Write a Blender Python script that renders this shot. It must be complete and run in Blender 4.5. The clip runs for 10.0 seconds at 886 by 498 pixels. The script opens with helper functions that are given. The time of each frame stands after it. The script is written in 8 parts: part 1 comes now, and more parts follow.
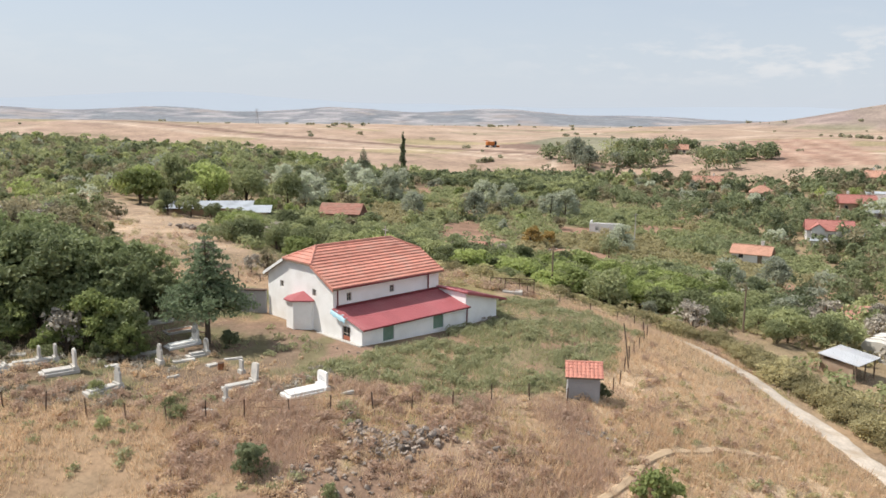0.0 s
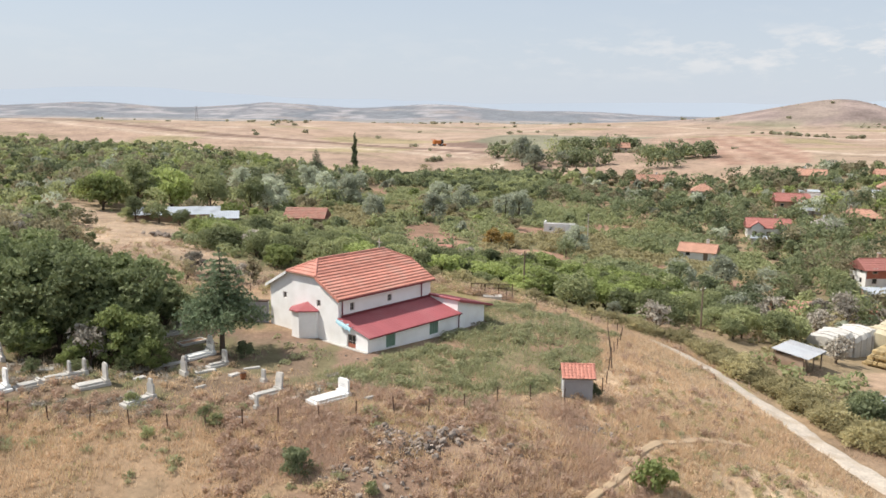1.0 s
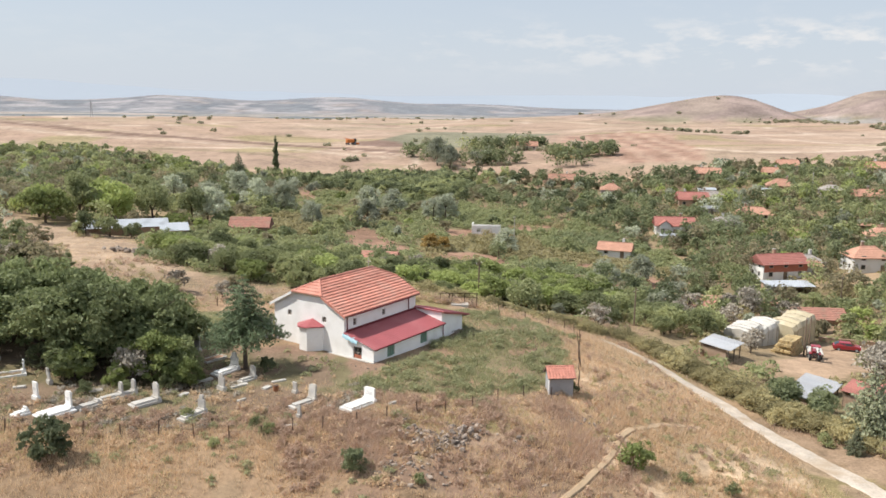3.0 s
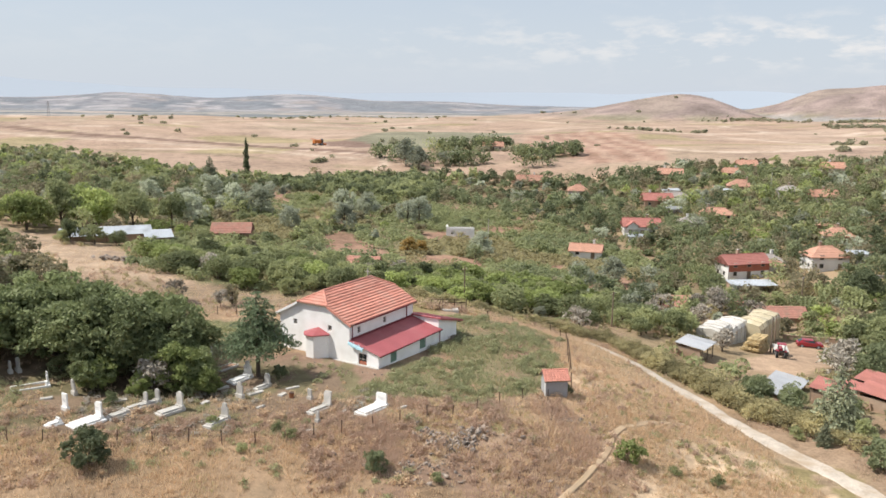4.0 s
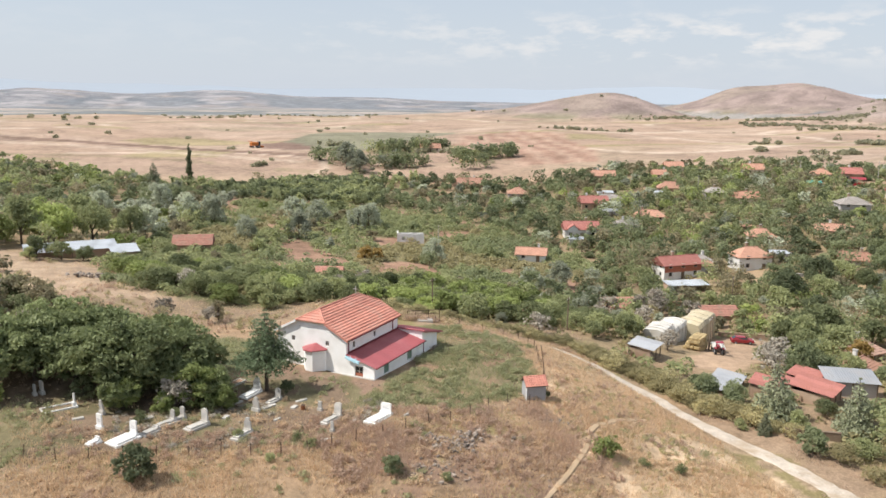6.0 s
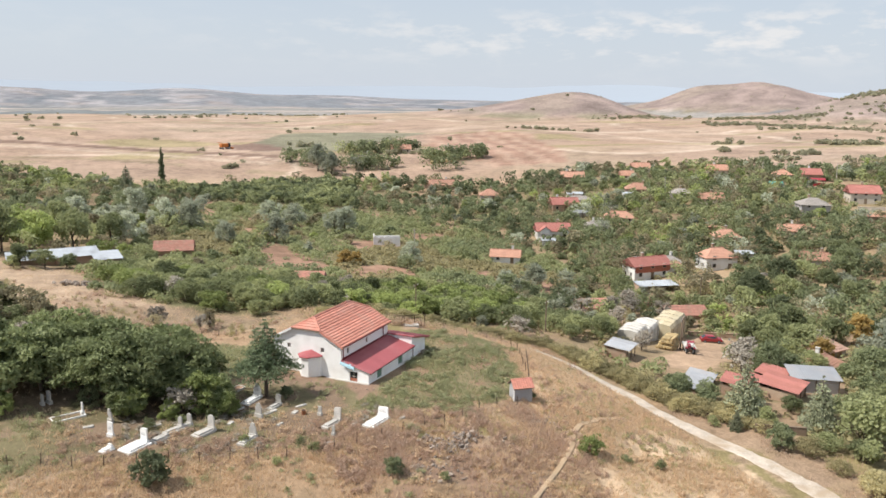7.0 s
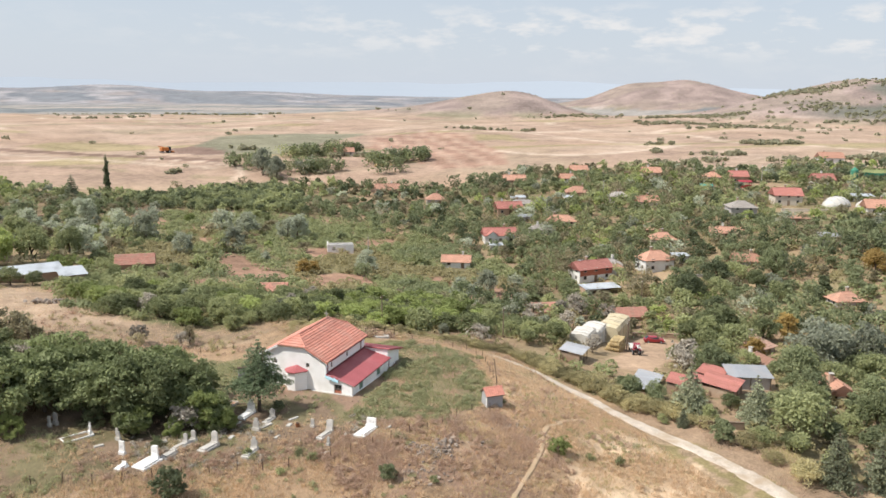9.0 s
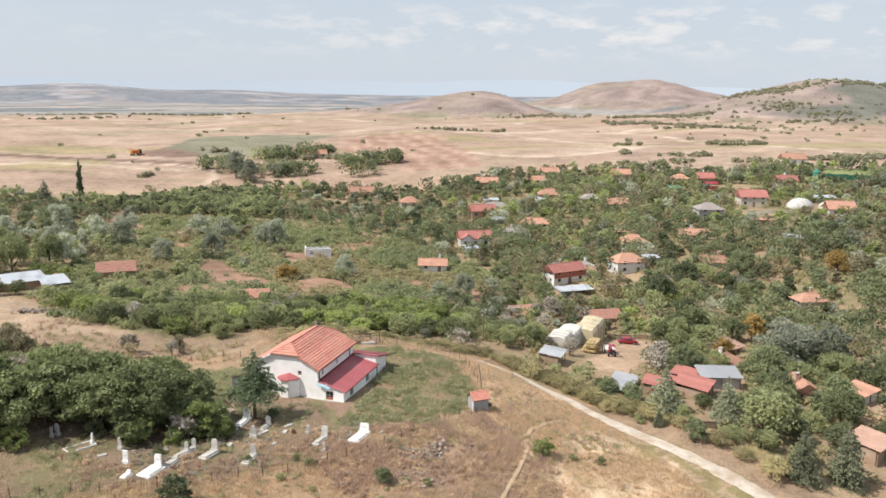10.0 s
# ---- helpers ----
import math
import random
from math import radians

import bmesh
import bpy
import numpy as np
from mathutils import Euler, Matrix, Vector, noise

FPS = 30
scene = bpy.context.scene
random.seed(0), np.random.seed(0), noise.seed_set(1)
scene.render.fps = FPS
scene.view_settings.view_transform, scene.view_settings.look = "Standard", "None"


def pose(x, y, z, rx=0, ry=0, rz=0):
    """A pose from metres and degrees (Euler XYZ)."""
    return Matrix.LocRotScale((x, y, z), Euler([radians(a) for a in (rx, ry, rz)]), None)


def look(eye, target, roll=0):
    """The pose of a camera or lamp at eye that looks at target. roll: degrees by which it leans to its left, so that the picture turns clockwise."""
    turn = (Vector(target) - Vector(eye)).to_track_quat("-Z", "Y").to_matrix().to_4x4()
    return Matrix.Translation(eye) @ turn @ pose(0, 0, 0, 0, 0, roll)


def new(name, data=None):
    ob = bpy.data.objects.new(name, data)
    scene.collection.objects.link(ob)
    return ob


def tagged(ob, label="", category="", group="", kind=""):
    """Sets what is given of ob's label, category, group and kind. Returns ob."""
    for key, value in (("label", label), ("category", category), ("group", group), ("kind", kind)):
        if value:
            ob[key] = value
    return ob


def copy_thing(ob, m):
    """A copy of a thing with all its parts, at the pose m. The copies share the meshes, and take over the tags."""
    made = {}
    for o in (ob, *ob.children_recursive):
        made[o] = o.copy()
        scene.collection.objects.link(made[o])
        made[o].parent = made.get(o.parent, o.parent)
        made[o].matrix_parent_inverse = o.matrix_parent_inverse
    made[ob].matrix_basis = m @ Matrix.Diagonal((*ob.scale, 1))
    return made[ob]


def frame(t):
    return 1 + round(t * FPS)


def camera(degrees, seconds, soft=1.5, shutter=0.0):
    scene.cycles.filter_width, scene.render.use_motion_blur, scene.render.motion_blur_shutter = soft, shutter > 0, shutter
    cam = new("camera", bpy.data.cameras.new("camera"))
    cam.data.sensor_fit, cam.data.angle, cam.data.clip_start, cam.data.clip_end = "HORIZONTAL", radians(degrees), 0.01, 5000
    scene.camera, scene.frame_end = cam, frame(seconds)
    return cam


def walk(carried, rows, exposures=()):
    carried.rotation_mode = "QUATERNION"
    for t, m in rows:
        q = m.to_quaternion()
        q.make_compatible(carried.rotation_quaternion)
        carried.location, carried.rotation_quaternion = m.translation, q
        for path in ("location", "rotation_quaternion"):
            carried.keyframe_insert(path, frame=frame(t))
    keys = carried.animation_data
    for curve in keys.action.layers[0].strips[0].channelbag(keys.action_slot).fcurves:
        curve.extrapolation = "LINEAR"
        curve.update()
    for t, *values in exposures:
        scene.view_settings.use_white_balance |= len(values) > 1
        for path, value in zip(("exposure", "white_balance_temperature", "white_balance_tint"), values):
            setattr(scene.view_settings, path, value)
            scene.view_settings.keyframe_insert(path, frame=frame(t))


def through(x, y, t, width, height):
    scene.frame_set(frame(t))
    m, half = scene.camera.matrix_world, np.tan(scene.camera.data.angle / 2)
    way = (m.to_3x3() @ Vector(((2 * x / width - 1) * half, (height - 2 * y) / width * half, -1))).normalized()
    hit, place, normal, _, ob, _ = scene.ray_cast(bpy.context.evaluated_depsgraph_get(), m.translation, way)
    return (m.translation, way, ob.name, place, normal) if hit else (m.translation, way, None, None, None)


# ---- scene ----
cam = camera(57.31, 10.0, 1.6)
PATH = [
    (0, (0.009, 0.012, 18.013), (-0.737, 49.356, 9.978), 0.70),
    (0.5, (-2.481, -2.390, 19.120), (-1.369, 46.925, 10.952), 0.69),
    (1, (-4.951, -4.712, 20.244), (-2.013, 44.509, 11.958), 0.69),
    (1.5, (-7.390, -6.945, 21.333), (-2.678, 42.119, 12.934), 0.68),
    (2, (-9.791, -9.153, 22.412), (-3.447, 39.709, 13.910), 0.68),
    (2.5, (-12.155, -11.298, 23.503), (-4.417, 37.344, 14.898), 0.67),
    (4, (-19.329, -16.939, 26.923), (-7.992, 30.943, 18.052), 0.66),
    (4.5, (-21.541, -18.562, 28.062), (-9.087, 29.031, 19.125), 0.65),
    (5, (-23.665, -20.140, 29.166), (-10.172, 27.154, 20.155), 0.65),
    (5.5, (-25.720, -21.651, 30.243), (-11.175, 25.319, 21.174), 0.64),
    (7, (-31.707, -26.152, 33.515), (-14.198, 19.760, 24.268), 0.63),
    (7.5, (-33.643, -27.576, 34.667), (-15.208, 17.959, 25.358), 0.62),
    (8, (-35.526, -28.889, 35.815), (-16.164, 16.247, 26.444), 0.62),
    (8.5, (-37.410, -30.140, 37.015), (-17.139, 14.583, 27.585), 0.61),
    (9, (-39.239, -31.407, 38.214), (-18.110, 12.905, 28.729), 0.61),
    (9.5, (-41.123, -32.604, 39.409), (-19.135, 11.277, 29.871), 0.60),
    (10, (-43.032, -33.806, 40.602), (-20.209, 9.639, 31.032), 0.60),
]
walk(cam, [(t, look(eye, target, roll)) for t, eye, target, roll in PATH], [(0, 0.22), (10, 0.22)])

# ---- light ----
SUN_EL, SUN_AZ = 53.0, (-0.98, 0.20)
world = bpy.data.worlds.new("sky")
scene.world = world
world.use_nodes = True
wn, wl = world.node_tree.nodes, world.node_tree.links
sky = wn.new("ShaderNodeTexSky")
sky.sky_type = "NISHITA"
sky.sun_disc = False
sky.sun_elevation = radians(SUN_EL)
sky.sun_rotation = math.atan2(SUN_AZ[0], SUN_AZ[1])
sky.altitude, sky.air_density, sky.dust_density, sky.ozone_density = 300, 1.0, 1.0, 1.0
coord = wn.new("ShaderNodeTexCoord")
split = wn.new("ShaderNodeSeparateXYZ")
haze = wn.new("ShaderNodeValToRGB")  # whitish summer haze, thickest at the horizon
haze.color_ramp.elements[0].position, haze.color_ramp.elements[0].color = 0.0, (0.96, 0.96, 0.96, 1)
haze.color_ramp.elements[1].position, haze.color_ramp.elements[1].color = 1.0, (0.90, 0.90, 0.90, 1)
haze.color_ramp.elements.new(0.20).color = (0.60, 0.60, 0.60, 1)
hmix = wn.new("ShaderNodeMix")
hmix.data_type = "RGBA"
hmix.inputs["B"].default_value = (4.85, 5.28, 5.92, 1)
stretch = wn.new("ShaderNodeMapping")
stretch.inputs["Scale"].default_value = (11.0, 11.0, 36.0)
stretch.inputs["Location"].default_value = (0.4, 0.1, 0.0)
cloud = wn.new("ShaderNodeTexNoise")
cloud.inputs["Scale"].default_value, cloud.inputs["Detail"].default_value, cloud.inputs["Roughness"].default_value = 1.6, 7, 0.6
cramp = wn.new("ShaderNodeValToRGB")
cramp.color_ramp.elements[0].position, cramp.color_ramp.elements[1].position = 0.48, 0.62
cramp.color_ramp.elements[1].color = (0.9, 0.9, 0.9, 1)
cmix = wn.new("ShaderNodeMix")
cmix.data_type = "RGBA"
cmix.inputs["B"].default_value = (6.5, 6.45, 6.45, 1)
bg = wn["Background"]
bg.inputs["Strength"].default_value = 0.112
wl.new(coord.outputs["Generated"], split.inputs["Vector"])
wl.new(split.outputs["Z"], haze.inputs["Fac"])
wl.new(haze.outputs["Color"], hmix.inputs["Factor"])
wl.new(sky.outputs["Color"], hmix.inputs["A"])
wl.new(coord.outputs["Generated"], stretch.inputs["Vector"])
wl.new(stretch.outputs["Vector"], cloud.inputs["Vector"])
wl.new(cloud.outputs["Fac"], cramp.inputs["Fac"])
low = wn.new("ShaderNodeValToRGB")  # fair-weather clouds low in the east, hazier elsewhere
low.color_ramp.elements[0].position, low.color_ramp.elements[0].color = 0.035, (0.1, 0.1, 0.1, 1)
low.color_ramp.elements[1].position, low.color_ramp.elements[1].color = 0.24, (0.1, 0.1, 0.1, 1)
low.color_ramp.elements.new(0.06).color = (1, 1, 1, 1)
low.color_ramp.elements.new(0.085).color = (0.9, 0.9, 0.9, 1)
low.color_ramp.elements.new(0.105).color = (0.12, 0.12, 0.12, 1)
east = wn.new("ShaderNodeMapRange")
east.inputs["From Min"].default_value, east.inputs["From Max"].default_value = 0.05, 0.55
east.inputs["To Min"].default_value = 0.1
share = wn.new("ShaderNodeMath")
share.operation = "MULTIPLY"
amount = wn.new("ShaderNodeMath")
amount.operation = "MULTIPLY"
wl.new(split.outputs["Z"], low.inputs["Fac"])
wl.new(split.outputs["X"], east.inputs["Value"])
wl.new(low.outputs["Color"], share.inputs[0])
wl.new(east.outputs["Result"], share.inputs[1])
wl.new(share.outputs[0], amount.inputs[0])
wl.new(cramp.outputs["Color"], amount.inputs[1])
wl.new(amount.outputs[0], cmix.inputs["Factor"])
wl.new(hmix.outputs["Result"], cmix.inputs["A"])
wl.new(cmix.outputs["Result"], bg.inputs["Color"])

sun = new("sun", bpy.data.lights.new("sun", "SUN"))
sun.data.energy, sun.data.angle, sun.data.color = 4.95, radians(0.6), (1.0, 0.94, 0.855)
ce = math.cos(radians(SUN_EL))
sun.matrix_world = look((SUN_AZ[0] * ce * 200, SUN_AZ[1] * ce * 200, math.sin(radians(SUN_EL)) * 200), (0, 0, 0))


# ---- materials ----
def material(name, color, rough=0.8, metal=0.0, vary=0.25, scale=3.0, fine=25.0, bump=0.2, dist=0.02, dirt=None, dirt_amount=0.5, rand=0.0, island=0.0, spec=0.3):
    """Base colour with mottling at two scales, optional stains, bump, and change from piece to piece."""
    m = bpy.data.materials.new(name)
    m.use_nodes = True
    n, l = m.node_tree.nodes, m.node_tree.links
    p = n["Principled BSDF"]
    p.inputs["Roughness"].default_value, p.inputs["Metallic"].default_value = rough, metal
    p.inputs["Specular IOR Level"].default_value = spec
    c = n.new("ShaderNodeTexCoord")
    a = n.new("ShaderNodeTexNoise")
    a.inputs["Scale"].default_value, a.inputs["Detail"].default_value = scale, 5
    b = n.new("ShaderNodeTexNoise")
    b.inputs["Scale"].default_value, b.inputs["Detail"].default_value = fine, 4
    l.new(c.outputs["Object"], a.inputs["Vector"])
    l.new(c.outputs["Object"], b.inputs["Vector"])
    add = n.new("ShaderNodeMath")
    add.operation = "ADD"
    l.new(a.outputs["Fac"], add.inputs[0])
    l.new(b.outputs["Fac"], add.inputs[1])
    last = add.outputs[0]
    mul = n.new("ShaderNodeMapRange")
    mul.inputs["From Min"].default_value, mul.inputs["From Max"].default_value = 0.55, 1.45
    mul.inputs["To Min"].default_value, mul.inputs["To Max"].default_value = 1 - vary, 1 + vary
    l.new(last, mul.inputs["Value"])
    val = mul.outputs["Result"]
    for kind, amount in (("obj", rand), ("isl", island)):
        if amount:
            src = n.new("ShaderNodeObjectInfo" if kind == "obj" else "ShaderNodeNewGeometry")
            mr = n.new("ShaderNodeMapRange")
            mr.inputs["To Min"].default_value, mr.inputs["To Max"].default_value = 1 - amount, 1 + amount
            l.new(src.outputs["Random" if kind == "obj" else "Random Per Island"], mr.inputs["Value"])
            mm = n.new("ShaderNodeMath")
            mm.operation = "MULTIPLY"
            l.new(val, mm.inputs[0])
            l.new(mr.outputs["Result"], mm.inputs[1])
            val = mm.outputs[0]
    sc = n.new("ShaderNodeVectorMath")
    sc.operation = "SCALE"
    sc.inputs[0].default_value = color[:3]
    l.new(val, sc.inputs["Scale"])
    out = sc.outputs[0]
    if dirt:
        d = n.new("ShaderNodeTexNoise")
        d.inputs["Scale"].default_value, d.inputs["Detail"].default_value = scale * 0.6, 6
        mp = n.new("ShaderNodeMapping")
        mp.inputs["Location"].default_value = (3.1, 7.7, 1.3)
        l.new(c.outputs["Object"], mp.inputs["Vector"])
        l.new(mp.outputs["Vector"], d.inputs["Vector"])
        dr = n.new("ShaderNodeMapRange")
        dr.inputs["From Min"].default_value, dr.inputs["From Max"].default_value = 0.48, 0.72
        dr.inputs["To Max"].default_value = dirt_amount
        l.new(d.outputs["Fac"], dr.inputs["Value"])
        mx = n.new("ShaderNodeMix")
        mx.data_type = "RGBA"
        mx.inputs["B"].default_value = (*dirt, 1)
        l.new(dr.outputs["Result"], mx.inputs["Factor"])
        l.new(out, mx.inputs["A"])
        out = mx.outputs["Result"]
    l.new(out, p.inputs["Base Color"])
    if bump:
        bu = n.new("ShaderNodeBump")
        bu.inputs["Strength"].default_value, bu.inputs["Distance"].default_value = bump, dist
        l.new(last, bu.inputs["Height"])
        l.new(bu.outputs["Normal"], p.inputs["Normal"])
    return m


def leaf_material(name, color, second, rand=0.3, through=0.45):
    """Leaves: two greens mixed from leaf to leaf and tree to tree, with some light coming through."""
    m = bpy.data.materials.new(name)
    m.use_nodes = True
    n, l = m.node_tree.nodes, m.node_tree.links
    p = n["Principled BSDF"]
    p.inputs["Roughness"].default_value, p.inputs["Specular IOR Level"].default_value = 0.6, 0.25
    g, o = n.new("ShaderNodeNewGeometry"), n.new("ShaderNodeObjectInfo")
    mix = n.new("ShaderNodeMix")
    mix.data_type = "RGBA"
    mix.inputs["A"].default_value, mix.inputs["B"].default_value = (*color, 1), (*second, 1)
    am = n.new("ShaderNodeMath")
    am.operation = "MULTIPLY_ADD"
    am.inputs[1].default_value = 0.38
    l.new(g.outputs["Random Per Island"], am.inputs[0])
    half = n.new("ShaderNodeMath")
    half.operation = "MULTIPLY"
    half.inputs[1].default_value = 0.68
    l.new(o.outputs["Random"], half.inputs[0])
    l.new(half.outputs[0], am.inputs[2])
    l.new(am.outputs[0], mix.inputs["Factor"])
    mr = n.new("ShaderNodeMapRange")
    mr.inputs["To Min"].default_value, mr.inputs["To Max"].default_value = 1 - rand, 1 + rand
    l.new(o.outputs["Random"], mr.inputs["Value"])
    sc = n.new("ShaderNodeVectorMath")
    sc.operation = "SCALE"
    l.new(mix.outputs["Result"], sc.inputs[0])
    l.new(mr.outputs["Result"], sc.inputs["Scale"])
    l.new(sc.outputs[0], p.inputs["Base Color"])
    tr = n.new("ShaderNodeBsdfTranslucent")
    l.new(sc.outputs[0], tr.inputs["Color"])
    ms = n.new("ShaderNodeMixShader")
    ms.inputs[0].default_value = through
    l.new(p.outputs[0], ms.inputs[1])
    l.new(tr.outputs[0], ms.inputs[2])
    l.new(ms.outputs[0], n["Material Output"].inputs["Surface"])
    return m


def cover_material(name):
    """The land: its colour by the cover that grows there, haze tinted into the distance, broken up by clumps and grain.
    """
    m = bpy.data.materials.new(name)
    m.use_nodes = True
    n, l = m.node_tree.nodes, m.node_tree.links
    p = n["Principled BSDF"]
    p.inputs["Roughness"].default_value, p.inputs["Specular IOR Level"].default_value = 0.95, 0.1
    at = n.new("ShaderNodeAttribute")
    at.attribute_name = "cover"
    c = n.new("ShaderNodeTexCoord")
    noises = []
    for s, d in ((0.35, 6), (3.4, 6), (0.03, 4)):
        t = n.new("ShaderNodeTexNoise")
        t.inputs["Scale"].default_value, t.inputs["Detail"].default_value, t.inputs["Roughness"].default_value = s, d, 0.72
        l.new(c.outputs["Object"], t.inputs["Vector"])
        noises.append(t)
    s1 = n.new("ShaderNodeMath")
    s1.operation = "ADD"
    l.new(noises[0].outputs["Fac"], s1.inputs[0])
    l.new(noises[1].outputs["Fac"], s1.inputs[1])
    s2 = n.new("ShaderNodeMath")
    s2.operation = "ADD"
    l.new(s1.outputs[0], s2.inputs[0])
    l.new(noises[2].outputs["Fac"], s2.inputs[1])
    mr = n.new("ShaderNodeMapRange")
    mr.inputs["From Min"].default_value, mr.inputs["From Max"].default_value = 1.0, 2.0
    mr.inputs["To Min"].default_value, mr.inputs["To Max"].default_value = 0.34, 1.58
    l.new(s2.outputs[0], mr.inputs["Value"])
    sc = n.new("ShaderNodeVectorMath")
    sc.operation = "SCALE"
    l.new(at.outputs["Color"], sc.inputs[0])
    l.new(mr.outputs["Result"], sc.inputs["Scale"])
    l.new(sc.outputs[0], p.inputs["Base Color"])
    bu = n.new("ShaderNodeBump")
    bu.inputs["Strength"].default_value, bu.inputs["Distance"].default_value = 0.6, 0.12
    l.new(s1.outputs[0], bu.inputs["Height"])
    l.new(bu.outputs["Normal"], p.inputs["Normal"])
    return m


M_LAND = cover_material("land")
M_TRACK = material("pale_track", (0.50, 0.435, 0.365), 0.95, vary=0.36, scale=0.7, fine=5, bump=0.5, dist=0.06, dirt=(0.37, 0.285, 0.20), dirt_amount=0.9)
M_WHITE = material("whitewash", (0.90, 0.90, 0.89), 0.85, vary=0.06, scale=0.8, fine=9, bump=0.15, dirt=(0.60, 0.57, 0.52), dirt_amount=0.35)
M_TILE = material("clay_tile", (0.52, 0.225, 0.17), 0.75, vary=0.30, scale=1.2, fine=9, bump=0.25, dirt=(0.50, 0.29, 0.23), dirt_amount=0.7, rand=0.12)
M_REDMETAL = material("crimson_sheet", (0.335, 0.09, 0.098), 0.5, vary=0.12, scale=0.5, fine=6, bump=0.1, dirt=(0.44, 0.17, 0.17), dirt_amount=0.6, rand=0.06, spec=0.4)
M_MAROON = material("maroon_paint", (0.16, 0.03, 0.035), 0.5, vary=0.1, bump=0.05)
M_GLASS = material("dark_pane", (0.03, 0.035, 0.04), 0.15, vary=0.1, bump=0.0, spec=0.5)
M_FRAME = material("window_paint", (0.45, 0.40, 0.36), 0.6, vary=0.15, bump=0.1)
M_GREEN = material("green_shutter", (0.17, 0.26, 0.20), 0.7, vary=0.15, bump=0.1, dirt=(0.28, 0.34, 0.28))
M_BLUE = material("blue_sheet", (0.33, 0.52, 0.60), 0.5, vary=0.2, scale=4, bump=0.3)
M_GREY = material("grey_render", (0.36, 0.36, 0.37), 0.9, vary=0.12, scale=1.0, fine=12, bump=0.3, dirt=(0.30, 0.28, 0.25))
M_CONC = material("concrete", (0.46, 0.44, 0.41), 0.9, vary=0.15, scale=1.2, fine=15, bump=0.3, dirt=(0.32, 0.29, 0.25))
M_MARBLE = material("white_marble", (0.76, 0.755, 0.74), 0.4, vary=0.06, scale=2, fine=20, bump=0.03, dirt=(0.58, 0.57, 0.55), dirt_amount=0.4, rand=0.08)
M_OLDSTONE = material("weathered_stone", (0.47, 0.45, 0.42), 0.85, vary=0.18, scale=2.2, fine=18, bump=0.3, dirt=(0.32, 0.30, 0.26), dirt_amount=0.6, rand=0.12)
M_ROCK = material("field_stone", (0.26, 0.215, 0.18), 0.95, vary=0.25, scale=2, fine=14, bump=0.5, dirt=(0.33, 0.31, 0.285), dirt_amount=0.6, rand=0.4)
M_POST = material("rusty_post", (0.09, 0.055, 0.04), 0.8, vary=0.25, scale=6, bump=0.2)
M_WOOD = material("weathered_wood", (0.20, 0.15, 0.11), 0.85, vary=0.25, scale=5, fine=30, bump=0.3, rand=0.15)
M_BARK = material("bark", (0.11, 0.085, 0.065), 0.95, vary=0.3, scale=6, fine=25, bump=0.6, rand=0.2)
M_PATH = material("trodden_soil", (0.43, 0.32, 0.215), 0.95, vary=0.2, scale=0.7, fine=8, bump=0.3, dirt=(0.38, 0.28, 0.17), dirt_amount=0.8)
M_SOIL = material("bare_soil", (0.30, 0.19, 0.13), 0.95, vary=0.25, scale=1, fine=9, bump=0.4)
L_BROAD = leaf_material("broad_leaf", (0.194, 0.232, 0.117), (0.345, 0.359, 0.183))
L_DARK = leaf_material("dark_leaf", (0.169, 0.203, 0.113), (0.286, 0.312, 0.169))
L_LIGHT = leaf_material("bright_leaf", (0.242, 0.295, 0.105), (0.371, 0.415, 0.16))
L_SILVER = leaf_material("silver_leaf", (0.326, 0.351, 0.262), (0.465, 0.484, 0.37))
L_SHRUB = leaf_material("dry_shrub_leaf", (0.337, 0.304, 0.161), (0.479, 0.427, 0.243))
L_CONIFER = leaf_material("conifer_needle", (0.19, 0.252, 0.138), (0.325, 0.396, 0.237), through=0.4)
L_STRAW = leaf_material("dry_grass", (0.59, 0.44, 0.287), (0.795, 0.624, 0.441), rand=0.0, through=0.45)
L_RUST = leaf_material("dead_weeds", (0.45, 0.32, 0.24), (0.62, 0.47, 0.365), rand=0.0, through=0.45)
L_WEED = leaf_material("grey_green_weeds", (0.289, 0.305, 0.167), (0.439, 0.435, 0.251), rand=0.0, through=0.45)
# leaf green paled so that the colour carries the haze over far bushes
L_FAR = leaf_material("far_bush_leaf_hazed", (0.338, 0.329, 0.222), (0.45, 0.421, 0.294), rand=0.0)
L_GROVE = leaf_material("grove_leaf", (0.149, 0.184, 0.084), (0.258, 0.29, 0.138), through=0.35)
L_OLIVE = leaf_material("olive_leaf", (0.273, 0.25, 0.153), (0.42, 0.37, 0.24))
L_AUTUMN = leaf_material("yellowing_leaf", (0.36, 0.24, 0.08), (0.42, 0.31, 0.12))
L_TWIG = leaf_material("bare_twig", (0.33, 0.296, 0.248), (0.44, 0.399, 0.335), through=0.2)

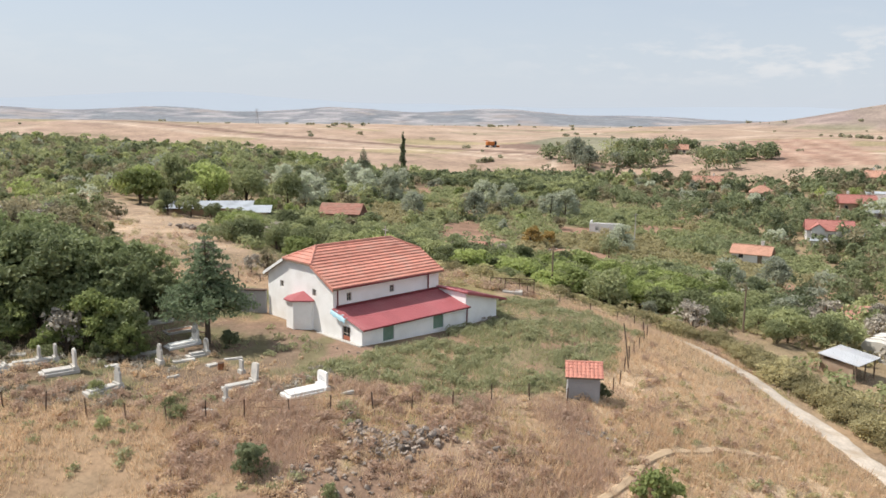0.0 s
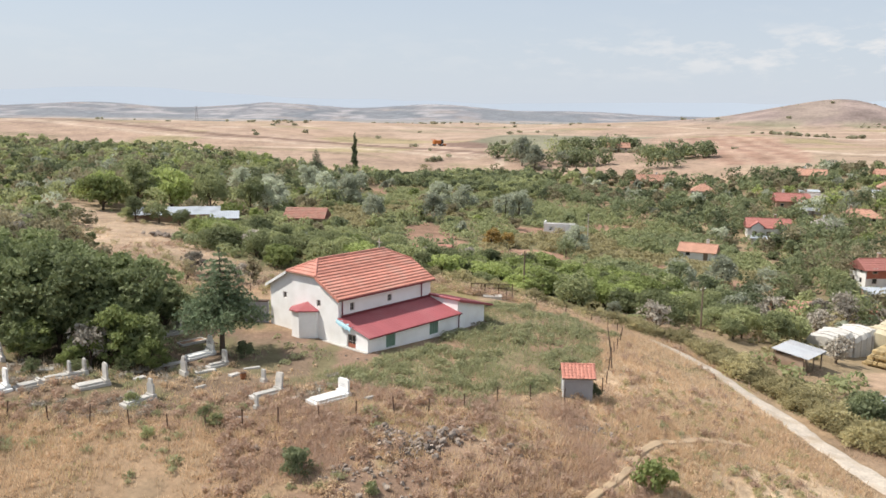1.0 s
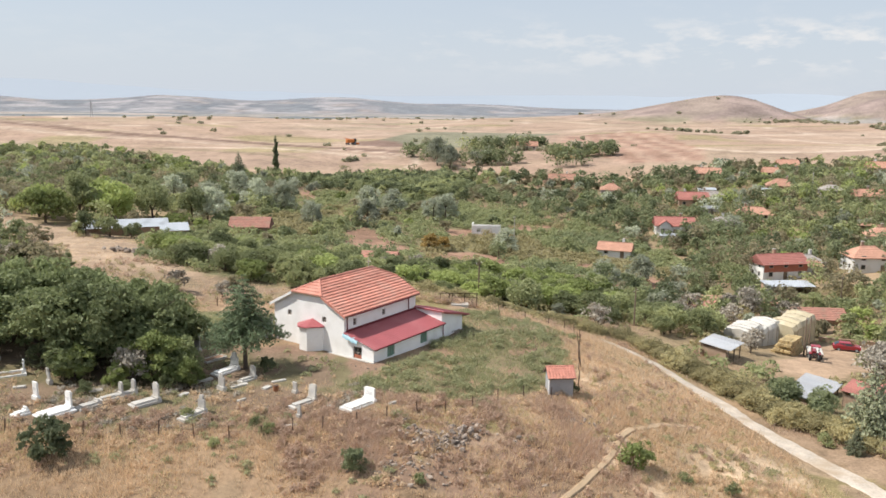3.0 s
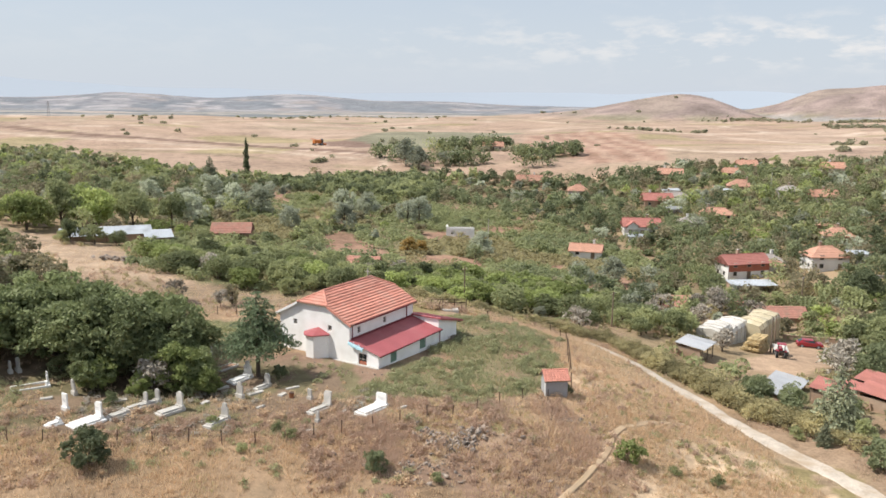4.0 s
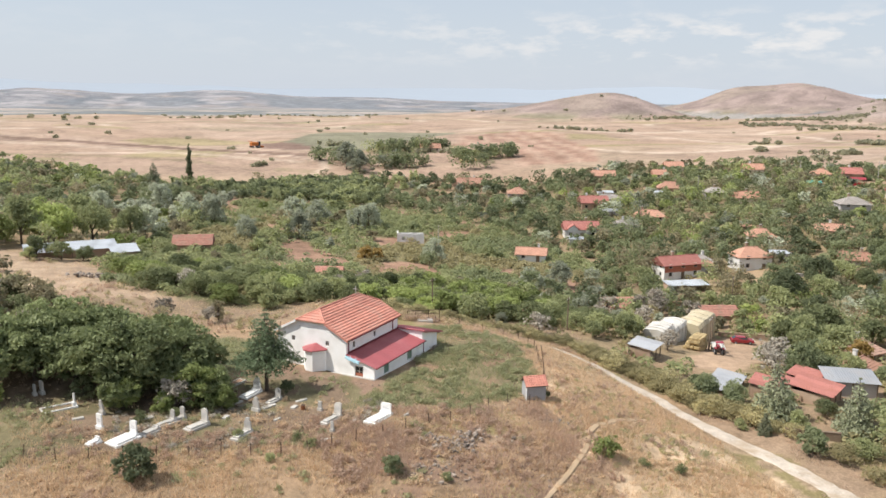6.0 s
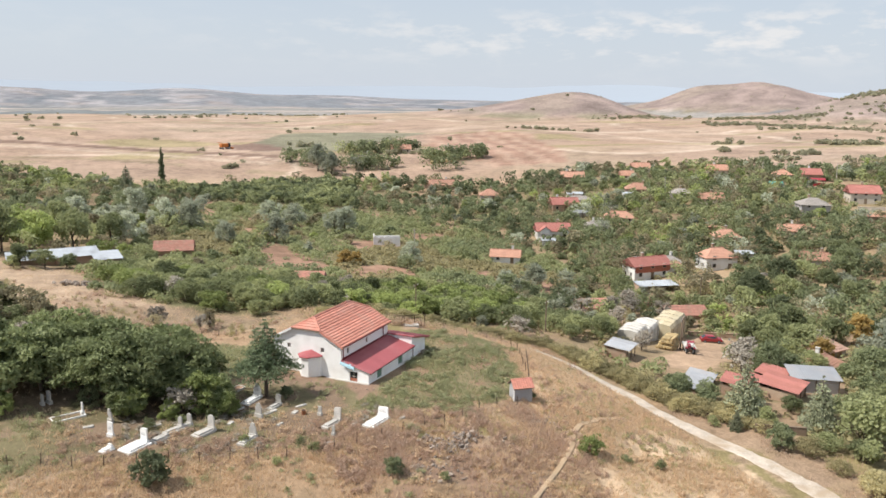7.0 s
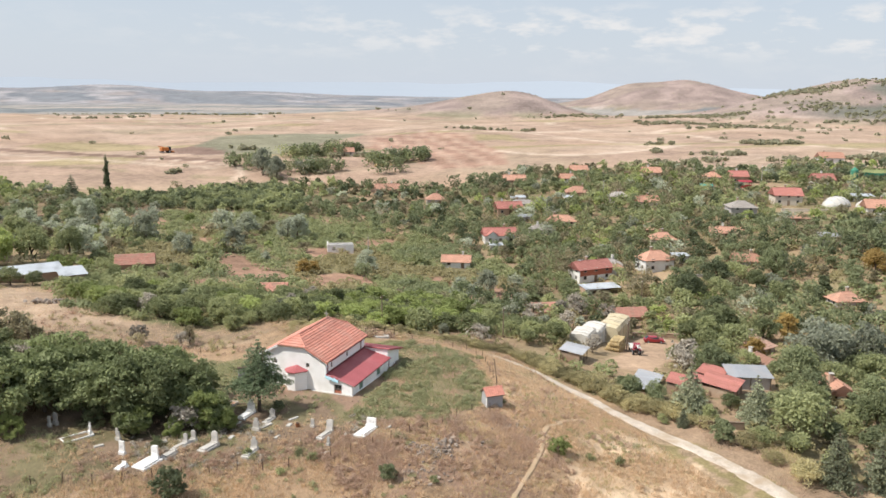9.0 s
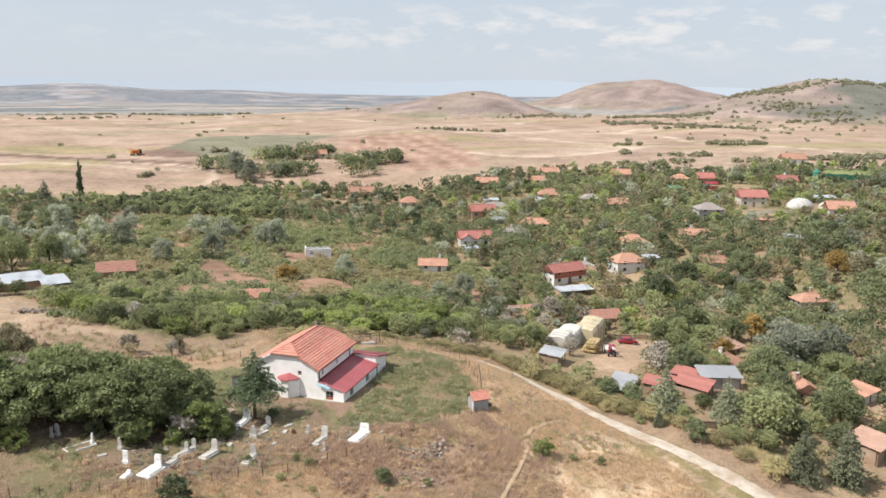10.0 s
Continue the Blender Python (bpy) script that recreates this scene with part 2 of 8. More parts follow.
# ---- the lie of the land ----
SWELLS = [(-35, 55, 35, 3.54), (0, 75, 30, 2.94), (30, 72, 28, -6.62), (14, 36, 28, 2.17), (50, 56, 30, 9.6), (60, 100, 32, -0.41), (90, 85, 38, -8.48), (20, 120, 38, -0.94), (100, 150, 45, -6.92), (55, 180, 45, -4.81), (-30, 140, 50, -1.76), (130, 230, 60, -1.04), (50, 300, 90, -10.51), (180, 150, 55, -0.93), (-40, -10, 60, -7.71), (60, 5, 50, -13.1), (-70, 260, 90, 2.05), (120, 420, 90, 1.98), (290, 300, 110, 3.16), (-80, 90, 50, 3.88)]
NEAR = [1.23, -0.38, 1.58, -0.51, 0.81, -0.59, 0.31, 0.59, -0.32, 1.18, 0.68, 1.01, -1.87, 0.02, -0.73, -0.3, -0.03, -0.09, 2.28, -1.14, -0.15, -0.48, -0.18, 0.45, 0.76, 1.94, -0.37, -0.22, -0.09, -1.65, 1.12, 1.34, -1.13, 0.46, 1.25]
GRID = [(x, y) for y in (38, 52, 66, 80, 94) for x in (-34, -20, -6, 8, 18, 28, 38)]


def ease(a, b, v):
    s = np.clip((v - a) / (b - a), 0, 1)
    return s * s * (3 - 2 * s)


def land(x, y):
    """Height of the ground, for numbers or arrays."""
    x, y = np.asarray(x, float), np.asarray(y, float)
    r = np.hypot(x, y)
    z = 7 * ease(350, 800, r)
    for cx, cy, s, k in SWELLS:
        z = z + k * np.exp(-((x - cx) ** 2 + (y - cy) ** 2) / (2 * s * s))
    for (cx, cy), k in zip(GRID, NEAR):
        z = z + k * np.exp(-((x - cx) ** 2 + (y - cy) ** 2) / 200)
    # beyond the stubble fields the land falls to a plain and climbs again to a striped upland
    z = z - 12 * ease(1000, 1500, r)
    az = np.degrees(np.arctan2(x, y))
    z = z + 60 * ease(2300, 3600, r) * ease(24, 2, az) * (0.85 + 0.15 * np.sin(az * 0.55)) - 26 * ease(3000, 4300, r) * ease(-6, -16, az)
    z = z + 16 * ease(2300, 3600, r) * ease(2, 24, az)
    for hx, hy, sx, sy, turn, k in HILLS:
        c, s = math.cos(turn), math.sin(turn)
        u, v = (x - hx) * c + (y - hy) * s, -(x - hx) * s + (y - hy) * c
        q = (u / sx) ** 2 + (v / sy) ** 2
        z = z + k * np.exp(-0.5 * q) * (1 + 0.10 * np.sin(u / 37) * np.cos(v / 29))
    return z


HILLS = [
    (498, 919, 72, 65, 0.3, 31), (400, 980, 110, 60, 0.2, 6), (1130, 1310, 150, 150, 0.4, 71),
    (890, 721, 110, 95, 0.2, 42), (1150, 640, 170, 150, 0.0, 44), (-230, 640, 140, 60, 0.1, 6),
]

TABLE = np.random.RandomState(7).rand(256, 256)


def vnoise(x, y, size, k=0):
    """Smooth value noise between 0 and 1 with cells of that size."""
    x, y = np.asarray(x, float) / size + 31.7 * k, np.asarray(y, float) / size + 17.3 * k
    i, j = np.floor(x).astype(int), np.floor(y).astype(int)
    u, v = x - i, y - j
    u, v = u * u * (3 - 2 * u), v * v * (3 - 2 * v)
    t = lambda a, b: TABLE[a % 256, b % 256]
    return (t(i, j) * (1 - u) + t(i + 1, j) * u) * (1 - v) + (t(i, j + 1) * (1 - u) + t(i + 1, j + 1) * u) * v


TRACK = [(14, 38.2), (22, 37.0), (29, 35.7), (37, 34.1), (45, 32.8), (51, 31.8), (57, 31.0), (63, 30.1), (69, 28.9), (75, 27.6), (80, 26.0), (84, 23.6), (87, 20), (89, 15.5), (90.5, 10), (91.6, 4), (92.4, -3)]


def road_x(y):
    """The track runs along the slope and bends left behind the churchyard."""
    y = np.asarray(y, float)
    ys, xs = zip(*TRACK)
    return (np.interp(y - 1, ys, xs) + 2 * np.interp(y, ys, xs) + np.interp(y + 1, ys, xs)) / 4


def ground(x, y):
    """Height with the small bumps of rough ground, none on the track or under the church."""
    x, y = np.asarray(x, float), np.asarray(y, float)
    r = np.hypot(x, y)
    calm = np.clip(np.abs(x - road_x(y)) / 4, 0, 1) * np.clip(np.hypot(x + 8, y - 70) / 14, 0, 1) ** 3
    b = (vnoise(x, y, 5.0, 1) - 0.5) * 0.45 + (vnoise(x, y, 1.7, 2) - 0.5) * 0.22
    far = (vnoise(x, y, 90, 3) - 0.5) * 5 * ease(330, 700, r)
    return land(x, y) + b * calm * (1 - ease(120, 260, r)) + far


def gz(x, y):
    return float(ground(x, y))


def inside(poly, x, y):
    """Whether points lie in a polygon."""
    hit = np.zeros(np.shape(x), bool)
    for (ax, ay), (bx, by) in zip(poly, poly[1:] + poly[:1]):
        if ay != by:
            hit ^= ((ay > y) != (by > y)) & (x < (bx - ax) * (y - ay) / (by - ay) + ax)
    return hit


YARD = [(-12, 53.5), (0, 51.5), (8.5, 56), (13, 64), (16, 74), (14, 82), (9, 85), (4, 84), (-2, 66), (-6, 60)]
GREEN_STRIP = [(-34, 62), (-18, 70), (-16, 82), (-30, 86), (-40, 74)]
GRAVES_DIRT = [(-24, 57), (-10, 56), (-4, 61), (-9, 66), (-16, 69), (-22, 66)]
CLEARING = [(-77, 182), (-66, 166), (-48, 151), (-40, 136), (-35, 124), (-32, 113), (-20, 103), (-10, 99.5), (-12, 94), (-23, 91), (-28, 95), (-34, 91), (-40, 92), (-44, 104), (-51, 114), (-60, 140), (-82, 172)]
FARMYARD = [(50, 74), (66, 84), (80, 96), (78, 106), (66, 100), (56, 88), (46, 80)]
PLOUGHED = [(180, 560), (236, 590), (262, 556), (205, 400), (184, 352), (142, 358), (146, 474)]
FALLOW = [(43, 520), (70, 575), (145, 632), (199, 616), (136, 520), (82, 452), (58, 468)]
DARK_PLOUGH = [(20, 499), (43, 522), (60, 500), (58, 468), (28, 472)]
RED_EARTH = [(93, 372), (140, 352), (152, 330), (128, 308), (96, 318), (70, 345)]
GREEN_FIELD = [(284, 225), (314, 250), (359, 235), (322, 210)]
THICKET = [(-40, 126), (-24, 106), (5, 104.5), (40, 108), (50, 118), (42, 135), (0, 134), (-30, 138)]
OPEN_SCRUB = [(-45, 135), (-20, 128), (20, 133), (60, 140), (82, 160), (80, 205), (60, 255), (30, 285), (-10, 290), (-30, 262), (-22, 215), (-32, 180)]
SOIL_YARD = [(70, 42), (82, 38), (92, 48), (86, 56), (74, 50)]
WOODS = [(-420, 640), (-351, 600), (-278, 500), (-203, 460), (-122, 420), (-75, 372), (-48, 336), (-22, 330), (2, 340), (29, 350), (58, 352), (82, 352), (98, 330), (112, 309), (132, 309), (155, 317), (184, 321),
         (211, 311), (231, 290), (258, 262), (300, 258), (340, 246), (400, 230), (470, 200), (470, 150), (230, 10), (70, 10), (46, 34), (40, 60), (37, 82), (24, 98), (-4, 100),
         (-22, 100), (-40, 104), (-46, 90), (-58, 82), (-76, 40), (-160, 40), (-330, 300)]
BELT = [(-14, 318), (4, 300), (10, 262), (28, 266), (42, 258), (60, 330), (54, 350), (20, 345)]


def cover(x, y):
    """Base colour of the land at points, by what grows there, with haze tinted into the far land."""
    n1, n2, n3 = vnoise(x, y, 9, 4), vnoise(x, y, 2.3, 5), vnoise(x, y, 40, 6)
    jx, jy = x + (vnoise(x, y, 3, 7) - 0.5) * 3.5, y + (vnoise(x, y, 3, 8) - 0.5) * 3.5
    r = np.hypot(x, y)
    out = np.empty((len(x), 3))
    out[:] = (0.405, 0.30, 0.19)

    def lay(mask, color, amount=1.0):
        a = (np.asarray(mask, float) * amount)[:, None]
        out[:] = out * (1 - a) + np.array(color) * a

    near = r < 330
    lay(near & (x < 9), (0.325, 0.235, 0.155), 0.9)
    lay(near & (n1 > 0.55), (0.30, 0.205, 0.12), 0.7)
    lay(near & (n2 > 0.62), (0.27, 0.20, 0.125), 0.6)
    lay(near & (n1 * 0.6 + n2 * 0.4 < 0.36), (0.24, 0.205, 0.09), 0.8)
    lay((jx > 9) & (jx < 29) & (jy < 66), (0.60, 0.455, 0.30), 0.35 + 0.55 * ease(0.2, 0.7, vnoise(x, y, 6, 9)))
    rough = (jx < 8) & (jy < 48) & (jx > -14)
    lay(rough, (0.23, 0.15, 0.105), 0.75 * ease(0.35, 0.7, n2))
    lay(inside(WOODS, jx, jy), (0.20, 0.17, 0.095), 0.9)
    lay(inside(WOODS, jx, jy) & (n1 > 0.58), (0.30, 0.21, 0.135), 0.8)
    lay(inside(WOODS, jx, jy) & (n3 > 0.62), (0.29, 0.215, 0.13), 0.7)
    lay(inside(OPEN_SCRUB, jx, jy), (0.175, 0.16, 0.085), 0.8)
    lay(inside(OPEN_SCRUB, jx, jy) & (vnoise(x, y, 13, 24) > 0.68), (0.36, 0.215, 0.15), 0.8)
    lay(inside(THICKET, jx, jy), (0.13, 0.135, 0.065), 0.8)
    lay(inside(RED_EARTH, jx, jy), (0.36, 0.245, 0.165), 0.8)
    lay(inside(GREEN_FIELD, x, y), (0.20, 0.24, 0.10), 0.9)
    lay(inside(SOIL_YARD, jx, jy), (0.38, 0.27, 0.18), 0.9)
    lay(inside(CLEARING, jx, jy), (0.40, 0.30, 0.205), 0.95)
    lay(inside(CLEARING, jx, jy) & (y < 108), (0.235, 0.18, 0.11), 0.85)
    lay(inside(CLEARING, jx, jy) & (n2 > 0.5), (0.30, 0.215, 0.145), 0.6)
    lay(inside(YARD, jx, jy), (0.20, 0.165, 0.095), 0.92)
    lay(inside(YARD, jx, jy) & (n2 > 0.58), (0.27, 0.18, 0.115), 0.8)
    lay(inside(GREEN_STRIP, jx, jy), (0.155, 0.155, 0.075), 0.9)
    lay(inside(GRAVES_DIRT, jx, jy), (0.245, 0.165, 0.115), 0.9)
    lay((jx < -9) & (jx > -60) & (jy > 48) & (jy < 66), (0.205, 0.15, 0.10), 0.9)
    lay((jx < -9) & (jx > -60) & (jy > 48) & (jy < 66) & (n2 > 0.55), (0.16, 0.15, 0.075), 0.7)
    lay(inside(FARMYARD, jx, jy), (0.40, 0.285, 0.19), 0.95)
    lay((np.abs(x - road_x(y) - 4.5) < 3) & (y < 60), (0.33, 0.235, 0.155), 0.8)
    # stubble fields
    fields = ease(330, 420, r) * (1 - inside(WOODS, jx, jy))
    lay(fields, (0.365, 0.265, 0.195))
    strip = np.sin(x * 0.021 + y * 0.052 + 2.5 * vnoise(x, y, 160, 10))
    lay(fields * (strip > 0.25), (0.415, 0.315, 0.235), 0.7)
    along, across = x * 0.94 + y * 0.34, y * 0.94 - x * 0.34 + 14 * np.sin(x / 85)
    row = np.floor(across / 42).astype(int)
    plot = TABLE[np.floor(along / 150 + row * 0.61).astype(int) % 256, row % 256]
    for a, b, color in ((0.0, 0.2, (0.30, 0.215, 0.16)), (0.2, 0.34, (0.345, 0.27, 0.19)), (0.62, 0.82, (0.43, 0.335, 0.25)), (0.9, 1.0, (0.285, 0.245, 0.165))):
        lay(fields * ((plot >= a) & (plot < b)), color, 0.6)
    lay(fields * (np.abs(across / 42 - np.round(across / 42)) < 0.045), (0.27, 0.215, 0.135), 0.45)
    lay(fields * ease(0.5, 0.7, vnoise(x, y, 70, 11)), (0.34, 0.24, 0.17), 0.45)
    lay(fields * (vnoise(x, y * 2.5, 60, 21) > 0.7), (0.33, 0.24, 0.175), 0.6)
    lay(fields * (np.sin(x * 0.35 + y * 0.9 + 6 * vnoise(x, y, 90, 22)) > 0.55), (0.40, 0.30, 0.21), 0.35)
    lay(fields * (np.abs(vnoise(x, y, 130, 23) - 0.5) < 0.012), (0.52, 0.42, 0.32), 0.8)
    lay(fields * (vnoise(x * 0.4, y, 24, 12) > 0.80), (0.27, 0.24, 0.11), 0.6)
    lay(inside(PLOUGHED, x, y), (0.31, 0.195, 0.14), 0.9)
    lay(inside(PLOUGHED, x, y) & (np.sin((x * 0.968 - y * 0.25) * 0.42) > 0.3), (0.41, 0.29, 0.21), 0.85)
    lay(inside(DARK_PLOUGH, x, y), (0.20, 0.135, 0.105), 0.92)
    lay(inside(FALLOW, x, y), (0.205, 0.20, 0.135), 0.92)
    lay((np.abs(y - (470 - x * 0.61 - 3 * np.sin(x / 30))) < 7.5) & (x > -400) & (x < 45), (0.18, 0.12, 0.09), 0.9)
    lay((np.abs(y - (440 - x * 0.62 - 5 * np.sin(x / 40))) < 5) & (x > -300) & (x < 40), (0.47, 0.375, 0.28), 0.8)
    lay((np.abs(y - (405 - x * 0.42 - 9 * np.sin(x / 28))) < 5) & (x > -300) & (x < 40) & (vnoise(x, y, 25, 94) > 0.35), (0.25, 0.20, 0.125), 0.8)
    lay((np.abs(y - (745 + x * 0.35)) < 9) & (x > -200) & (x < 300), (0.27, 0.235, 0.15), 0.8)
    # hills and the distance
    az = np.degrees(np.arctan2(x, y))
    hill = ease(9, 18, land(x, y)) * ease(600, 760, r)
    lay(hill, (0.31, 0.245, 0.215), 0.9)
    lay(hill * ease(0.42, 0.62, vnoise(x, y, 24, 13)), (0.235, 0.185, 0.16), 0.85)
    lay(hill * ease(0.5, 0.6, vnoise(x, y, 55, 28)), (0.27, 0.22, 0.175), 0.7)
    lay(hill * ease(47, 52, az) * ease(0.40, 0.52, vnoise(x, y, 60, 25)), (0.13, 0.14, 0.11), 0.85)
    foot = ease(2, 5, land(x, y) - 7) * ease(20, 10, land(x, y)) * ease(640, 720, r)
    lay(foot * (vnoise(x, y, 34, 26) > 0.64), (0.17, 0.175, 0.10), 0.75)
    # plain and upland are greyed and blued: distance haze put into the colour
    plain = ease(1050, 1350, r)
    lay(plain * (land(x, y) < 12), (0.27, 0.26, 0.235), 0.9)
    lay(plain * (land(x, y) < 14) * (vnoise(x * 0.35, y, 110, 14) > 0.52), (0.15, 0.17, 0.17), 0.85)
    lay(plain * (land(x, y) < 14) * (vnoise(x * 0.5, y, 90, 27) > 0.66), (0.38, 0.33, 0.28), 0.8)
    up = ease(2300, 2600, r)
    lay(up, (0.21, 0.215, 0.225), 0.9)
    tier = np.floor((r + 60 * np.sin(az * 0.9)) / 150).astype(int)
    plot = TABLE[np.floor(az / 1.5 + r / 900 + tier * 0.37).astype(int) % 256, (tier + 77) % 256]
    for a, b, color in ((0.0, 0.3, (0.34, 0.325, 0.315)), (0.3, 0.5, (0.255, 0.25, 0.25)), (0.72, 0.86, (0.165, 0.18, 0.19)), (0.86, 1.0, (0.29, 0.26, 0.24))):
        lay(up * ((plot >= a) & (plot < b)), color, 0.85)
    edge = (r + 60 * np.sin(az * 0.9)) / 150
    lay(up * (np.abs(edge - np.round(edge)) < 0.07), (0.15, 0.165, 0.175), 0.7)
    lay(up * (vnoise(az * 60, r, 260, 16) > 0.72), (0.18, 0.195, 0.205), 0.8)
    # slight blue lift of all land, for haze
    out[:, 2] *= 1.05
    return out


def mesh_object(name, verts, faces, mat, parent=None, label="", smooth=False):
    me = bpy.data.meshes.new(name)
    me.from_pydata([tuple(v) for v in verts] if not isinstance(verts, np.ndarray) else verts.tolist(), [], faces if not isinstance(faces, np.ndarray) else faces.tolist())
    me.materials.append(mat)
    if smooth:
        me.polygons.foreach_set("use_smooth", np.ones(len(me.polygons), bool))
    ob = new(name, me)
    if parent:
        ob.parent = parent
    if label:
        tagged(ob, label)
    return ob


def thing(name, x, y, z, turn=0.0, label="", category="", group=""):
    ob = new(name)
    ob.empty_display_size = 0.3
    ob.matrix_world = pose(x, y, z, 0, 0, turn)
    return tagged(ob, label, category, group)


def part(name, bm, mat, parent, label="", smooth=False):
    """Links a bmesh as one mesh object under a thing or a part."""
    me = bpy.data.meshes.new(name)
    bm.normal_update()
    bm.to_mesh(me)
    bm.free()
    me.materials.append(mat)
    if smooth:
        for p in me.polygons:
            p.use_smooth = True
    ob = new(name, me)
    ob.parent = parent
    if label:
        tagged(ob, label)
    return ob


def box(bm, x0, x1, y0, y1, z0, z1, bevel=0.0):
    m = Matrix.LocRotScale(((x0 + x1) / 2, (y0 + y1) / 2, (z0 + z1) / 2), None, (abs(x1 - x0), abs(y1 - y0), abs(z1 - z0)))
    made = bmesh.ops.create_cube(bm, size=1, matrix=m)
    if bevel:
        edges = {e for v in made["verts"] for e in v.link_edges}
        bmesh.ops.bevel(bm, geom=list(edges), offset=bevel, segments=1, affect="EDGES")
    return bm


def boxed(*a, **k):
    return box(bmesh.new(), *a, **k)


def prism(bm, outline, axis, a, b):
    """A slab with the given outline, from a to b along an axis."""
    at = {"x": lambda p, s: (s, p[0], p[1]), "y": lambda p, s: (p[0], s, p[1]), "z": lambda p, s: (p[0], p[1], s)}[axis]
    lo, hi = [bm.verts.new(at(p, a)) for p in outline], [bm.verts.new(at(p, b)) for p in outline]
    bm.faces.new(lo), bm.faces.new(hi)
    for i in range(len(outline)):
        bm.faces.new((lo[i - 1], lo[i], hi[i], hi[i - 1]))
    bmesh.ops.recalc_face_normals(bm, faces=bm.faces[:])
    return bm


def tube(bm, path, radii, sides=6):
    """A tapered round bar along a path."""
    rings = []
    for i, p in enumerate(path):
        p = Vector(p)
        d = (Vector(path[min(i + 1, len(path) - 1)]) - Vector(path[max(i - 1, 0)])).normalized()
        a = d.cross(Vector((0.31, 0.17, 0.93)) if abs(d.z) < 0.9 else Vector((1, 0.1, 0))).normalized()
        b = d.cross(a)
        rings.append([bm.verts.new(p + radii[i] * (a * math.cos(k * math.tau / sides) + b * math.sin(k * math.tau / sides))) for k in range(sides)])
    for q, s in zip(rings, rings[1:]):
        for k in range(sides):
            bm.faces.new((q[k - 1], q[k], s[k], s[k - 1]))
    bm.faces.new(rings[0][::-1]), bm.faces.new(rings[-1])
    return bm


# ---- ground, track, path, distance ----
def build_ground():
    az = np.radians(np.r_[np.arange(-75, 80, 0.58), np.arange(80, 285, 5)])
    rad = np.r_[0.5, 4, 8, 12, 15 * 1.0146 ** np.arange(400)]
    a, r = np.meshgrid(az, rad)
    x, y = r * np.sin(a), r * np.cos(a)
    z = ground(x, y)
    n = len(az)
    i = np.arange(len(rad) - 1)[:, None] * n + np.arange(n)[None, :]
    j = np.arange(len(rad) - 1)[:, None] * n + (np.arange(n)[None, :] + 1) % n
    faces = np.stack([i, i + n, j + n, j], -1).reshape(-1, 4)
    verts = np.stack([x, y, z], -1).reshape(-1, 3)
    verts = np.vstack([verts, [[0, 0, float(ground(0, 0))]]])
    hub = len(verts) - 1
    ob = mesh_object("ground", verts, faces.tolist() + [(hub, k, (k + 1) % n) for k in range(n)], M_LAND, smooth=True)
    colors = np.ones((len(verts), 4), np.float32)
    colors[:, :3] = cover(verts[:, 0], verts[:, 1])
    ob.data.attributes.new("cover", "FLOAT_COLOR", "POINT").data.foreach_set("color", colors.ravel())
    tagged(ob, "dry straw-coloured grassland with green yard and stubble fields", "ground", kind="structure")
    return ob


build_ground()


def strip(name, center, width, lift, mat, label, category):
    """A worn strip laid along the ground, with ragged edges and a crown between the wheel ruts."""
    rows = []
    for k, (x, y) in enumerate(center):
        x2, y2 = center[min(k + 1, len(center) - 1)]
        x1, y1 = center[max(k - 1, 0)]
        d = math.hypot(x2 - x1, y2 - y1)
        nx, ny = (y2 - y1) / d, -(x2 - x1) / d
        w = width * (0.72 + 0.36 * float(vnoise(x, y, 2.2, 20)) + 0.26 * float(vnoise(x, y, 0.7, 21)))
        row = []
        for s in (-1, -0.8, -0.45, 0, 0.45, 0.8, 1):
            px, py = x + nx * w / 2 * s, y + ny * w / 2 * s
            rut = -0.03 if abs(abs(s) - 0.45) < 0.1 else 0.0
            row.append((px, py, gz(px, py) + (lift + rut if abs(s) < 0.9 else -0.06)))
        rows.append(row)
    m = len(rows[0])
    verts = [v for row in rows for v in row]
    faces = [(k * m + i, k * m + i + 1, (k + 1) * m + i + 1, (k + 1) * m + i) for k in range(len(rows) - 1) for i in range(m - 1)]
    return tagged(mesh_object(name, verts, faces, mat, smooth=True), label, category, kind="structure")


strip("road", [(float(road_x(y)), float(y)) for y in np.r_[np.arange(14, 82, 0.6), np.arange(82, 89.4, 0.12)]], 2.7, 0.05, M_TRACK, "pale unpaved dirt track with worn wheel ruts", "track")
PATH_LINE = [(-6, 29), (-2, 33), (2.2, 36.6), (5, 39.2), (7.5, 41.5), (10, 44), (12, 47), (13.9, 49), (18, 51.1), (23, 53.2)]
pts = []
for (ax, ay), (bx, by) in zip(PATH_LINE, PATH_LINE[1:]):
    for k in range(10):
        pts.append((ax + (bx - ax) * k / 10, ay + (by - ay) * k / 10))
for _ in range(3):
    pts = [pts[0]] + [((a[0] + 2 * b[0] + c[0]) / 4, (a[1] + 2 * b[1] + c[1]) / 4) for a, b, c in zip(pts, pts[1:], pts[2:])] + [pts[-1]]
strip("footpath", pts, 0.5, 0.13, M_PATH, "narrow footpath trodden through dry grass", "path")


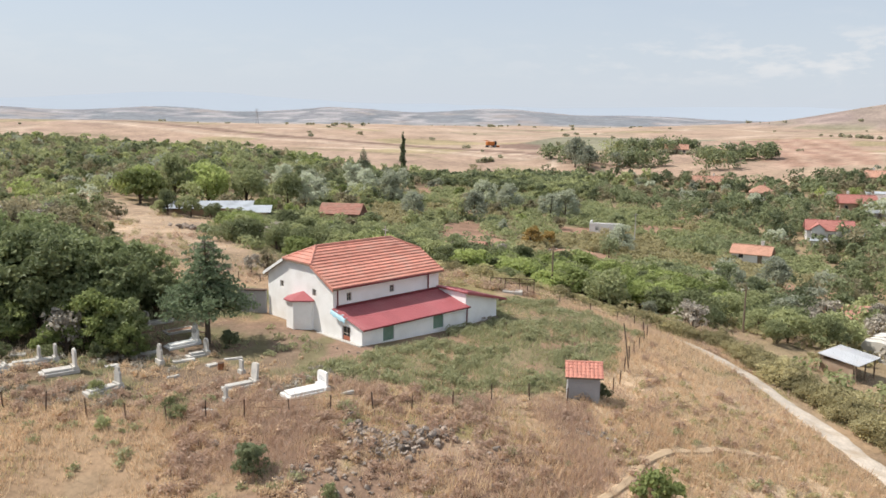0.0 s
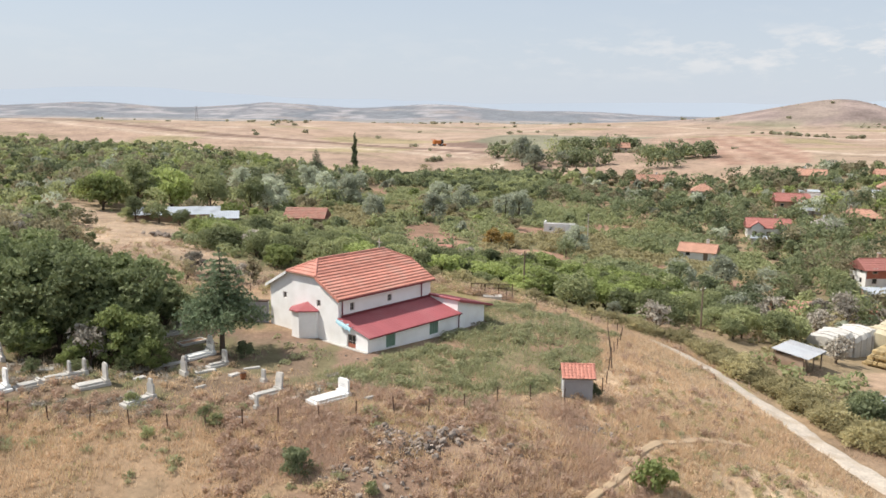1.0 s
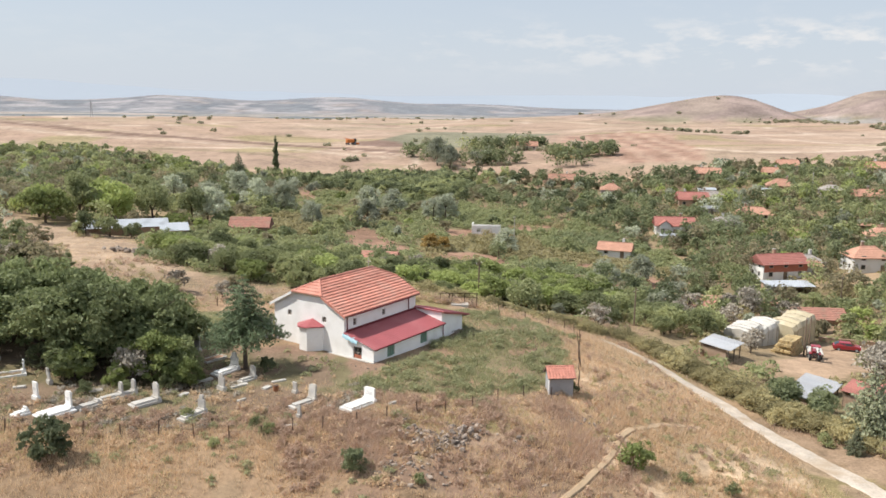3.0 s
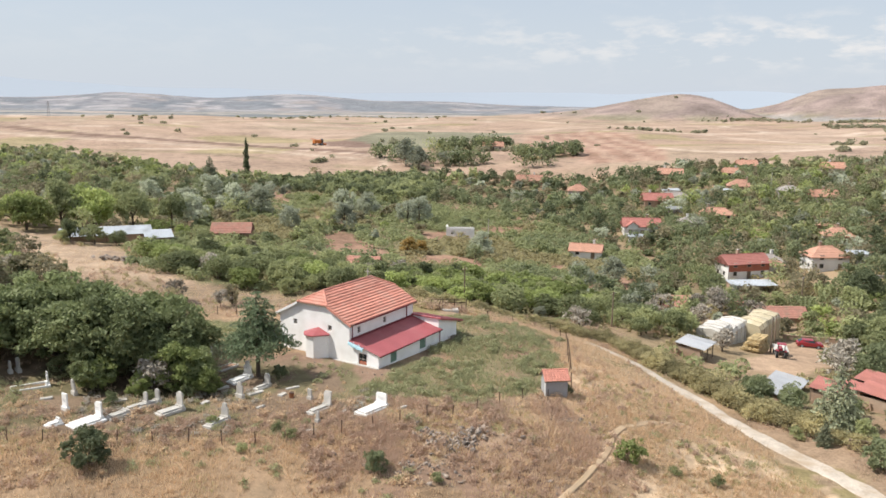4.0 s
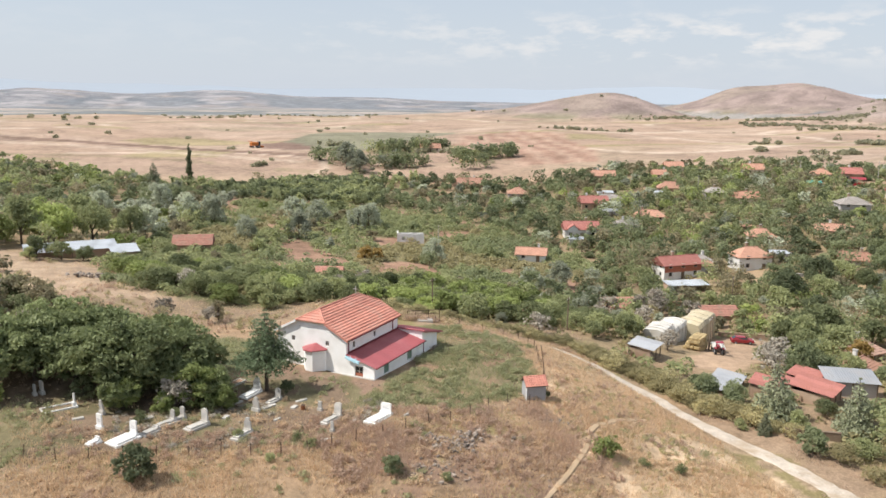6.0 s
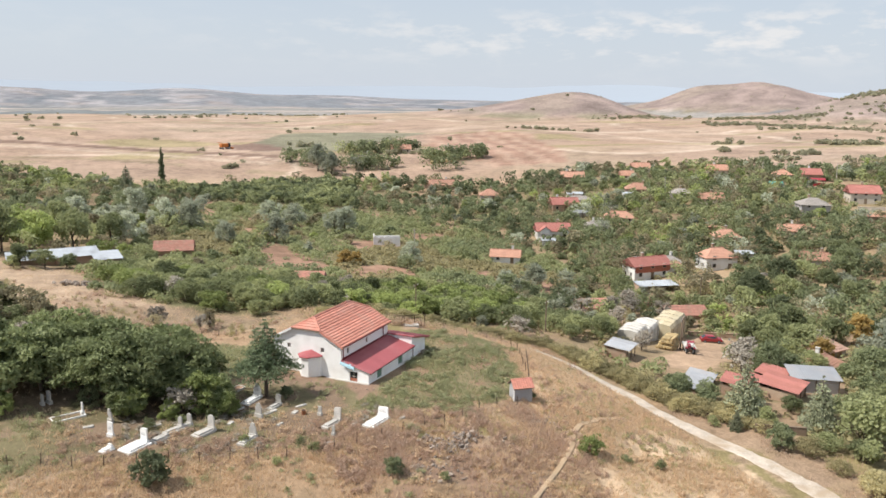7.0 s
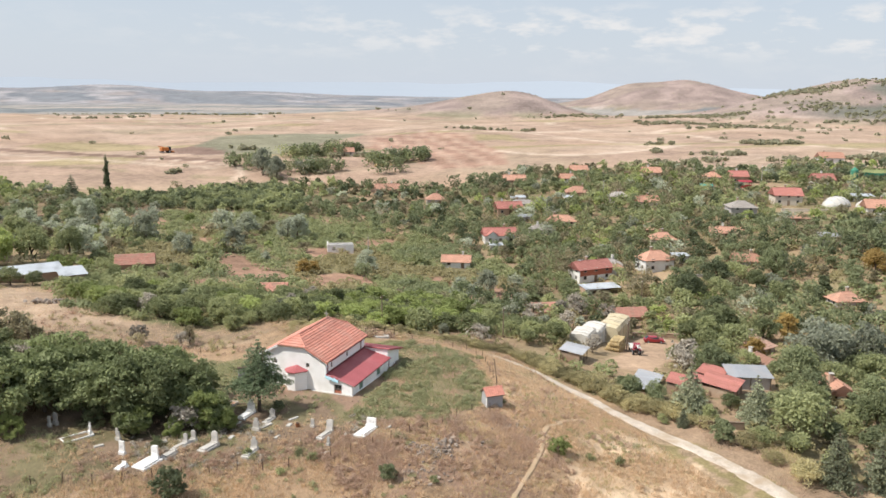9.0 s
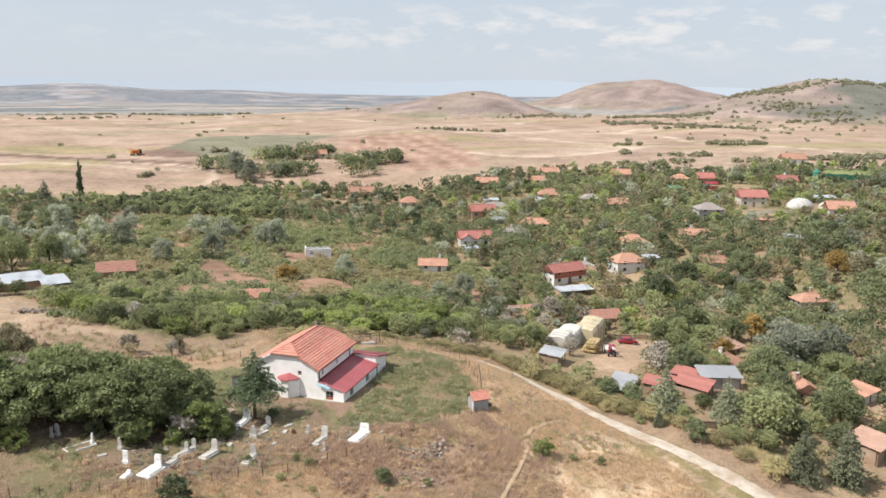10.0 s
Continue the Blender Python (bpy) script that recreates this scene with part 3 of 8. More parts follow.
def build_backdrop():
    """Far blue ranges round the horizon, a backdrop that glows in place of haze."""
    m = bpy.data.materials.new("far_range_haze_glow")
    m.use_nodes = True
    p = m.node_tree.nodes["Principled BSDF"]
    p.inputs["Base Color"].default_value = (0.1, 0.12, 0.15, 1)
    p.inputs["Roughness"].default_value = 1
    # the pale blue haze over the ranges is emitted by the material itself
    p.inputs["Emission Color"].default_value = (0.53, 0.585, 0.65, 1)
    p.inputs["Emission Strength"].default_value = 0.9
    verts, faces = [], []
    n = 240
    for k in range(n + 1):
        az = radians(-90 + 180 * k / n)
        deg = -90 + 180 * k / n
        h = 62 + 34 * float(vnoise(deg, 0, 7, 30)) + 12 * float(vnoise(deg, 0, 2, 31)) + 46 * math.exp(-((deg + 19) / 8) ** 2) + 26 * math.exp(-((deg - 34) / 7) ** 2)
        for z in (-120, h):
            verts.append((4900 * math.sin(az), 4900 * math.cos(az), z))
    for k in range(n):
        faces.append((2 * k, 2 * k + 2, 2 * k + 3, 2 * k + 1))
    tagged(mesh_object("backdrop", verts, faces, m), "blue mountain range on the far horizon, its haze put in as a glow", "mountains", kind="structure")


build_backdrop()

# ---- the church ----
CH = pose(-9.92, 64.71, 0.0, 0, 0, 46)


def holed_wall(x0, x1, z0, z1, y0, y1, holes):
    """A wall along x with rectangular openings (xa, xb, za, zb) right through it."""
    bm = bmesh.new()
    xs = sorted({x0, x1, *(h[0] for h in holes), *(h[1] for h in holes)})
    zs = sorted({z0, z1, *(h[2] for h in holes), *(h[3] for h in holes)})
    grid = {}
    for i in range(len(xs) - 1):
        for j in range(len(zs) - 1):
            cx, cz = (xs[i] + xs[i + 1]) / 2, (zs[j] + zs[j + 1]) / 2
            grid[i, j] = not any(h[0] < cx < h[1] and h[2] < cz < h[3] for h in holes)
    v = lambda x, y, z: bm.verts.new((x, y, z))
    for (i, j), solid in grid.items():
        if not solid:
            continue
        a, b, c, d = xs[i], xs[i + 1], zs[j], zs[j + 1]
        bm.faces.new((v(a, y0, c), v(b, y0, c), v(b, y0, d), v(a, y0, d)))
        bm.faces.new((v(b, y1, c), v(a, y1, c), v(a, y1, d), v(b, y1, d)))
        if not grid.get((i - 1, j)):
            bm.faces.new((v(a, y1, c), v(a, y0, c), v(a, y0, d), v(a, y1, d)))
        if not grid.get((i + 1, j)):
            bm.faces.new((v(b, y0, c), v(b, y1, c), v(b, y1, d), v(b, y0, d)))
        if not grid.get((i, j - 1)):
            bm.faces.new((v(a, y1, c), v(b, y1, c), v(b, y0, c), v(a, y0, c)))
        if not grid.get((i, j + 1)):
            bm.faces.new((v(a, y0, d), v(b, y0, d), v(b, y1, d), v(a, y1, d)))
    bmesh.ops.remove_doubles(bm, verts=bm.verts[:], dist=1e-4)
    return bm


def turned(bm, m):
    bmesh.ops.transform(bm, matrix=m, verts=bm.verts[:])
    return bm


ONTO_X = Matrix(((0, 1, 0, 0), (1, 0, 0, 0), (0, 0, 1, 0), (0, 0, 0, 1)))  # swaps x and y


def window(parent, x0, x1, z0, z1, y, swap=False, bars=True, name="window", mat=None):
    """A framed pane set into an opening of a wall along x; y is the outer face and the wall lies towards +y."""
    t = ONTO_X if swap else Matrix.Identity(4)
    bm = bmesh.new()
    f = 0.06
    for a in ((x0, x0 + f, z0, z1), (x1 - f, x1, z0, z1), (x0 + f, x1 - f, z0, z0 + f), (x0 + f, x1 - f, z1 - f, z1)):
        box(bm, a[0], a[1], y + 0.10, y + 0.17, a[2], a[3])
    if bars:
        box(bm, (x0 + x1) / 2 - 0.02, (x0 + x1) / 2 + 0.02, y + 0.11, y + 0.16, z0 + f, z1 - f)
        box(bm, x0 + f, x1 - f, y + 0.11, y + 0.16, (z0 + z1) / 2 - 0.02, (z0 + z1) / 2 + 0.02)
    w = part(name, turned(bm, t), mat or M_FRAME, parent)
    part("pane", turned(boxed(x0 + f, x1 - f, y + 0.13, y + 0.14, z0 + f, z1 - f), t), M_GLASS, w)
    return w


def tile_course(parent, xa, xb, low, high, mat, wave=0.30, amp=0.03, name="tile_course"):
    """One course of clay tiles between two slope points (y, z): barrels side by side, its foot proud of the course below."""
    n = max(2, int(round((xb[0] - xa[0]) / wave)) * 4)
    bm = bmesh.new()
    rows = []
    for e, (y, z), a, b in ((0, low, xa[0], xb[0]), (1, high, xa[1], xb[1])):
        row = []
        for k in range(n + 1):
            x = a + (b - a) * k / n
            up = amp * abs(math.sin(math.pi * (x - xa[0]) / wave)) + (0.10 if e == 0 else 0.015)
            row.append(bm.verts.new((x, y, z + up)))
        rows.append(row)
    foot = [bm.verts.new((v.co.x, v.co.y, v.co.z - 0.115)) for v in rows[0]]
    for a, b in ((foot, rows[0]), (rows[0], rows[1])):
        for k in range(n):
            bm.faces.new((a[k], a[k + 1], b[k + 1], b[k]))
    bmesh.ops.recalc_face_normals(bm, faces=bm.faces[:])
    return part(name, bm, mat, parent)


def ribbed_sheet(parent, x0, x1, low, high, mat, name="roof_sheet", pitch=0.25, rise=0.03, label=""):
    """A roofing sheet with ribs that run down the slope, between slope points (y, z)."""
    bm = bmesh.new()
    n = max(1, int(round((x1 - x0) / pitch)))
    prof = []
    for k in range(n):
        a = x0 + (x1 - x0) * k / n
        w = (x1 - x0) / n
        prof += [(a, 0), (a + 0.62 * w, 0), (a + 0.72 * w, rise), (a + 0.9 * w, rise)]
    prof.append((x1, 0))
    lo = [bm.verts.new((x, low[0], low[1] + h)) for x, h in prof]
    hi = [bm.verts.new((x, high[0], high[1] + h)) for x, h in prof]
    lo2 = [bm.verts.new((x, low[0], low[1] + h - 0.02)) for x, h in prof]
    hi2 = [bm.verts.new((x, high[0], high[1] + h - 0.02)) for x, h in prof]
    for k in range(len(prof) - 1):
        bm.faces.new((lo[k], lo[k + 1], hi[k + 1], hi[k]))
        bm.faces.new((lo2[k + 1], lo2[k], hi2[k], hi2[k + 1]))
        bm.faces.new((lo2[k], lo2[k + 1], lo[k + 1], lo[k]))
    bmesh.ops.recalc_face_normals(bm, faces=bm.faces[:])
    return part(name, bm, mat, parent, label)


def build_church():
    ch = new("church")
    ch.matrix_world = CH
    tagged(ch, "whitewashed village church with red clay tile roof and crimson lean-to", "church")
    L, W, EAVE, RIDGE, B = 12.15, 9.5, 4.12, 6.62, -0.9
    mid = W / 2
    slope = (RIDGE - EAVE) / mid
    hipz = 5.55
    hipy = (hipz - EAVE) / slope
    # walls: along the lean-to side, the far side, and the two gables
    wins = [(1.42, 1.95, 2.78, 3.5), (6.16, 6.71, 2.85, 3.5)]
    part("wall", holed_wall(0, L, B, EAVE, 0, 0.5, wins), M_WHITE, ch)
    part("wall", boxed(0, L, W - 0.5, W, B, EAVE), M_WHITE, ch)
    gw = [(2.35, 2.87, 3.02, 3.6), (7.1, 7.62, 3.08, 3.64)]
    bm = turned(holed_wall(0.5, W - 0.5, B, EAVE, 0.003, 0.5, gw), ONTO_X)
    bmesh.ops.reverse_faces(bm, faces=bm.faces[:])
    part("wall", bm, M_WHITE, ch)
    gable = [(0.0, EAVE), (W, EAVE), (W - hipy, hipz), (hipy, hipz)]
    part("gable", prism(bmesh.new(), gable, "x", 0.003, 0.5), M_WHITE, ch)
    part("wall", boxed(L - 0.5, L - 0.003, 0.5, W - 0.5, B, EAVE), M_WHITE, ch)
    part("gable", prism(bmesh.new(), gable, "x", L - 0.5, L - 0.003), M_WHITE, ch)
    part("inner_floor", boxed(0.5, L - 0.5, 0.5, W - 0.5, B, 0.1), M_CONC, ch)
    for h in wins:
        window(ch, *h, 0.0)
    for h in gw:
        window(ch, *h, 0.0, swap=True)
    # roof: deck, then courses of tiles
    over, ex = 0.38, 0.28
    low = (-over, EAVE - over * slope + 0.14)
    top = (mid, RIDGE + 0.14)
    apex0, apex1 = 1.75, L - 1.75
    n = 14
    at = lambda s: (low[0] + (top[0] - low[0]) * s, low[1] + (top[1] - low[1]) * s)
    s_hip = (hipz + 0.14 - low[1]) / (top[1] - low[1])

    def ends(s):
        k = max(0.0, (s - s_hip) / (1 - s_hip))
        return -ex + (apex0 + ex) * k, L + ex - (L + ex - apex1) * k

    for side in (0, 1):
        bm = bmesh.new()
        ring = [(*ends(0), at(0)), (*ends(s_hip), at(s_hip)), (*ends(1), at(1))]
        outline = [(r[0], *r[2]) for r in ring] + [(r[1], *r[2]) for r in ring[::-1]]
        flip = (lambda y: W - y) if side else (lambda y: y)
        hi = [bm.verts.new((x, flip(y), z)) for x, y, z in outline]
        lo = [bm.verts.new((x, flip(y), z - 0.12)) for x, y, z in outline]
        bm.faces.new(hi), bm.faces.new(lo[::-1])
        for k in range(len(hi)):
            bm.faces.new((hi[k - 1], lo[k - 1], lo[k], hi[k]))
        bmesh.ops.recalc_face_normals(bm, faces=bm.faces[:])
        deck = part("roof_slope", bm, M_WOOD, ch)
        for k in range(n):
            a, b = k / n, (k + 1) / n
            ea, eb = ends(a), ends(b)
            tile_course(deck, (ea[0], eb[0]), (ea[1], eb[1]), (flip(at(a)[0]), at(a)[1]), (flip(at(b)[0]), at(b)[1]), M_TILE)
    # half hips over the gables
    for end in (0, 1):
        sx = -ex if not end else L + ex
        ax = apex0 if not end else apex1
        zl, yl = at(s_hip)[1], at(s_hip)[0]
        bm = bmesh.new()
        vs = [bm.verts.new(p) for p in ((sx, yl, zl), (sx, W - yl, zl), (ax, mid, top[1]))]
        lo = [bm.verts.new((v.co.x, v.co.y, v.co.z - 0.12)) for v in vs]
        bm.faces.new(vs), bm.faces.new(lo[::-1])
        for k in range(3):
            bm.faces.new((vs[k - 1], lo[k - 1], lo[k], vs[k]))
        bmesh.ops.recalc_face_normals(bm, faces=bm.faces[:])
        deck = part("hip_slope", bm, M_WOOD, ch)
        m = 5
        for k in range(m):
            a, b = k / m, (k + 1) / m
            ya, yb = yl + (mid - yl) * a, yl + (mid - yl) * b
            xa, xb = sx + (ax - sx) * a, sx + (ax - sx) * b
            za, zb = zl + (top[1] - zl) * a, zl + (top[1] - zl) * b
            co = tile_course(deck, (ya, yb), (W - ya, W - yb), (xa, za), (xb, zb), M_TILE)
            co.data.transform(ONTO_X)
            co.data.flip_normals()
        for yy in (yl, W - yl):
            part("hip_cap", tube(bmesh.new(), [(sx, yy, zl + 0.05), (ax, mid, top[1] + 0.06)], [0.11, 0.11]), M_TILE, ch)
        for yy, y2 in ((low[0], yl), (W - low[0], W - yl)):
            bm = bmesh.new()
            xo = sx - 0.02 if not end else sx + 0.02
            prism(bm, [(yy, low[1] - 0.2), (yy, low[1] + 0.07), (y2, zl + 0.07), (y2, zl - 0.2)], "x", xo - 0.03, xo + 0.03)
            part("verge_board", bm, M_WHITE if yy > mid else M_TILE, ch)
    part("ridge_cap", tube(bmesh.new(), [(apex0 - 0.1, mid, top[1] + 0.06), (apex1 + 0.1, mid, top[1] + 0.06)], [0.13, 0.13], 8), M_TILE, ch)
    # gutters and downpipes
    for y in (low[0] - 0.06, W - low[0] + 0.06):
        part("gutter", boxed(0.5, 10.6, y - 0.06, y + 0.06, low[1] - 0.1, low[1] + 0.03, 0.02), M_MAROON, ch)
    part("downpipe", tube(bmesh.new(), [(0.42, -0.08, 4.0), (0.42, -0.08, 2.0)], [0.06, 0.06]), M_MAROON, ch)
    part("downpipe", tube(bmesh.new(), [(10.75, -0.08, 4.05), (10.75, -0.08, 2.5)], [0.06, 0.06]), M_MAROON, ch)
    # cross on the ridge
    bm = bmesh.new()
    box(bm, apex1 - 0.645, apex1 - 0.575, mid - 0.035, mid + 0.035, top[1], top[1] + 1.15)
    box(bm, apex1 - 0.64, apex1 - 0.58, mid - 0.36, mid + 0.36, top[1] + 0.72, top[1] + 0.79)
    part("cross", bm, M_CONC, ch, "pale grey cross standing on the ridge")
    # apse
    ap = [(0.0, 2.75), (-0.25, 2.75), (-1.35, 3.75), (-1.35, 4.75), (-0.5, 5.5), (0.0, 5.5)]
    part("apse_wall", prism(bmesh.new(), ap, "z", -0.9, 2.62), M_WHITE, ch)
    bm = bmesh.new()
    c = [bm.verts.new((x * 1.14 - 0.02 * (x < 0), 4.12 + (y - 4.12) * 1.14, 2.55)) for x, y in ap]
    c2 = [bm.verts.new((v.co.x, v.co.y, 2.65)) for v in c]
    tip = bm.verts.new((0.0, 4.12, 3.22))
    bm.faces.new(c[::-1])
    for k in range(len(c)):
        bm.faces.new((c[k - 1], c[k], c2[k], c2[k - 1]))
        bm.faces.new((c2[k - 1], c2[k], tip))
    bmesh.ops.recalc_face_normals(bm, faces=bm.faces[:])
    part("apse_roof", bm, M_REDMETAL, ch, "crimson sheet-metal roof of the apse")
    # lean-to along the wall
    y0 = -3.7
    zt, ze = 2.3, 1.36
    doors = [(2.2, 3.4, B, 1.28), (7.9, 9.15, B, 1.28)]
    part("annex_wall", holed_wall(0, 12.0, B, 1.33, y0, y0 + 0.3, [(a, b, -0.05, d) for a, b, _, d in doors]), M_WHITE, ch)
    end = [(y0 + 0.3, B), (0, B), (0, zt - 0.05), (y0 + 0.3, ze - 0.03)]
    win = (-2.2, -1.12, 0.0, 1.22)
    bm = turned(holed_wall(y0 + 0.3, 0, B, 1.36, 0.003, 0.3, [win]), ONTO_X)
    bmesh.ops.reverse_faces(bm, faces=bm.faces[:])
    part("annex_wall", bm, M_WHITE, ch)
    part("annex_gable", prism(bmesh.new(), [(y0 + 0.3, 1.36), (0, 1.36), (0, zt - 0.05), (y0 + 0.3, 1.40)], "x", 0.003, 0.3), M_WHITE, ch)
    part("annex_wall", prism(bmesh.new(), end, "x", 11.7, 11.997), M_WHITE, ch)
    w = window(ch, *win, 0.0, swap=True)
    part("lower_panel", turned(boxed(win[0] + 0.06, win[1] - 0.06, 0.09, 0.12, 0.05, 0.4), ONTO_X), material("rust_panel", (0.36, 0.13, 0.08), 0.7), w)
    for a, b, _, d in doors:
        dr = part("shutter", boxed(a, b, y0 + 0.10, y0 + 0.16, -0.05, d), M_GREEN, ch, "faded green wooden shutter")
        bm = bmesh.new()
        for x in np.linspace(a, b, 5)[:-1]:
            box(bm, x + 0.02, x + (b - a) / 4 - 0.02, y0 + 0.085, y0 + 0.1, 0.0, d - 0.03)
        part("board", bm, M_GREEN, dr)
    k = 11
    for i in range(k):
        a, b = -0.18 + 12.35 * i / k, -0.18 + 12.35 * (i + 1) / k
        ribbed_sheet(ch, a, b, (y0 - 0.3, ze - 0.02), (0.0, zt + 0.1), M_REDMETAL, pitch=0.4, rise=0.018)
    part("flashing", boxed(0.3, 12.1, -0.14, -0.004, zt + 0.08, zt + 0.26), M_MAROON, ch)
    part("annex_gutter", boxed(-0.18, 12.2, y0 - 0.42, y0 - 0.3, ze - 0.12, ze, 0.02), M_MAROON, ch)
    part("downpipe", tube(bmesh.new(), [(12.0, y0 - 0.3, ze - 0.1), (12.0, y0 - 0.12, ze - 0.35), (12.0, y0 - 0.12, -0.4)], [0.06, 0.06, 0.06]), M_MAROON, ch)
    bm = bmesh.new()
    bmesh.ops.create_grid(bm, x_segments=7, y_segments=9, size=1, matrix=Matrix.LocRotScale((-0.12, -0.95, 2.12), Euler((radians(14), 0, 0)), (0.22, 0.95, 1)))
    for v in bm.verts:
        v.co.z += 0.07 * math.sin(9 * v.co.y) * math.cos(8 * v.co.x) - (0.35 if v.co.x < -0.28 else 0)
    part("plastic_cover", bm, M_BLUE, ch, "crumpled light blue plastic sheet on the roof corner", smooth=True)
    # plinth along the foot
    part("plinth", boxed(-0.35, -0.003, -3.9, 2.2, B, 0.07, 0.03), M_CONC, ch)
    # porch block behind the lean-to; its roof falls away along the church
    top_at = lambda x: 2.62 - (x - 11.95) * 0.245
    part("porch_wall", boxed(12.05, 12.3, y0 + 0.1, -0.003, -1.6, top_at(12.3) - 0.08), M_WHITE, ch)
    part("porch_wall", prism(bmesh.new(), [(12.303, -1.9), (16.2, -1.9), (16.2, top_at(16.2) - 0.1), (12.303, top_at(12.3) - 0.1)], "y", y0 + 0.1, y0 + 0.35), M_WHITE, ch)
    part("porch_wall", boxed(15.95, 16.2, y0 + 0.353, 2.0, -1.9, top_at(16.2) - 0.1), M_WHITE, ch)
    part("porch_wall", boxed(12.3, 15.947, 1.75, 2.0, -1.9, top_at(16.2) - 0.1), M_WHITE, ch)
    for i in range(5):
        a = y0 - 0.25 + 1.18 * i
        sh = ribbed_sheet(ch, a, a + 1.18, (17.2, top_at(17.2)), (11.95, top_at(11.95)), M_REDMETAL)
        sh.data.transform(ONTO_X)
        sh.data.flip_normals()
    part("fascia", prism(bmesh.new(), [(11.95, top_at(11.95) - 0.2), (17.2, top_at(17.2) - 0.16), (17.2, top_at(17.2) + 0.03), (11.95, top_at(11.95) + 0.05)], "y", y0 - 0.3, y0 - 0.253), M_REDMETAL, ch)
    part("ridge_flashing", boxed(11.85, 12.12, y0 - 0.3, -0.02, top_at(11.95) - 0.1, top_at(11.95) + 0.07, 0.02), M_REDMETAL, ch)
    for i in range(5):
        yy = y0 - 0.1 + i * 1.2
        part("rafter_tail", boxed(16.3, 17.15, yy, yy + 0.12, top_at(17.2) - 0.16, top_at(17.2) - 0.03), M_WOOD, ch)
    return ch


build_church()

# grey boundary wall beside the church
bw = thing("boundary_wall", -16.95, 71.45, gz(-18.2, 71.5), 174, "grey rendered boundary wall beside the church", "wall")
part("wall_body", boxed(0.05, 2.75, -0.15, 0.15, -0.9, 2.05, 0.02), M_GREY, bw)
part("coping", boxed(0.02, 2.85, -0.28, 0.28, 2.053, 2.16, 0.02), M_POST, bw)

# ---- houses: where they stand (x, y, turn, length, width, wall height) ----
HAMLET = {
    "red": [(97, 156, 2, 11.5, 5.7, 4), (95, 206, -18, 10.7, 6.6, 3.1), (118, 240, -14, 9.8, 6.6, 2.9), (204, 184, -30, 9.8, 7.4, 4), (229, 233, -30, 7.4, 6.6, 3.4), (249, 206, -28, 8.2, 6.6, 3.6)],
    "orange": [(117, 152, -12, 9, 6.6, 3.8), (73, 71.5, 25, 5.6, 4.8, 2.0), (222, 241, -30, 6.6, 5.7, 2.9)],
    "pink": [(87, 85.5, 10, 7.0, 6.0, 1.9)],
    "clay": [(68, 184, -30, 8.2, 4.9, 2.2), (212, 152, -35, 9, 7.4, 2.8), (69.5, 52, 62, 5.6, 4.6, 2.3)],
    "faded": [(135, 170, -30, 7.4, 5.7, 2.4), (154, 162, -38, 9.8, 4.9, 1.7), (126, 95, -20, 6.6, 4.9, 2.1), (97, 314, -15, 10.7, 6.6, 2.6), (104, 277, -20, 7.4, 6.6, 2.6),
              (154, 297, -25, 9.8, 6.6, 2.6), (124, 212, -25, 9.8, 5.7, 2.2), (136, 136, -35, 6.6, 4.9, 1.9), (157, 250, -28, 9, 6.6, 2.6)],
    "grey": [(176, 178, -28, 9, 7.4, 4), (106, 159, -8, 7.4, 5.7, 2.6), (128, 246, -20, 9, 4.9, 2.2), (112, 207, -20, 7.4, 4.9, 2.1), (163, 230, -25, 7.4, 5.7, 2.6)],
    "ruined": [(2, 144, -20, 6.6, 4.1, 1), (-24, 171, -8, 8.2, 5.7, 2.1), (64, 130, -15, 7.4, 4.9, 0.9), (82, 120, -15, 9, 4.9, 1.5), (35, 113, -10, 6.6, 4.1, 0.9)],
    "distant": [(117, 436, -15, 11.5, 7.4, 2.6), (337, 275, -30, 12.3, 8.2, 3), (192, 300, -20, 8.2, 6.6, 2.6), (176, 285, -20, 7.4, 5.7, 2.2), (212, 270, -25, 8.2, 6.6, 2.8), (165, 215, -20, 8.2, 5.7, 2.4)],
}
SHEDS = [(-48.5, 157, 10, 17, 6.5, 1.7), (42, 84, 40, 4.6, 3.8, 1.9), (59, 60, -30, 6.4, 4.4, 2.3), (43.4, 66, 40, 8, 3.6, 1.0), (51.5, 58, 32, 5.6, 5.2, 1.7), (91, 143, -8, 10, 4, 1.6), (80, 48.5, 10, 5.5, 4, 1.8), (60.5, 33, 15, 6, 4.5, 2.0)]
YARDS = [(284, 206, 12), (300, 216, 14), (318, 230, 14), (204, 222, 8), (222, 222, 8), (262, 198, 7), (57, 88, 15), (72, 98, 10), (112, 143, 8), (93, 130, 7), (63, 104, 10), (128, 88, 4), (196, 172, 14), (214, 165, 12), (231, 216, 12), (49, 82, 8), (45, 74, 5), (66, 64, 4), (57, 54, 4), (80, 44, 6), (62, 47, 3), (125, 340, 20), (105, 345, 14), (142, 333, 10)]
BLOCKED = [(r[0], r[1], max(r[3], r[4]) * 0.5 + 0.6) for rows in HAMLET.values() for r in rows] + [(r[0], r[1], max(r[3], r[4]) * 0.5 + 2.5) for r in SHEDS] + YARDS
# a clear strip in front of each house, on its sunny side
BLOCKED += [(x - 0.55 * d, y - 0.69 * d, d * 0.78) for x, y, d in BLOCKED[:46]]

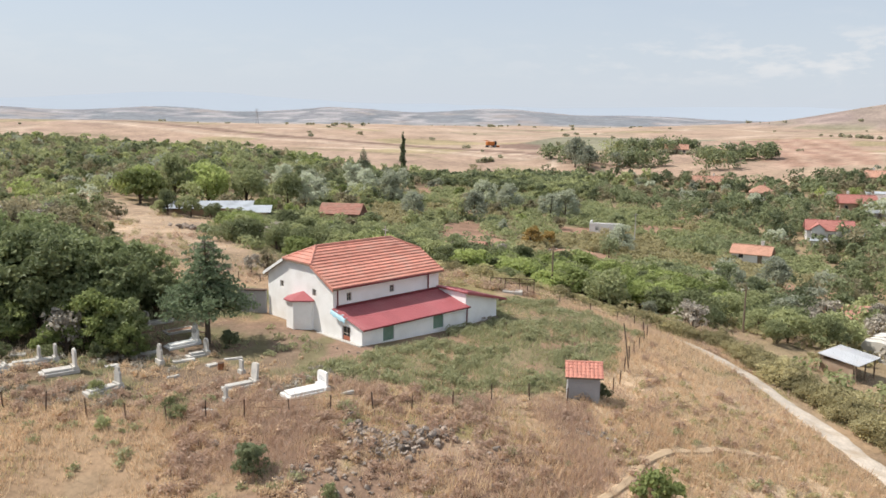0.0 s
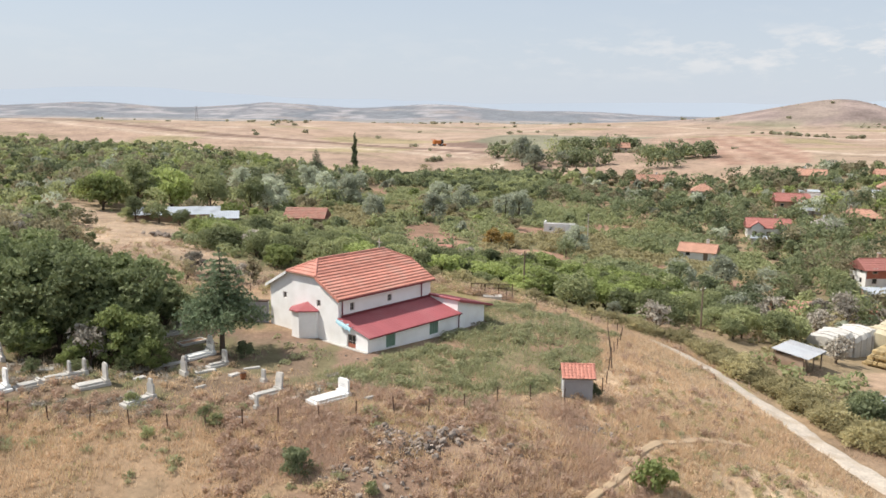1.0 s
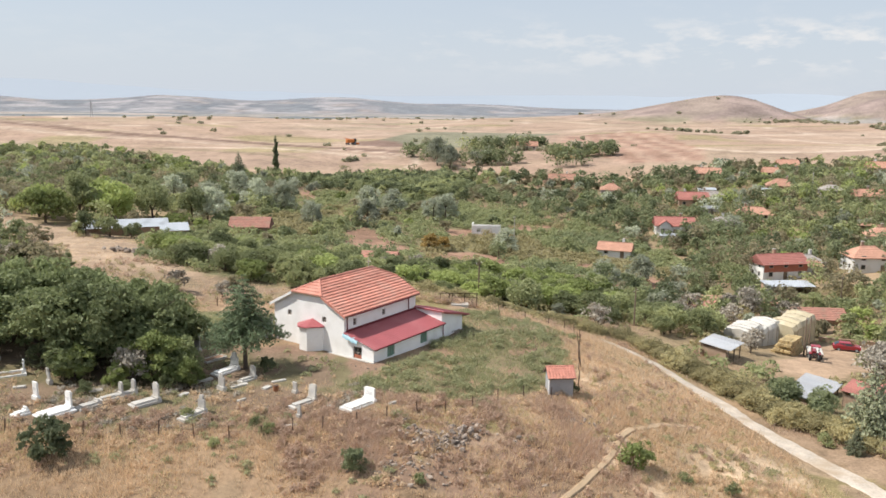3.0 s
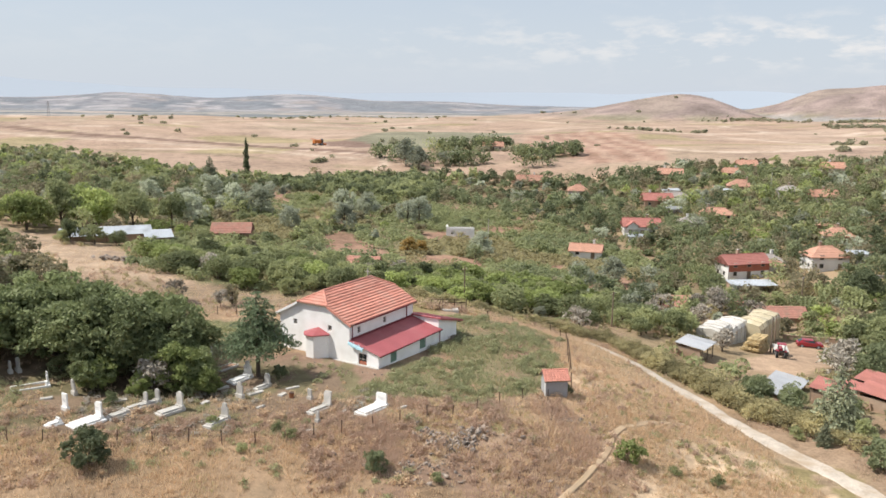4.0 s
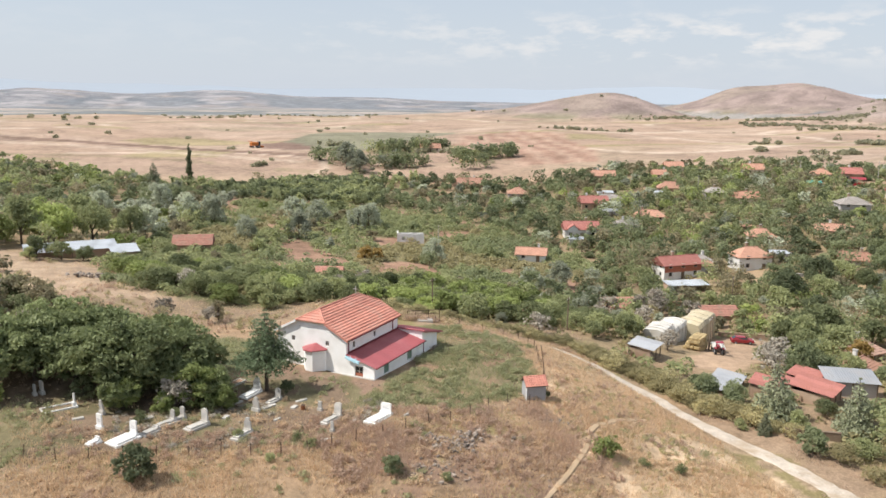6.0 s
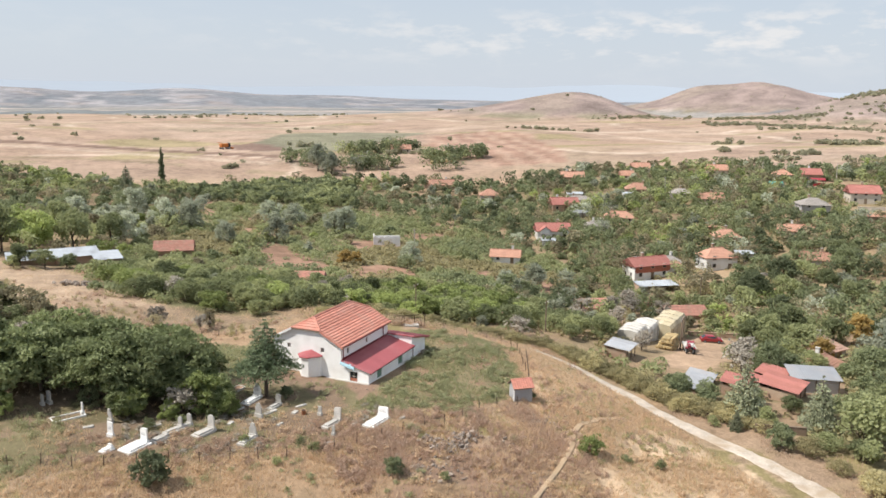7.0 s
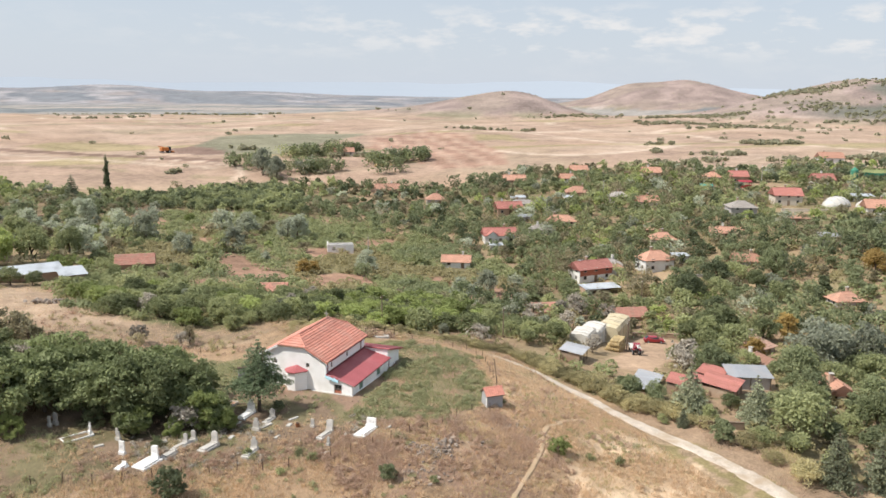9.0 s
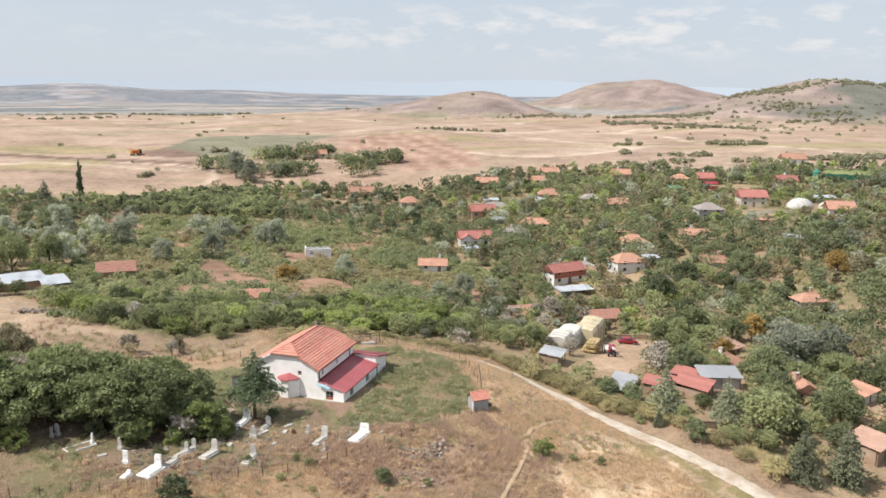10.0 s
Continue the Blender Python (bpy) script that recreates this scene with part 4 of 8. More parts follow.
# ---- trees and shrubs ----
def leaf_quads(rng, lumps, count, size, up=0.25, depth=0.6, tilt=0.5):
    """Small leafy sprays that fill clumps (x, y, z, rx, ry, rz), most of them lying flat like layers: one bent quad each."""
    lumps = np.array(lumps, float)
    w = lumps[:, 3] * lumps[:, 4]
    pick = rng.choice(len(lumps), count, p=w / w.sum())
    d = rng.normal(size=(count, 3))
    d[:, 2] += up
    d /= np.linalg.norm(d, axis=1)[:, None]
    r = 1.08 - depth * rng.random(count)
    c = lumps[pick, :3] + d * lumps[pick, 3:6] * r[:, None]
    nrm = d * 0.6 + rng.normal(size=(count, 3)) * tilt
    nrm[:, 2] += 0.22
    nrm /= np.linalg.norm(nrm, axis=1)[:, None]
    t = np.cross(nrm, rng.normal(size=(count, 3)))
    t /= np.linalg.norm(t, axis=1)[:, None]
    b = np.cross(nrm, t)
    s = size * (0.55 + 0.9 * rng.random(count))[:, None]
    q = s * (0.45 + 0.4 * rng.random(count))[:, None]
    droop = nrm * s * 0.25
    v = np.stack([c - t * s - droop, c + b * q, c + t * s - droop, c - b * q], 1).reshape(-1, 3)
    return v, np.arange(count * 4).reshape(-1, 4)


def crown_lumps(rng, h, w, base, n, flat=1.0):
    """Many small flattened clumps through an uneven, lobed crown of that height and width above a bare stem."""
    n = n * 3
    lobes = rng.normal(size=(5, 3))
    lobes /= np.linalg.norm(lobes, axis=1)[:, None]
    d = rng.normal(size=(n, 3))
    d[:, 2] = np.where(d[:, 2] < -1.1, -d[:, 2], d[:, 2])
    d /= np.linalg.norm(d, axis=1)[:, None]
    swell = 0.68 + (np.clip(d @ lobes.T, 0, 1) ** 3 * np.array([0.42, 0.36, 0.3, 0.26, 0.2])).sum(1)
    r = (0.40 + 0.60 * rng.random(n) ** 0.55) * np.clip(swell, 0.6, 1.12)
    size = w * (0.085 + 0.075 * rng.random(n)) * (45 / n) ** 0.33
    x, y = d[:, 0] * w / 2 * r, d[:, 1] * w / 2 * r
    mid = base + (h - base) * 0.46
    z = mid + d[:, 2] * np.where(d[:, 2] > 0, h - mid, mid - base) * r
    a, b, c = 0.9 + 0.5 * rng.random(n), 0.9 + 0.5 * rng.random(n), flat * (0.7 + 0.3 * rng.random(n))
    return np.stack([x, y, z, size * a, size * b, size * c], 1).tolist()


def stem(rng, h, lumps, base, r=0.16, limbs=6):
    bm = bmesh.new()
    lean = rng.normal(size=2) * 0.05 * h
    tube(bm, [(0, 0, -0.4), (lean[0] * 0.3, lean[1] * 0.3, h * 0.3), (lean[0], lean[1], h * 0.72)], [r * 1.25, r, r * 0.35])
    for x, y, z, *_ in lumps[:limbs]:
        z0 = min(z * 0.6, max(0.35 * base + 0.3, z - 0.35 * h))
        f = min(1.0, z0 / (h * 0.72))
        tube(bm, [(lean[0] * f, lean[1] * f, z0), (x * 0.5 + lean[0] * f * 0.5, y * 0.5 + lean[1] * f * 0.5, (z0 + z) / 2 + 0.1), (x, y, z)], [r * 0.55, r * 0.35, r * 0.12], 5)
    return bm


def tree_kind(seed, h, w, base, lumps, leaves, size, mat, name, label, category, limbs=6, r=0.16, up=0.25, depth=0.5, flat=1.0):
    """Builds one tree, stem and crown, to be copied."""
    rng = np.random.RandomState(seed)
    ls = crown_lumps(rng, h, w, base, lumps, flat)
    t = thing(name, 0, 0, 0, 0, label, category)
    part("trunk", stem(rng, h, ls, base, r, limbs), M_BARK, t)
    v, f = leaf_quads(rng, ls, leaves, size, up, depth)
    mesh_object("crown", v, f, mat, t)
    return t


def conifer_kind(seed, h, w, base, tiers, leaves, size, name, label, mat, taper=0.8):
    """A cone of drooping boughs in tiers round a straight stem."""
    rng = np.random.RandomState(seed)
    t = thing(name, 0, 0, 0, 0, label, "tree")
    bm = bmesh.new()
    tube(bm, [(0, 0, -0.4), (0.05, 0, h * 0.5), (0, 0, h * 0.98)], [0.24, 0.15, 0.02], 8)
    lumps = []
    for k in range(tiers):
        f = k / (tiers - 1)
        z = base + (h - base) * f ** 0.92
        reach = w / 2 * (1 - f) ** taper * (0.85 + 0.3 * rng.random()) + 0.12
        n = max(3, int(9 * (1 - f) + 3))
        for i in range(n):
            a = i * math.tau / n + k * 1.3 + rng.random() * 0.5
            q = reach * (0.75 + 0.45 * rng.random())
            tube(bm, [(0, 0, z), (q * 0.6 * math.cos(a), q * 0.6 * math.sin(a), z - 0.02), (q * math.cos(a), q * math.sin(a), z - q * 0.18)], [0.05, 0.03, 0.012], 4)
            for g in (0.35, 0.68, 0.98):
                s = 0.28 * q * (1.25 - 0.4 * g) + 0.12
                lumps.append((q * g * math.cos(a), q * g * math.sin(a), z - q * 0.12 * g * g, s, s, s * 0.3))
    part("trunk", bm, M_BARK, t)
    v, f = leaf_quads(rng, lumps, leaves, size, 0.5, 0.6)
    mesh_object("crown", v, f, mat, t)
    return t


FREE = []  # the first of each kind stands where its first copy would


def plant(kind, x, y, scale=1.0, turn=0.0, sink=0.0, tall=1.0):
    m = pose(x, y, gz(x, y) - sink, 0, 0, turn)
    s = Matrix.Diagonal((scale, scale, scale * tall, 1))
    if kind not in FREE:
        FREE.append(kind)
        ob = kind
    else:
        ob = copy_thing(kind, m)
    ob.matrix_basis = m @ s
    return ob


BROAD = [tree_kind(10 + k, 6.2 - 0.3 * k, 5.8 + 0.5 * k, 0.5, 15 + 2 * k, 2300, 0.20, L_BROAD, "broadleaf_tree", "leafy green tree on the valley slope", "tree") for k in range(5)]
DARKT = [tree_kind(20 + k, 7.2 - 0.5 * k, 8.2, 0.9, 40, 7000, 0.185, L_GROVE, "dark_leafy_tree", "dense dark green tree beside the graveyard", "tree", limbs=16, r=0.17, depth=0.8, flat=0.75) for k in range(4)]
DEEP = [tree_kind(25 + k, 7.4, 7.2, 0.8, 20, 3000, 0.21, L_DARK, "shade_tree", "broad dark green tree among village houses", "tree") for k in range(3)]
LIGHT = [tree_kind(30 + k, 4.1, 6.4, 0.5, 18, 2300, 0.20, L_LIGHT, "bright_green_tree", "bright yellow-green young tree beside the track", "tree", flat=0.7) for k in range(3)]
SILVER = [tree_kind(40 + k, 6.0, 6.4, 0.3, 15, 2600, 0.19, L_SILVER, "silver_olive_tree", "silver-grey leaved oleaster tree", "tree", depth=0.6) for k in range(3)]
BARE = [tree_kind(50 + k, 5.0, 5.6, 0.8, 14, 700, 0.24, L_TWIG, "leafless_tree", "greyish half-bare tree with dry twigs", "tree", limbs=14, depth=0.9) for k in range(2)]
TURNING = [tree_kind(55, 4.6, 5.0, 0.6, 12, 1100, 0.27, L_AUTUMN, "yellowing_tree", "small tree with yellowing orange leaves", "tree")]
BUSH = [tree_kind(60 + k, 1.9, 2.1, 0.0, 9, 760, 0.11, L_BROAD, "green_bush", "rounded green bush in dry grass", "bush", r=0.05) for k in range(2)]
DBUSH = [tree_kind(64 + k, 2.3, 2.5, 0.0, 12, 1500, 0.11, L_DARK, "dark_bush", "dark green bush standing in dry grass", "bush", r=0.05) for k in range(2)]
LBUSH = [tree_kind(68, 2.0, 2.4, 0.0, 10, 900, 0.12, L_LIGHT, "bright_bush", "bright green sapling bush on the dry slope", "bush", r=0.05)]
HEDGE = [tree_kind(70 + k, 1.95, 3.5, 0.0, 18, 2600, 0.075, L_SHRUB, "roadside_shrub", "olive-yellow drying shrub lining the dirt track", "shrub", r=0.04, up=0.6) for k in range(3)]
CEDAR = conifer_kind(80, 8.9, 5.5, 3.0, 12, 8000, 0.13, "cedar_tree", "dark green cedar with a bare lower trunk by the church", L_CONIFER, 0.72)
L_SPRUCE = leaf_material("blue_spruce_needle", (0.197, 0.221, 0.136), (0.346, 0.363, 0.243), through=0.35)
SPRUCE = [conifer_kind(82 + k, 6.6, 5.6, 0.2, 14, 4200, 0.17, "spruce_tree", "pale grey-green conical spruce beside the village track", L_SPRUCE) for k in range(2)]
POPLAR = thing("poplar_tree", 0, 0, 0, 0, "tall slender dark poplar at the edge of the fields", "tree")
rp = np.random.RandomState(90)
part("trunk", tube(bmesh.new(), [(0, 0, -0.5), (0, 0, 9), (0, 0, 17)], [0.3, 0.2, 0.05]), M_BARK, POPLAR)
pl = [(rp.normal() * 0.35, rp.normal() * 0.35, 1.5 + 15.5 * k / 14, 1.35 * (1 - 0.6 * (k / 14) ** 2), 1.35 * (1 - 0.6 * (k / 14) ** 2), 1.5) for k in range(15)]
mesh_object("crown", *leaf_quads(rp, pl, 1500, 0.4), L_DARK, POPLAR)

plant(CEDAR, -19.3, 61.4, 1.0, 20)
for k, (x, y, s) in enumerate([(-50, 68, 1.05), (-46.5, 64.5, 0.95), (-42.5, 67.5, 1.05), (-38.5, 66.5, 1.0), (-35.5, 63.5, 0.95), (-32.5, 61.5, 1.0), (-28.8, 63.0, 0.95), (-28.2, 60.8, 0.8), (-31.0, 67.0, 0.95),
                               (-55, 71, 1.1), (-59, 66, 1.0), (-52, 75, 1.0), (-64, 73, 1.1), (-25.0, 58.8, 0.5), (-33.6, 58.8, 0.48), (-45, 72, 1.0), (-70, 66, 1.1), (-27.6, 70.5, 0.7), (-25.6, 67.6, 0.6), (-31, 73, 0.8), (-37, 71.5, 0.95), (-41, 74.5, 0.9)]):
    plant(DARKT[k % 4], x, y, s * 1.16, 70 * k)
for k, (x, y, s) in enumerate([(-17.3, 60.4, 0.62), (-31.7, 44.2, 1.35), (-10.9, 40.8, 0.85), (10.4, 55.0, 0.55), (-37.5, 63.0, 0.9), (36.6, 61.2, 1.5), (38.6, 58.2, 1.2), (38.2, 43.6, 1.3), (40.2, 46.5, 0.9)]):
    plant(DBUSH[k % 2], x, y, s, 50 * k)
for k, (x, y, s) in enumerate([(-23.2, 50.2, 0.5), (-18, 48.8, 0.45), (-6.3, 39.2, 0.5), (15.3, 41.8, 0.5), (18.6, 40.4, 0.6), (-28.6, 55.3, 0.6), (-31.8, 54.6, 0.7), (-20.8, 45.6, 0.5), (-25.6, 56.0, 0.7), (-17.0, 47.2, 0.55), (5.6, 55.2, 0.35), (35.5, 52.5, 0.8), (43.2, 41.8, 0.9)]):
    plant(BUSH[k % 2], x, y, s, 40 * k, 0.1)
plant(LBUSH[0], 11.4, 42.6, 1.15, 0)
YBUSH = tree_kind(97, 5.2, 5.0, 0.0, 22, 5200, 0.14, L_LIGHT, "yellow_green_bush", "tall yellow-green bush leaning over the graves", "bush", r=0.1, depth=0.8)
for k, (x, y, s) in enumerate([(-26.0, 58.4, 1.0), (-24.0, 57.4, 0.55), (-33.8, 58.4, 0.7), (-29.6, 57.0, 0.5), (-45.6, 61.4, 0.6)]):
    plant(YBUSH, x, y, s, 80 * k, 0.1)
for k, (x, y, s, w) in enumerate([(40.2, 52.6, 0.95, 0), (46.6, 46.4, 0.85, 1), (43.8, 30.8, 0.85, 1), (49.6, 28.6, 0.95, 0), (90.5, 61.0, 1.0, 1), (36.6, 49.8, 0.35, 0)]):
    plant(SPRUCE[w], x, y, s, 35 * k, 0.2, 1.3)
plant(POPLAR, -21.5, 325, 0.85, 0, 0, 1.15)
copy_thing(SPRUCE[0], Matrix()).matrix_basis = pose(-35, 306, gz(-35, 306)) @ Matrix.Diagonal((1.2, 1.2, 1.7, 1))
for k, (x, y, s) in enumerate([(-35, 187, 1.05), (91, 69.5, 1.1), (-36, 200, 1.0), (26, 222, 0.9), (31, 228, 1.0), (60, 372, 1.4), (-23.6, 220, 1.1), (-17, 218, 1.15), (4.6, 200, 0.9), (8.1, 236, 1.0), (-10, 192, 0.8), (56, 384, 1.7), (14, 230, 1.0), (-32, 255, 1.0), (-48, 226, 0.9), (88, 70, 1.2), (84, 66, 1.1),
                               (60, 150, 0.8), (48, 140, 0.8), (92, 63, 1.1), (36, 176, 0.8)]):
    plant(SILVER[k % 3], x, y, s * 1.3, 33 * k, 0.2, 1.1)
for k, (x, y, s) in enumerate([(70, 122, 0.9), (73, 128, 1.0), (67, 126, 0.8), (57, 122, 0.8), (58.6, 74.4, 1.15), (49, 88, 0.7), (-28.6, 57.4, 0.75), (76, 119, 0.8), (55.8, 71, 0.9), (-45, 84, 0.7), (-42, 80, 0.6), (-30, 96, 0.6), (-24, 93.5, 0.5), (60, 113, 0.8), (52, 116, 0.7)]):
    plant(BARE[k % 2], x, y, s, 45 * k)
for k, (x, y, s) in enumerate([(79, 77, 1.0), (148, 104, 1.2), (152, 108, 1.1), (16, 168, 0.9), (77, 50, 0.8), (20, 172, 0.7), (101.5, 89.5, 1.2), (80, 52, 0.7)]):
    plant(TURNING[0], x, y, s, 61 * k)
for k, (x, y, s) in enumerate([(8, 107, 1.0), (11.5, 104, 0.8), (15.5, 107, 1.0), (20.5, 109, 1.05), (25.5, 109.5, 1.0), (30, 111, 0.95), (34.5, 119, 1.1), (28, 117, 1.0), (22, 117, 1.1), (16, 116, 1.0), (10, 114, 1.0), (20, 127, 1.1), (33, 127, 1.0), (8, 121, 0.9), (27, 125, 1.0), (38, 113, 0.9), (14, 124, 1.0), (40, 122, 0.9)]):
    plant(LIGHT[k % 3], x, y, s, 77 * k)
for k, (x, y, s) in enumerate([(-33, 124, 0.75), (-27, 131, 0.8), (-25, 112, 0.7), (-21, 107, 0.6), (-17, 122, 0.8), (-16, 108, 0.7), (-10, 111, 0.75), (-6.5, 103, 0.7), (-30, 118, 0.7), (-12, 118, 0.8), (-22, 118, 0.8), (-3, 109, 0.75), (1.5, 106, 0.7), (3.5, 113, 0.8), (-5, 118, 0.8), (-36, 132, 0.7), (-22, 126, 0.8), (0, 123, 0.8)]):
    plant((LIGHT[k % 3] if k % 3 == 0 else BROAD[k % 5]), x, y, s * (1.4 if k % 3 == 0 else 1.05), 51 * k, 0.3)
for k, (x, y, s) in enumerate([(44, 93, 0.75), (47, 97, 0.85), (50, 100, 0.7), (40.5, 96, 0.8), (44, 102, 0.9), (79, 90, 1.15), (76, 86, 0.9), (48.4, 41.2, 1.2), (51.8, 43.6, 1.0), (58, 40.5, 0.6), (62.5, 43, 0.5), (83.5, 95, 1.35), (78, 93, 1.1), (86, 60, 0.9), (84, 88, 1.2), (90, 96, 1.3), (95, 90, 1.0), (70, 70, 0.7), (66, 74, 0.7), (62, 79, 0.7), (72, 78, 0.8), (56, 66, 0.6), (45, 37.8, 0.5), (87, 128, 0.7), (91, 126, 0.6), (84, 94, 1.0)]):
    plant(BROAD[k % 5], x, y, s, 51 * k)
for k, (x, y, s) in enumerate([(-60, 172, 1.6), (-54, 176, 1.7), (-46, 178, 1.5), (-66, 168, 1.4), (-38, 182, 1.3), (-58, 184, 1.5), (-49, 188, 1.5), (-70, 178, 1.4)]):
    plant((LIGHT if k % 2 else BROAD)[k % 3], x, y, s * (1.1 if k % 2 else 0.9), 67 * k, 0.2, 1.25)
for k, (x, y, s) in enumerate([(96, 116, 1.1), (103, 122, 1.2), (110, 118, 1.15), (116, 126, 1.2), (124, 128, 1.1), (107, 130, 1.0), (122, 118, 1.0), (132, 122, 1.1), (141, 132, 1.1), (99, 108, 0.9), (118, 108, 0.9)]):
    plant((DEEP[k % 3] if k % 2 else BROAD[k % 5]), x, y, s, 67 * k)
for k, (x, y, s) in enumerate([(37.6, 62.6, 0.55), (40.2, 60.0, 0.5), (39.0, 65.6, 0.4), (41.0, 49.5, 0.45), (45.0, 38.5, 0.45), (44.0, 55.5, 0.5), (47.5, 52.0, 0.45), (43.2, 41.6, 0.5), (52.5, 38.2, 0.5), (56, 35, 0.6), (50.5, 48.6, 0.5), (55.5, 49.5, 0.5)]):
    plant((DEEP + BROAD)[k % 8], x, y, s, 83 * k, 0.15)
for k, (x, y, s) in enumerate([(-50, 100, 0.7), (-53, 104, 0.8), (-48.5, 92, 0.65), (-52.5, 96, 0.75), (-57, 109, 0.8), (-60, 117, 0.8), (-46.5, 87, 0.6), (-56, 90, 0.8), (-60, 98, 0.8), (-63, 108, 0.8), (-44, 96, 0.45), (-40.5, 90, 0.4)]):
    plant((BARE[k % 2] if k % 4 == 1 else BROAD[k % 5]), x, y, s, 31 * k, 0.3)
HALFDRY = [tree_kind(92 + k, 5.4, 4.6, 0.6, 12, 900, 0.2, L_OLIVE, "half_dry_tree", "thin olive-grey half-dry tree at the clearing", "tree", limbs=14, depth=0.9) for k in range(2)]
for k, (x, y, s) in enumerate([(-47, 96, 1.0), (-49.5, 99.5, 1.1), (-44.5, 92.5, 0.9), (-52, 94, 1.1), (-46, 101.5, 0.8), (-55, 99, 1.1), (-50, 90, 1.0), (-57, 105, 1.1), (-42, 88.5, 0.7), (-38.5, 87.5, 0.8), (-36, 90, 0.5), (-30, 93, 0.55), (-22.5, 95.5, 0.6)]):
    plant(HALFDRY[k % 2], x, y, s, 47 * k, 0.2)
for k, (x, y, s) in enumerate([(-54, 150.5, 0.8), (-49.5, 150, 0.75), (-45.5, 149.5, 0.6), (-40, 150, 0.4), (-34, 151, 0.45), (-55, 149, 0.5), (-30, 158, 0.5), (-29, 164, 0.5), (-19, 166, 0.45)]):
    plant(BROAD[k % 5], x, y, s, 31 * k, 0.3)
# shrubs along the track
rh = np.random.RandomState(5)
k = 0
for y in np.r_[np.arange(31, 60, 1.15), np.arange(58, 82, 0.6)]:
    if y < 58 and rh.random() < 0.5:
        continue
    plant(HEDGE[k % 3], float(road_x(y)) + 3.4 + rh.random() * 2.4 + (1.4 if y < 58 else 0), y, 0.85 + 0.45 * rh.random(), rh.random() * 360, 0.2)
    k += 1
for i in range(44):
    f = i / 43
    plant(HEDGE[i % 3], 29.5 - 34 * f + rh.normal() * 0.4, 84.5 + 10.5 * math.sin(min(1.0, f * 1.9) * 1.45) + rh.normal() * 0.7, 0.75 + 0.3 * rh.random(), rh.random() * 360, 0.2)

# the wooded slopes: single trees in the near valley, then joined woods behind
rw = np.random.RandomState(11)
taken = [(o.matrix_basis.translation.x, o.matrix_basis.translation.y) for o in scene.objects if o.parent is None and o.get("category") == "tree"]
cells = {}
for p in taken:
    cells.setdefault((int(p[0] // 6), int(p[1] // 6)), []).append(p)


def crowded(x, y, gap):
    i, j = int(x // 6), int(y // 6)
    return any((x - a) ** 2 + (y - b) ** 2 < gap * gap for u in (-1, 0, 1) for v in (-1, 0, 1) for a, b in cells.get((i + u, j + v), ()))


spots = []
tries = np.stack([rw.uniform(-330, 400, 60000), rw.uniform(12, 470, 60000)], 1)
keep = inside(WOODS, tries[:, 0], tries[:, 1]) & ~inside(CLEARING, tries[:, 0], tries[:, 1]) & ~inside(FARMYARD, tries[:, 0], tries[:, 1])
for a, b, d in BLOCKED:
    keep &= (tries[:, 0] - a) ** 2 + (tries[:, 1] - b) ** 2 > d * d
tries = tries[keep]
open_land = inside(OPEN_SCRUB, tries[:, 0], tries[:, 1]) & (tries[:, 1] > 130)
keep = (~open_land | (rw.random_sample(len(tries)) < 0.03)) & ~((tries[:, 0] < 52) & (tries[:, 1] > 56) & (tries[:, 1] < 92) & (tries[:, 0] > 30))
tries = tries[keep]
patches, luck, luck2 = vnoise(tries[:, 0], tries[:, 1], 26, 40), rw.random_sample(len(tries)), rw.random_sample(len(tries))
zone = np.where(inside(BELT, tries[:, 0], tries[:, 1]), 1, np.where(inside(THICKET, tries[:, 0], tries[:, 1]), 2, 0))
for (x, y), open_patch, q, q2, z in zip(tries.tolist(), patches.tolist(), luck.tolist(), luck2.tolist(), zone.tolist()):
    if z:
        gap = 2.2 + 0.6 * q
    else:
        gap = (3.1 + 1.8 * q if open_patch < 0.6 else 3.8 + 2.8 * q) + (1.4 if open_patch > 0.74 else 0)
    if crowded(x, y, gap) or (not z and open_patch > 0.82 and q2 < 0.7):
        continue
    cells.setdefault((int(x // 6), int(y // 6)), []).append((x, y))
    spots.append((math.hypot(x, y - 40), x, y, z))
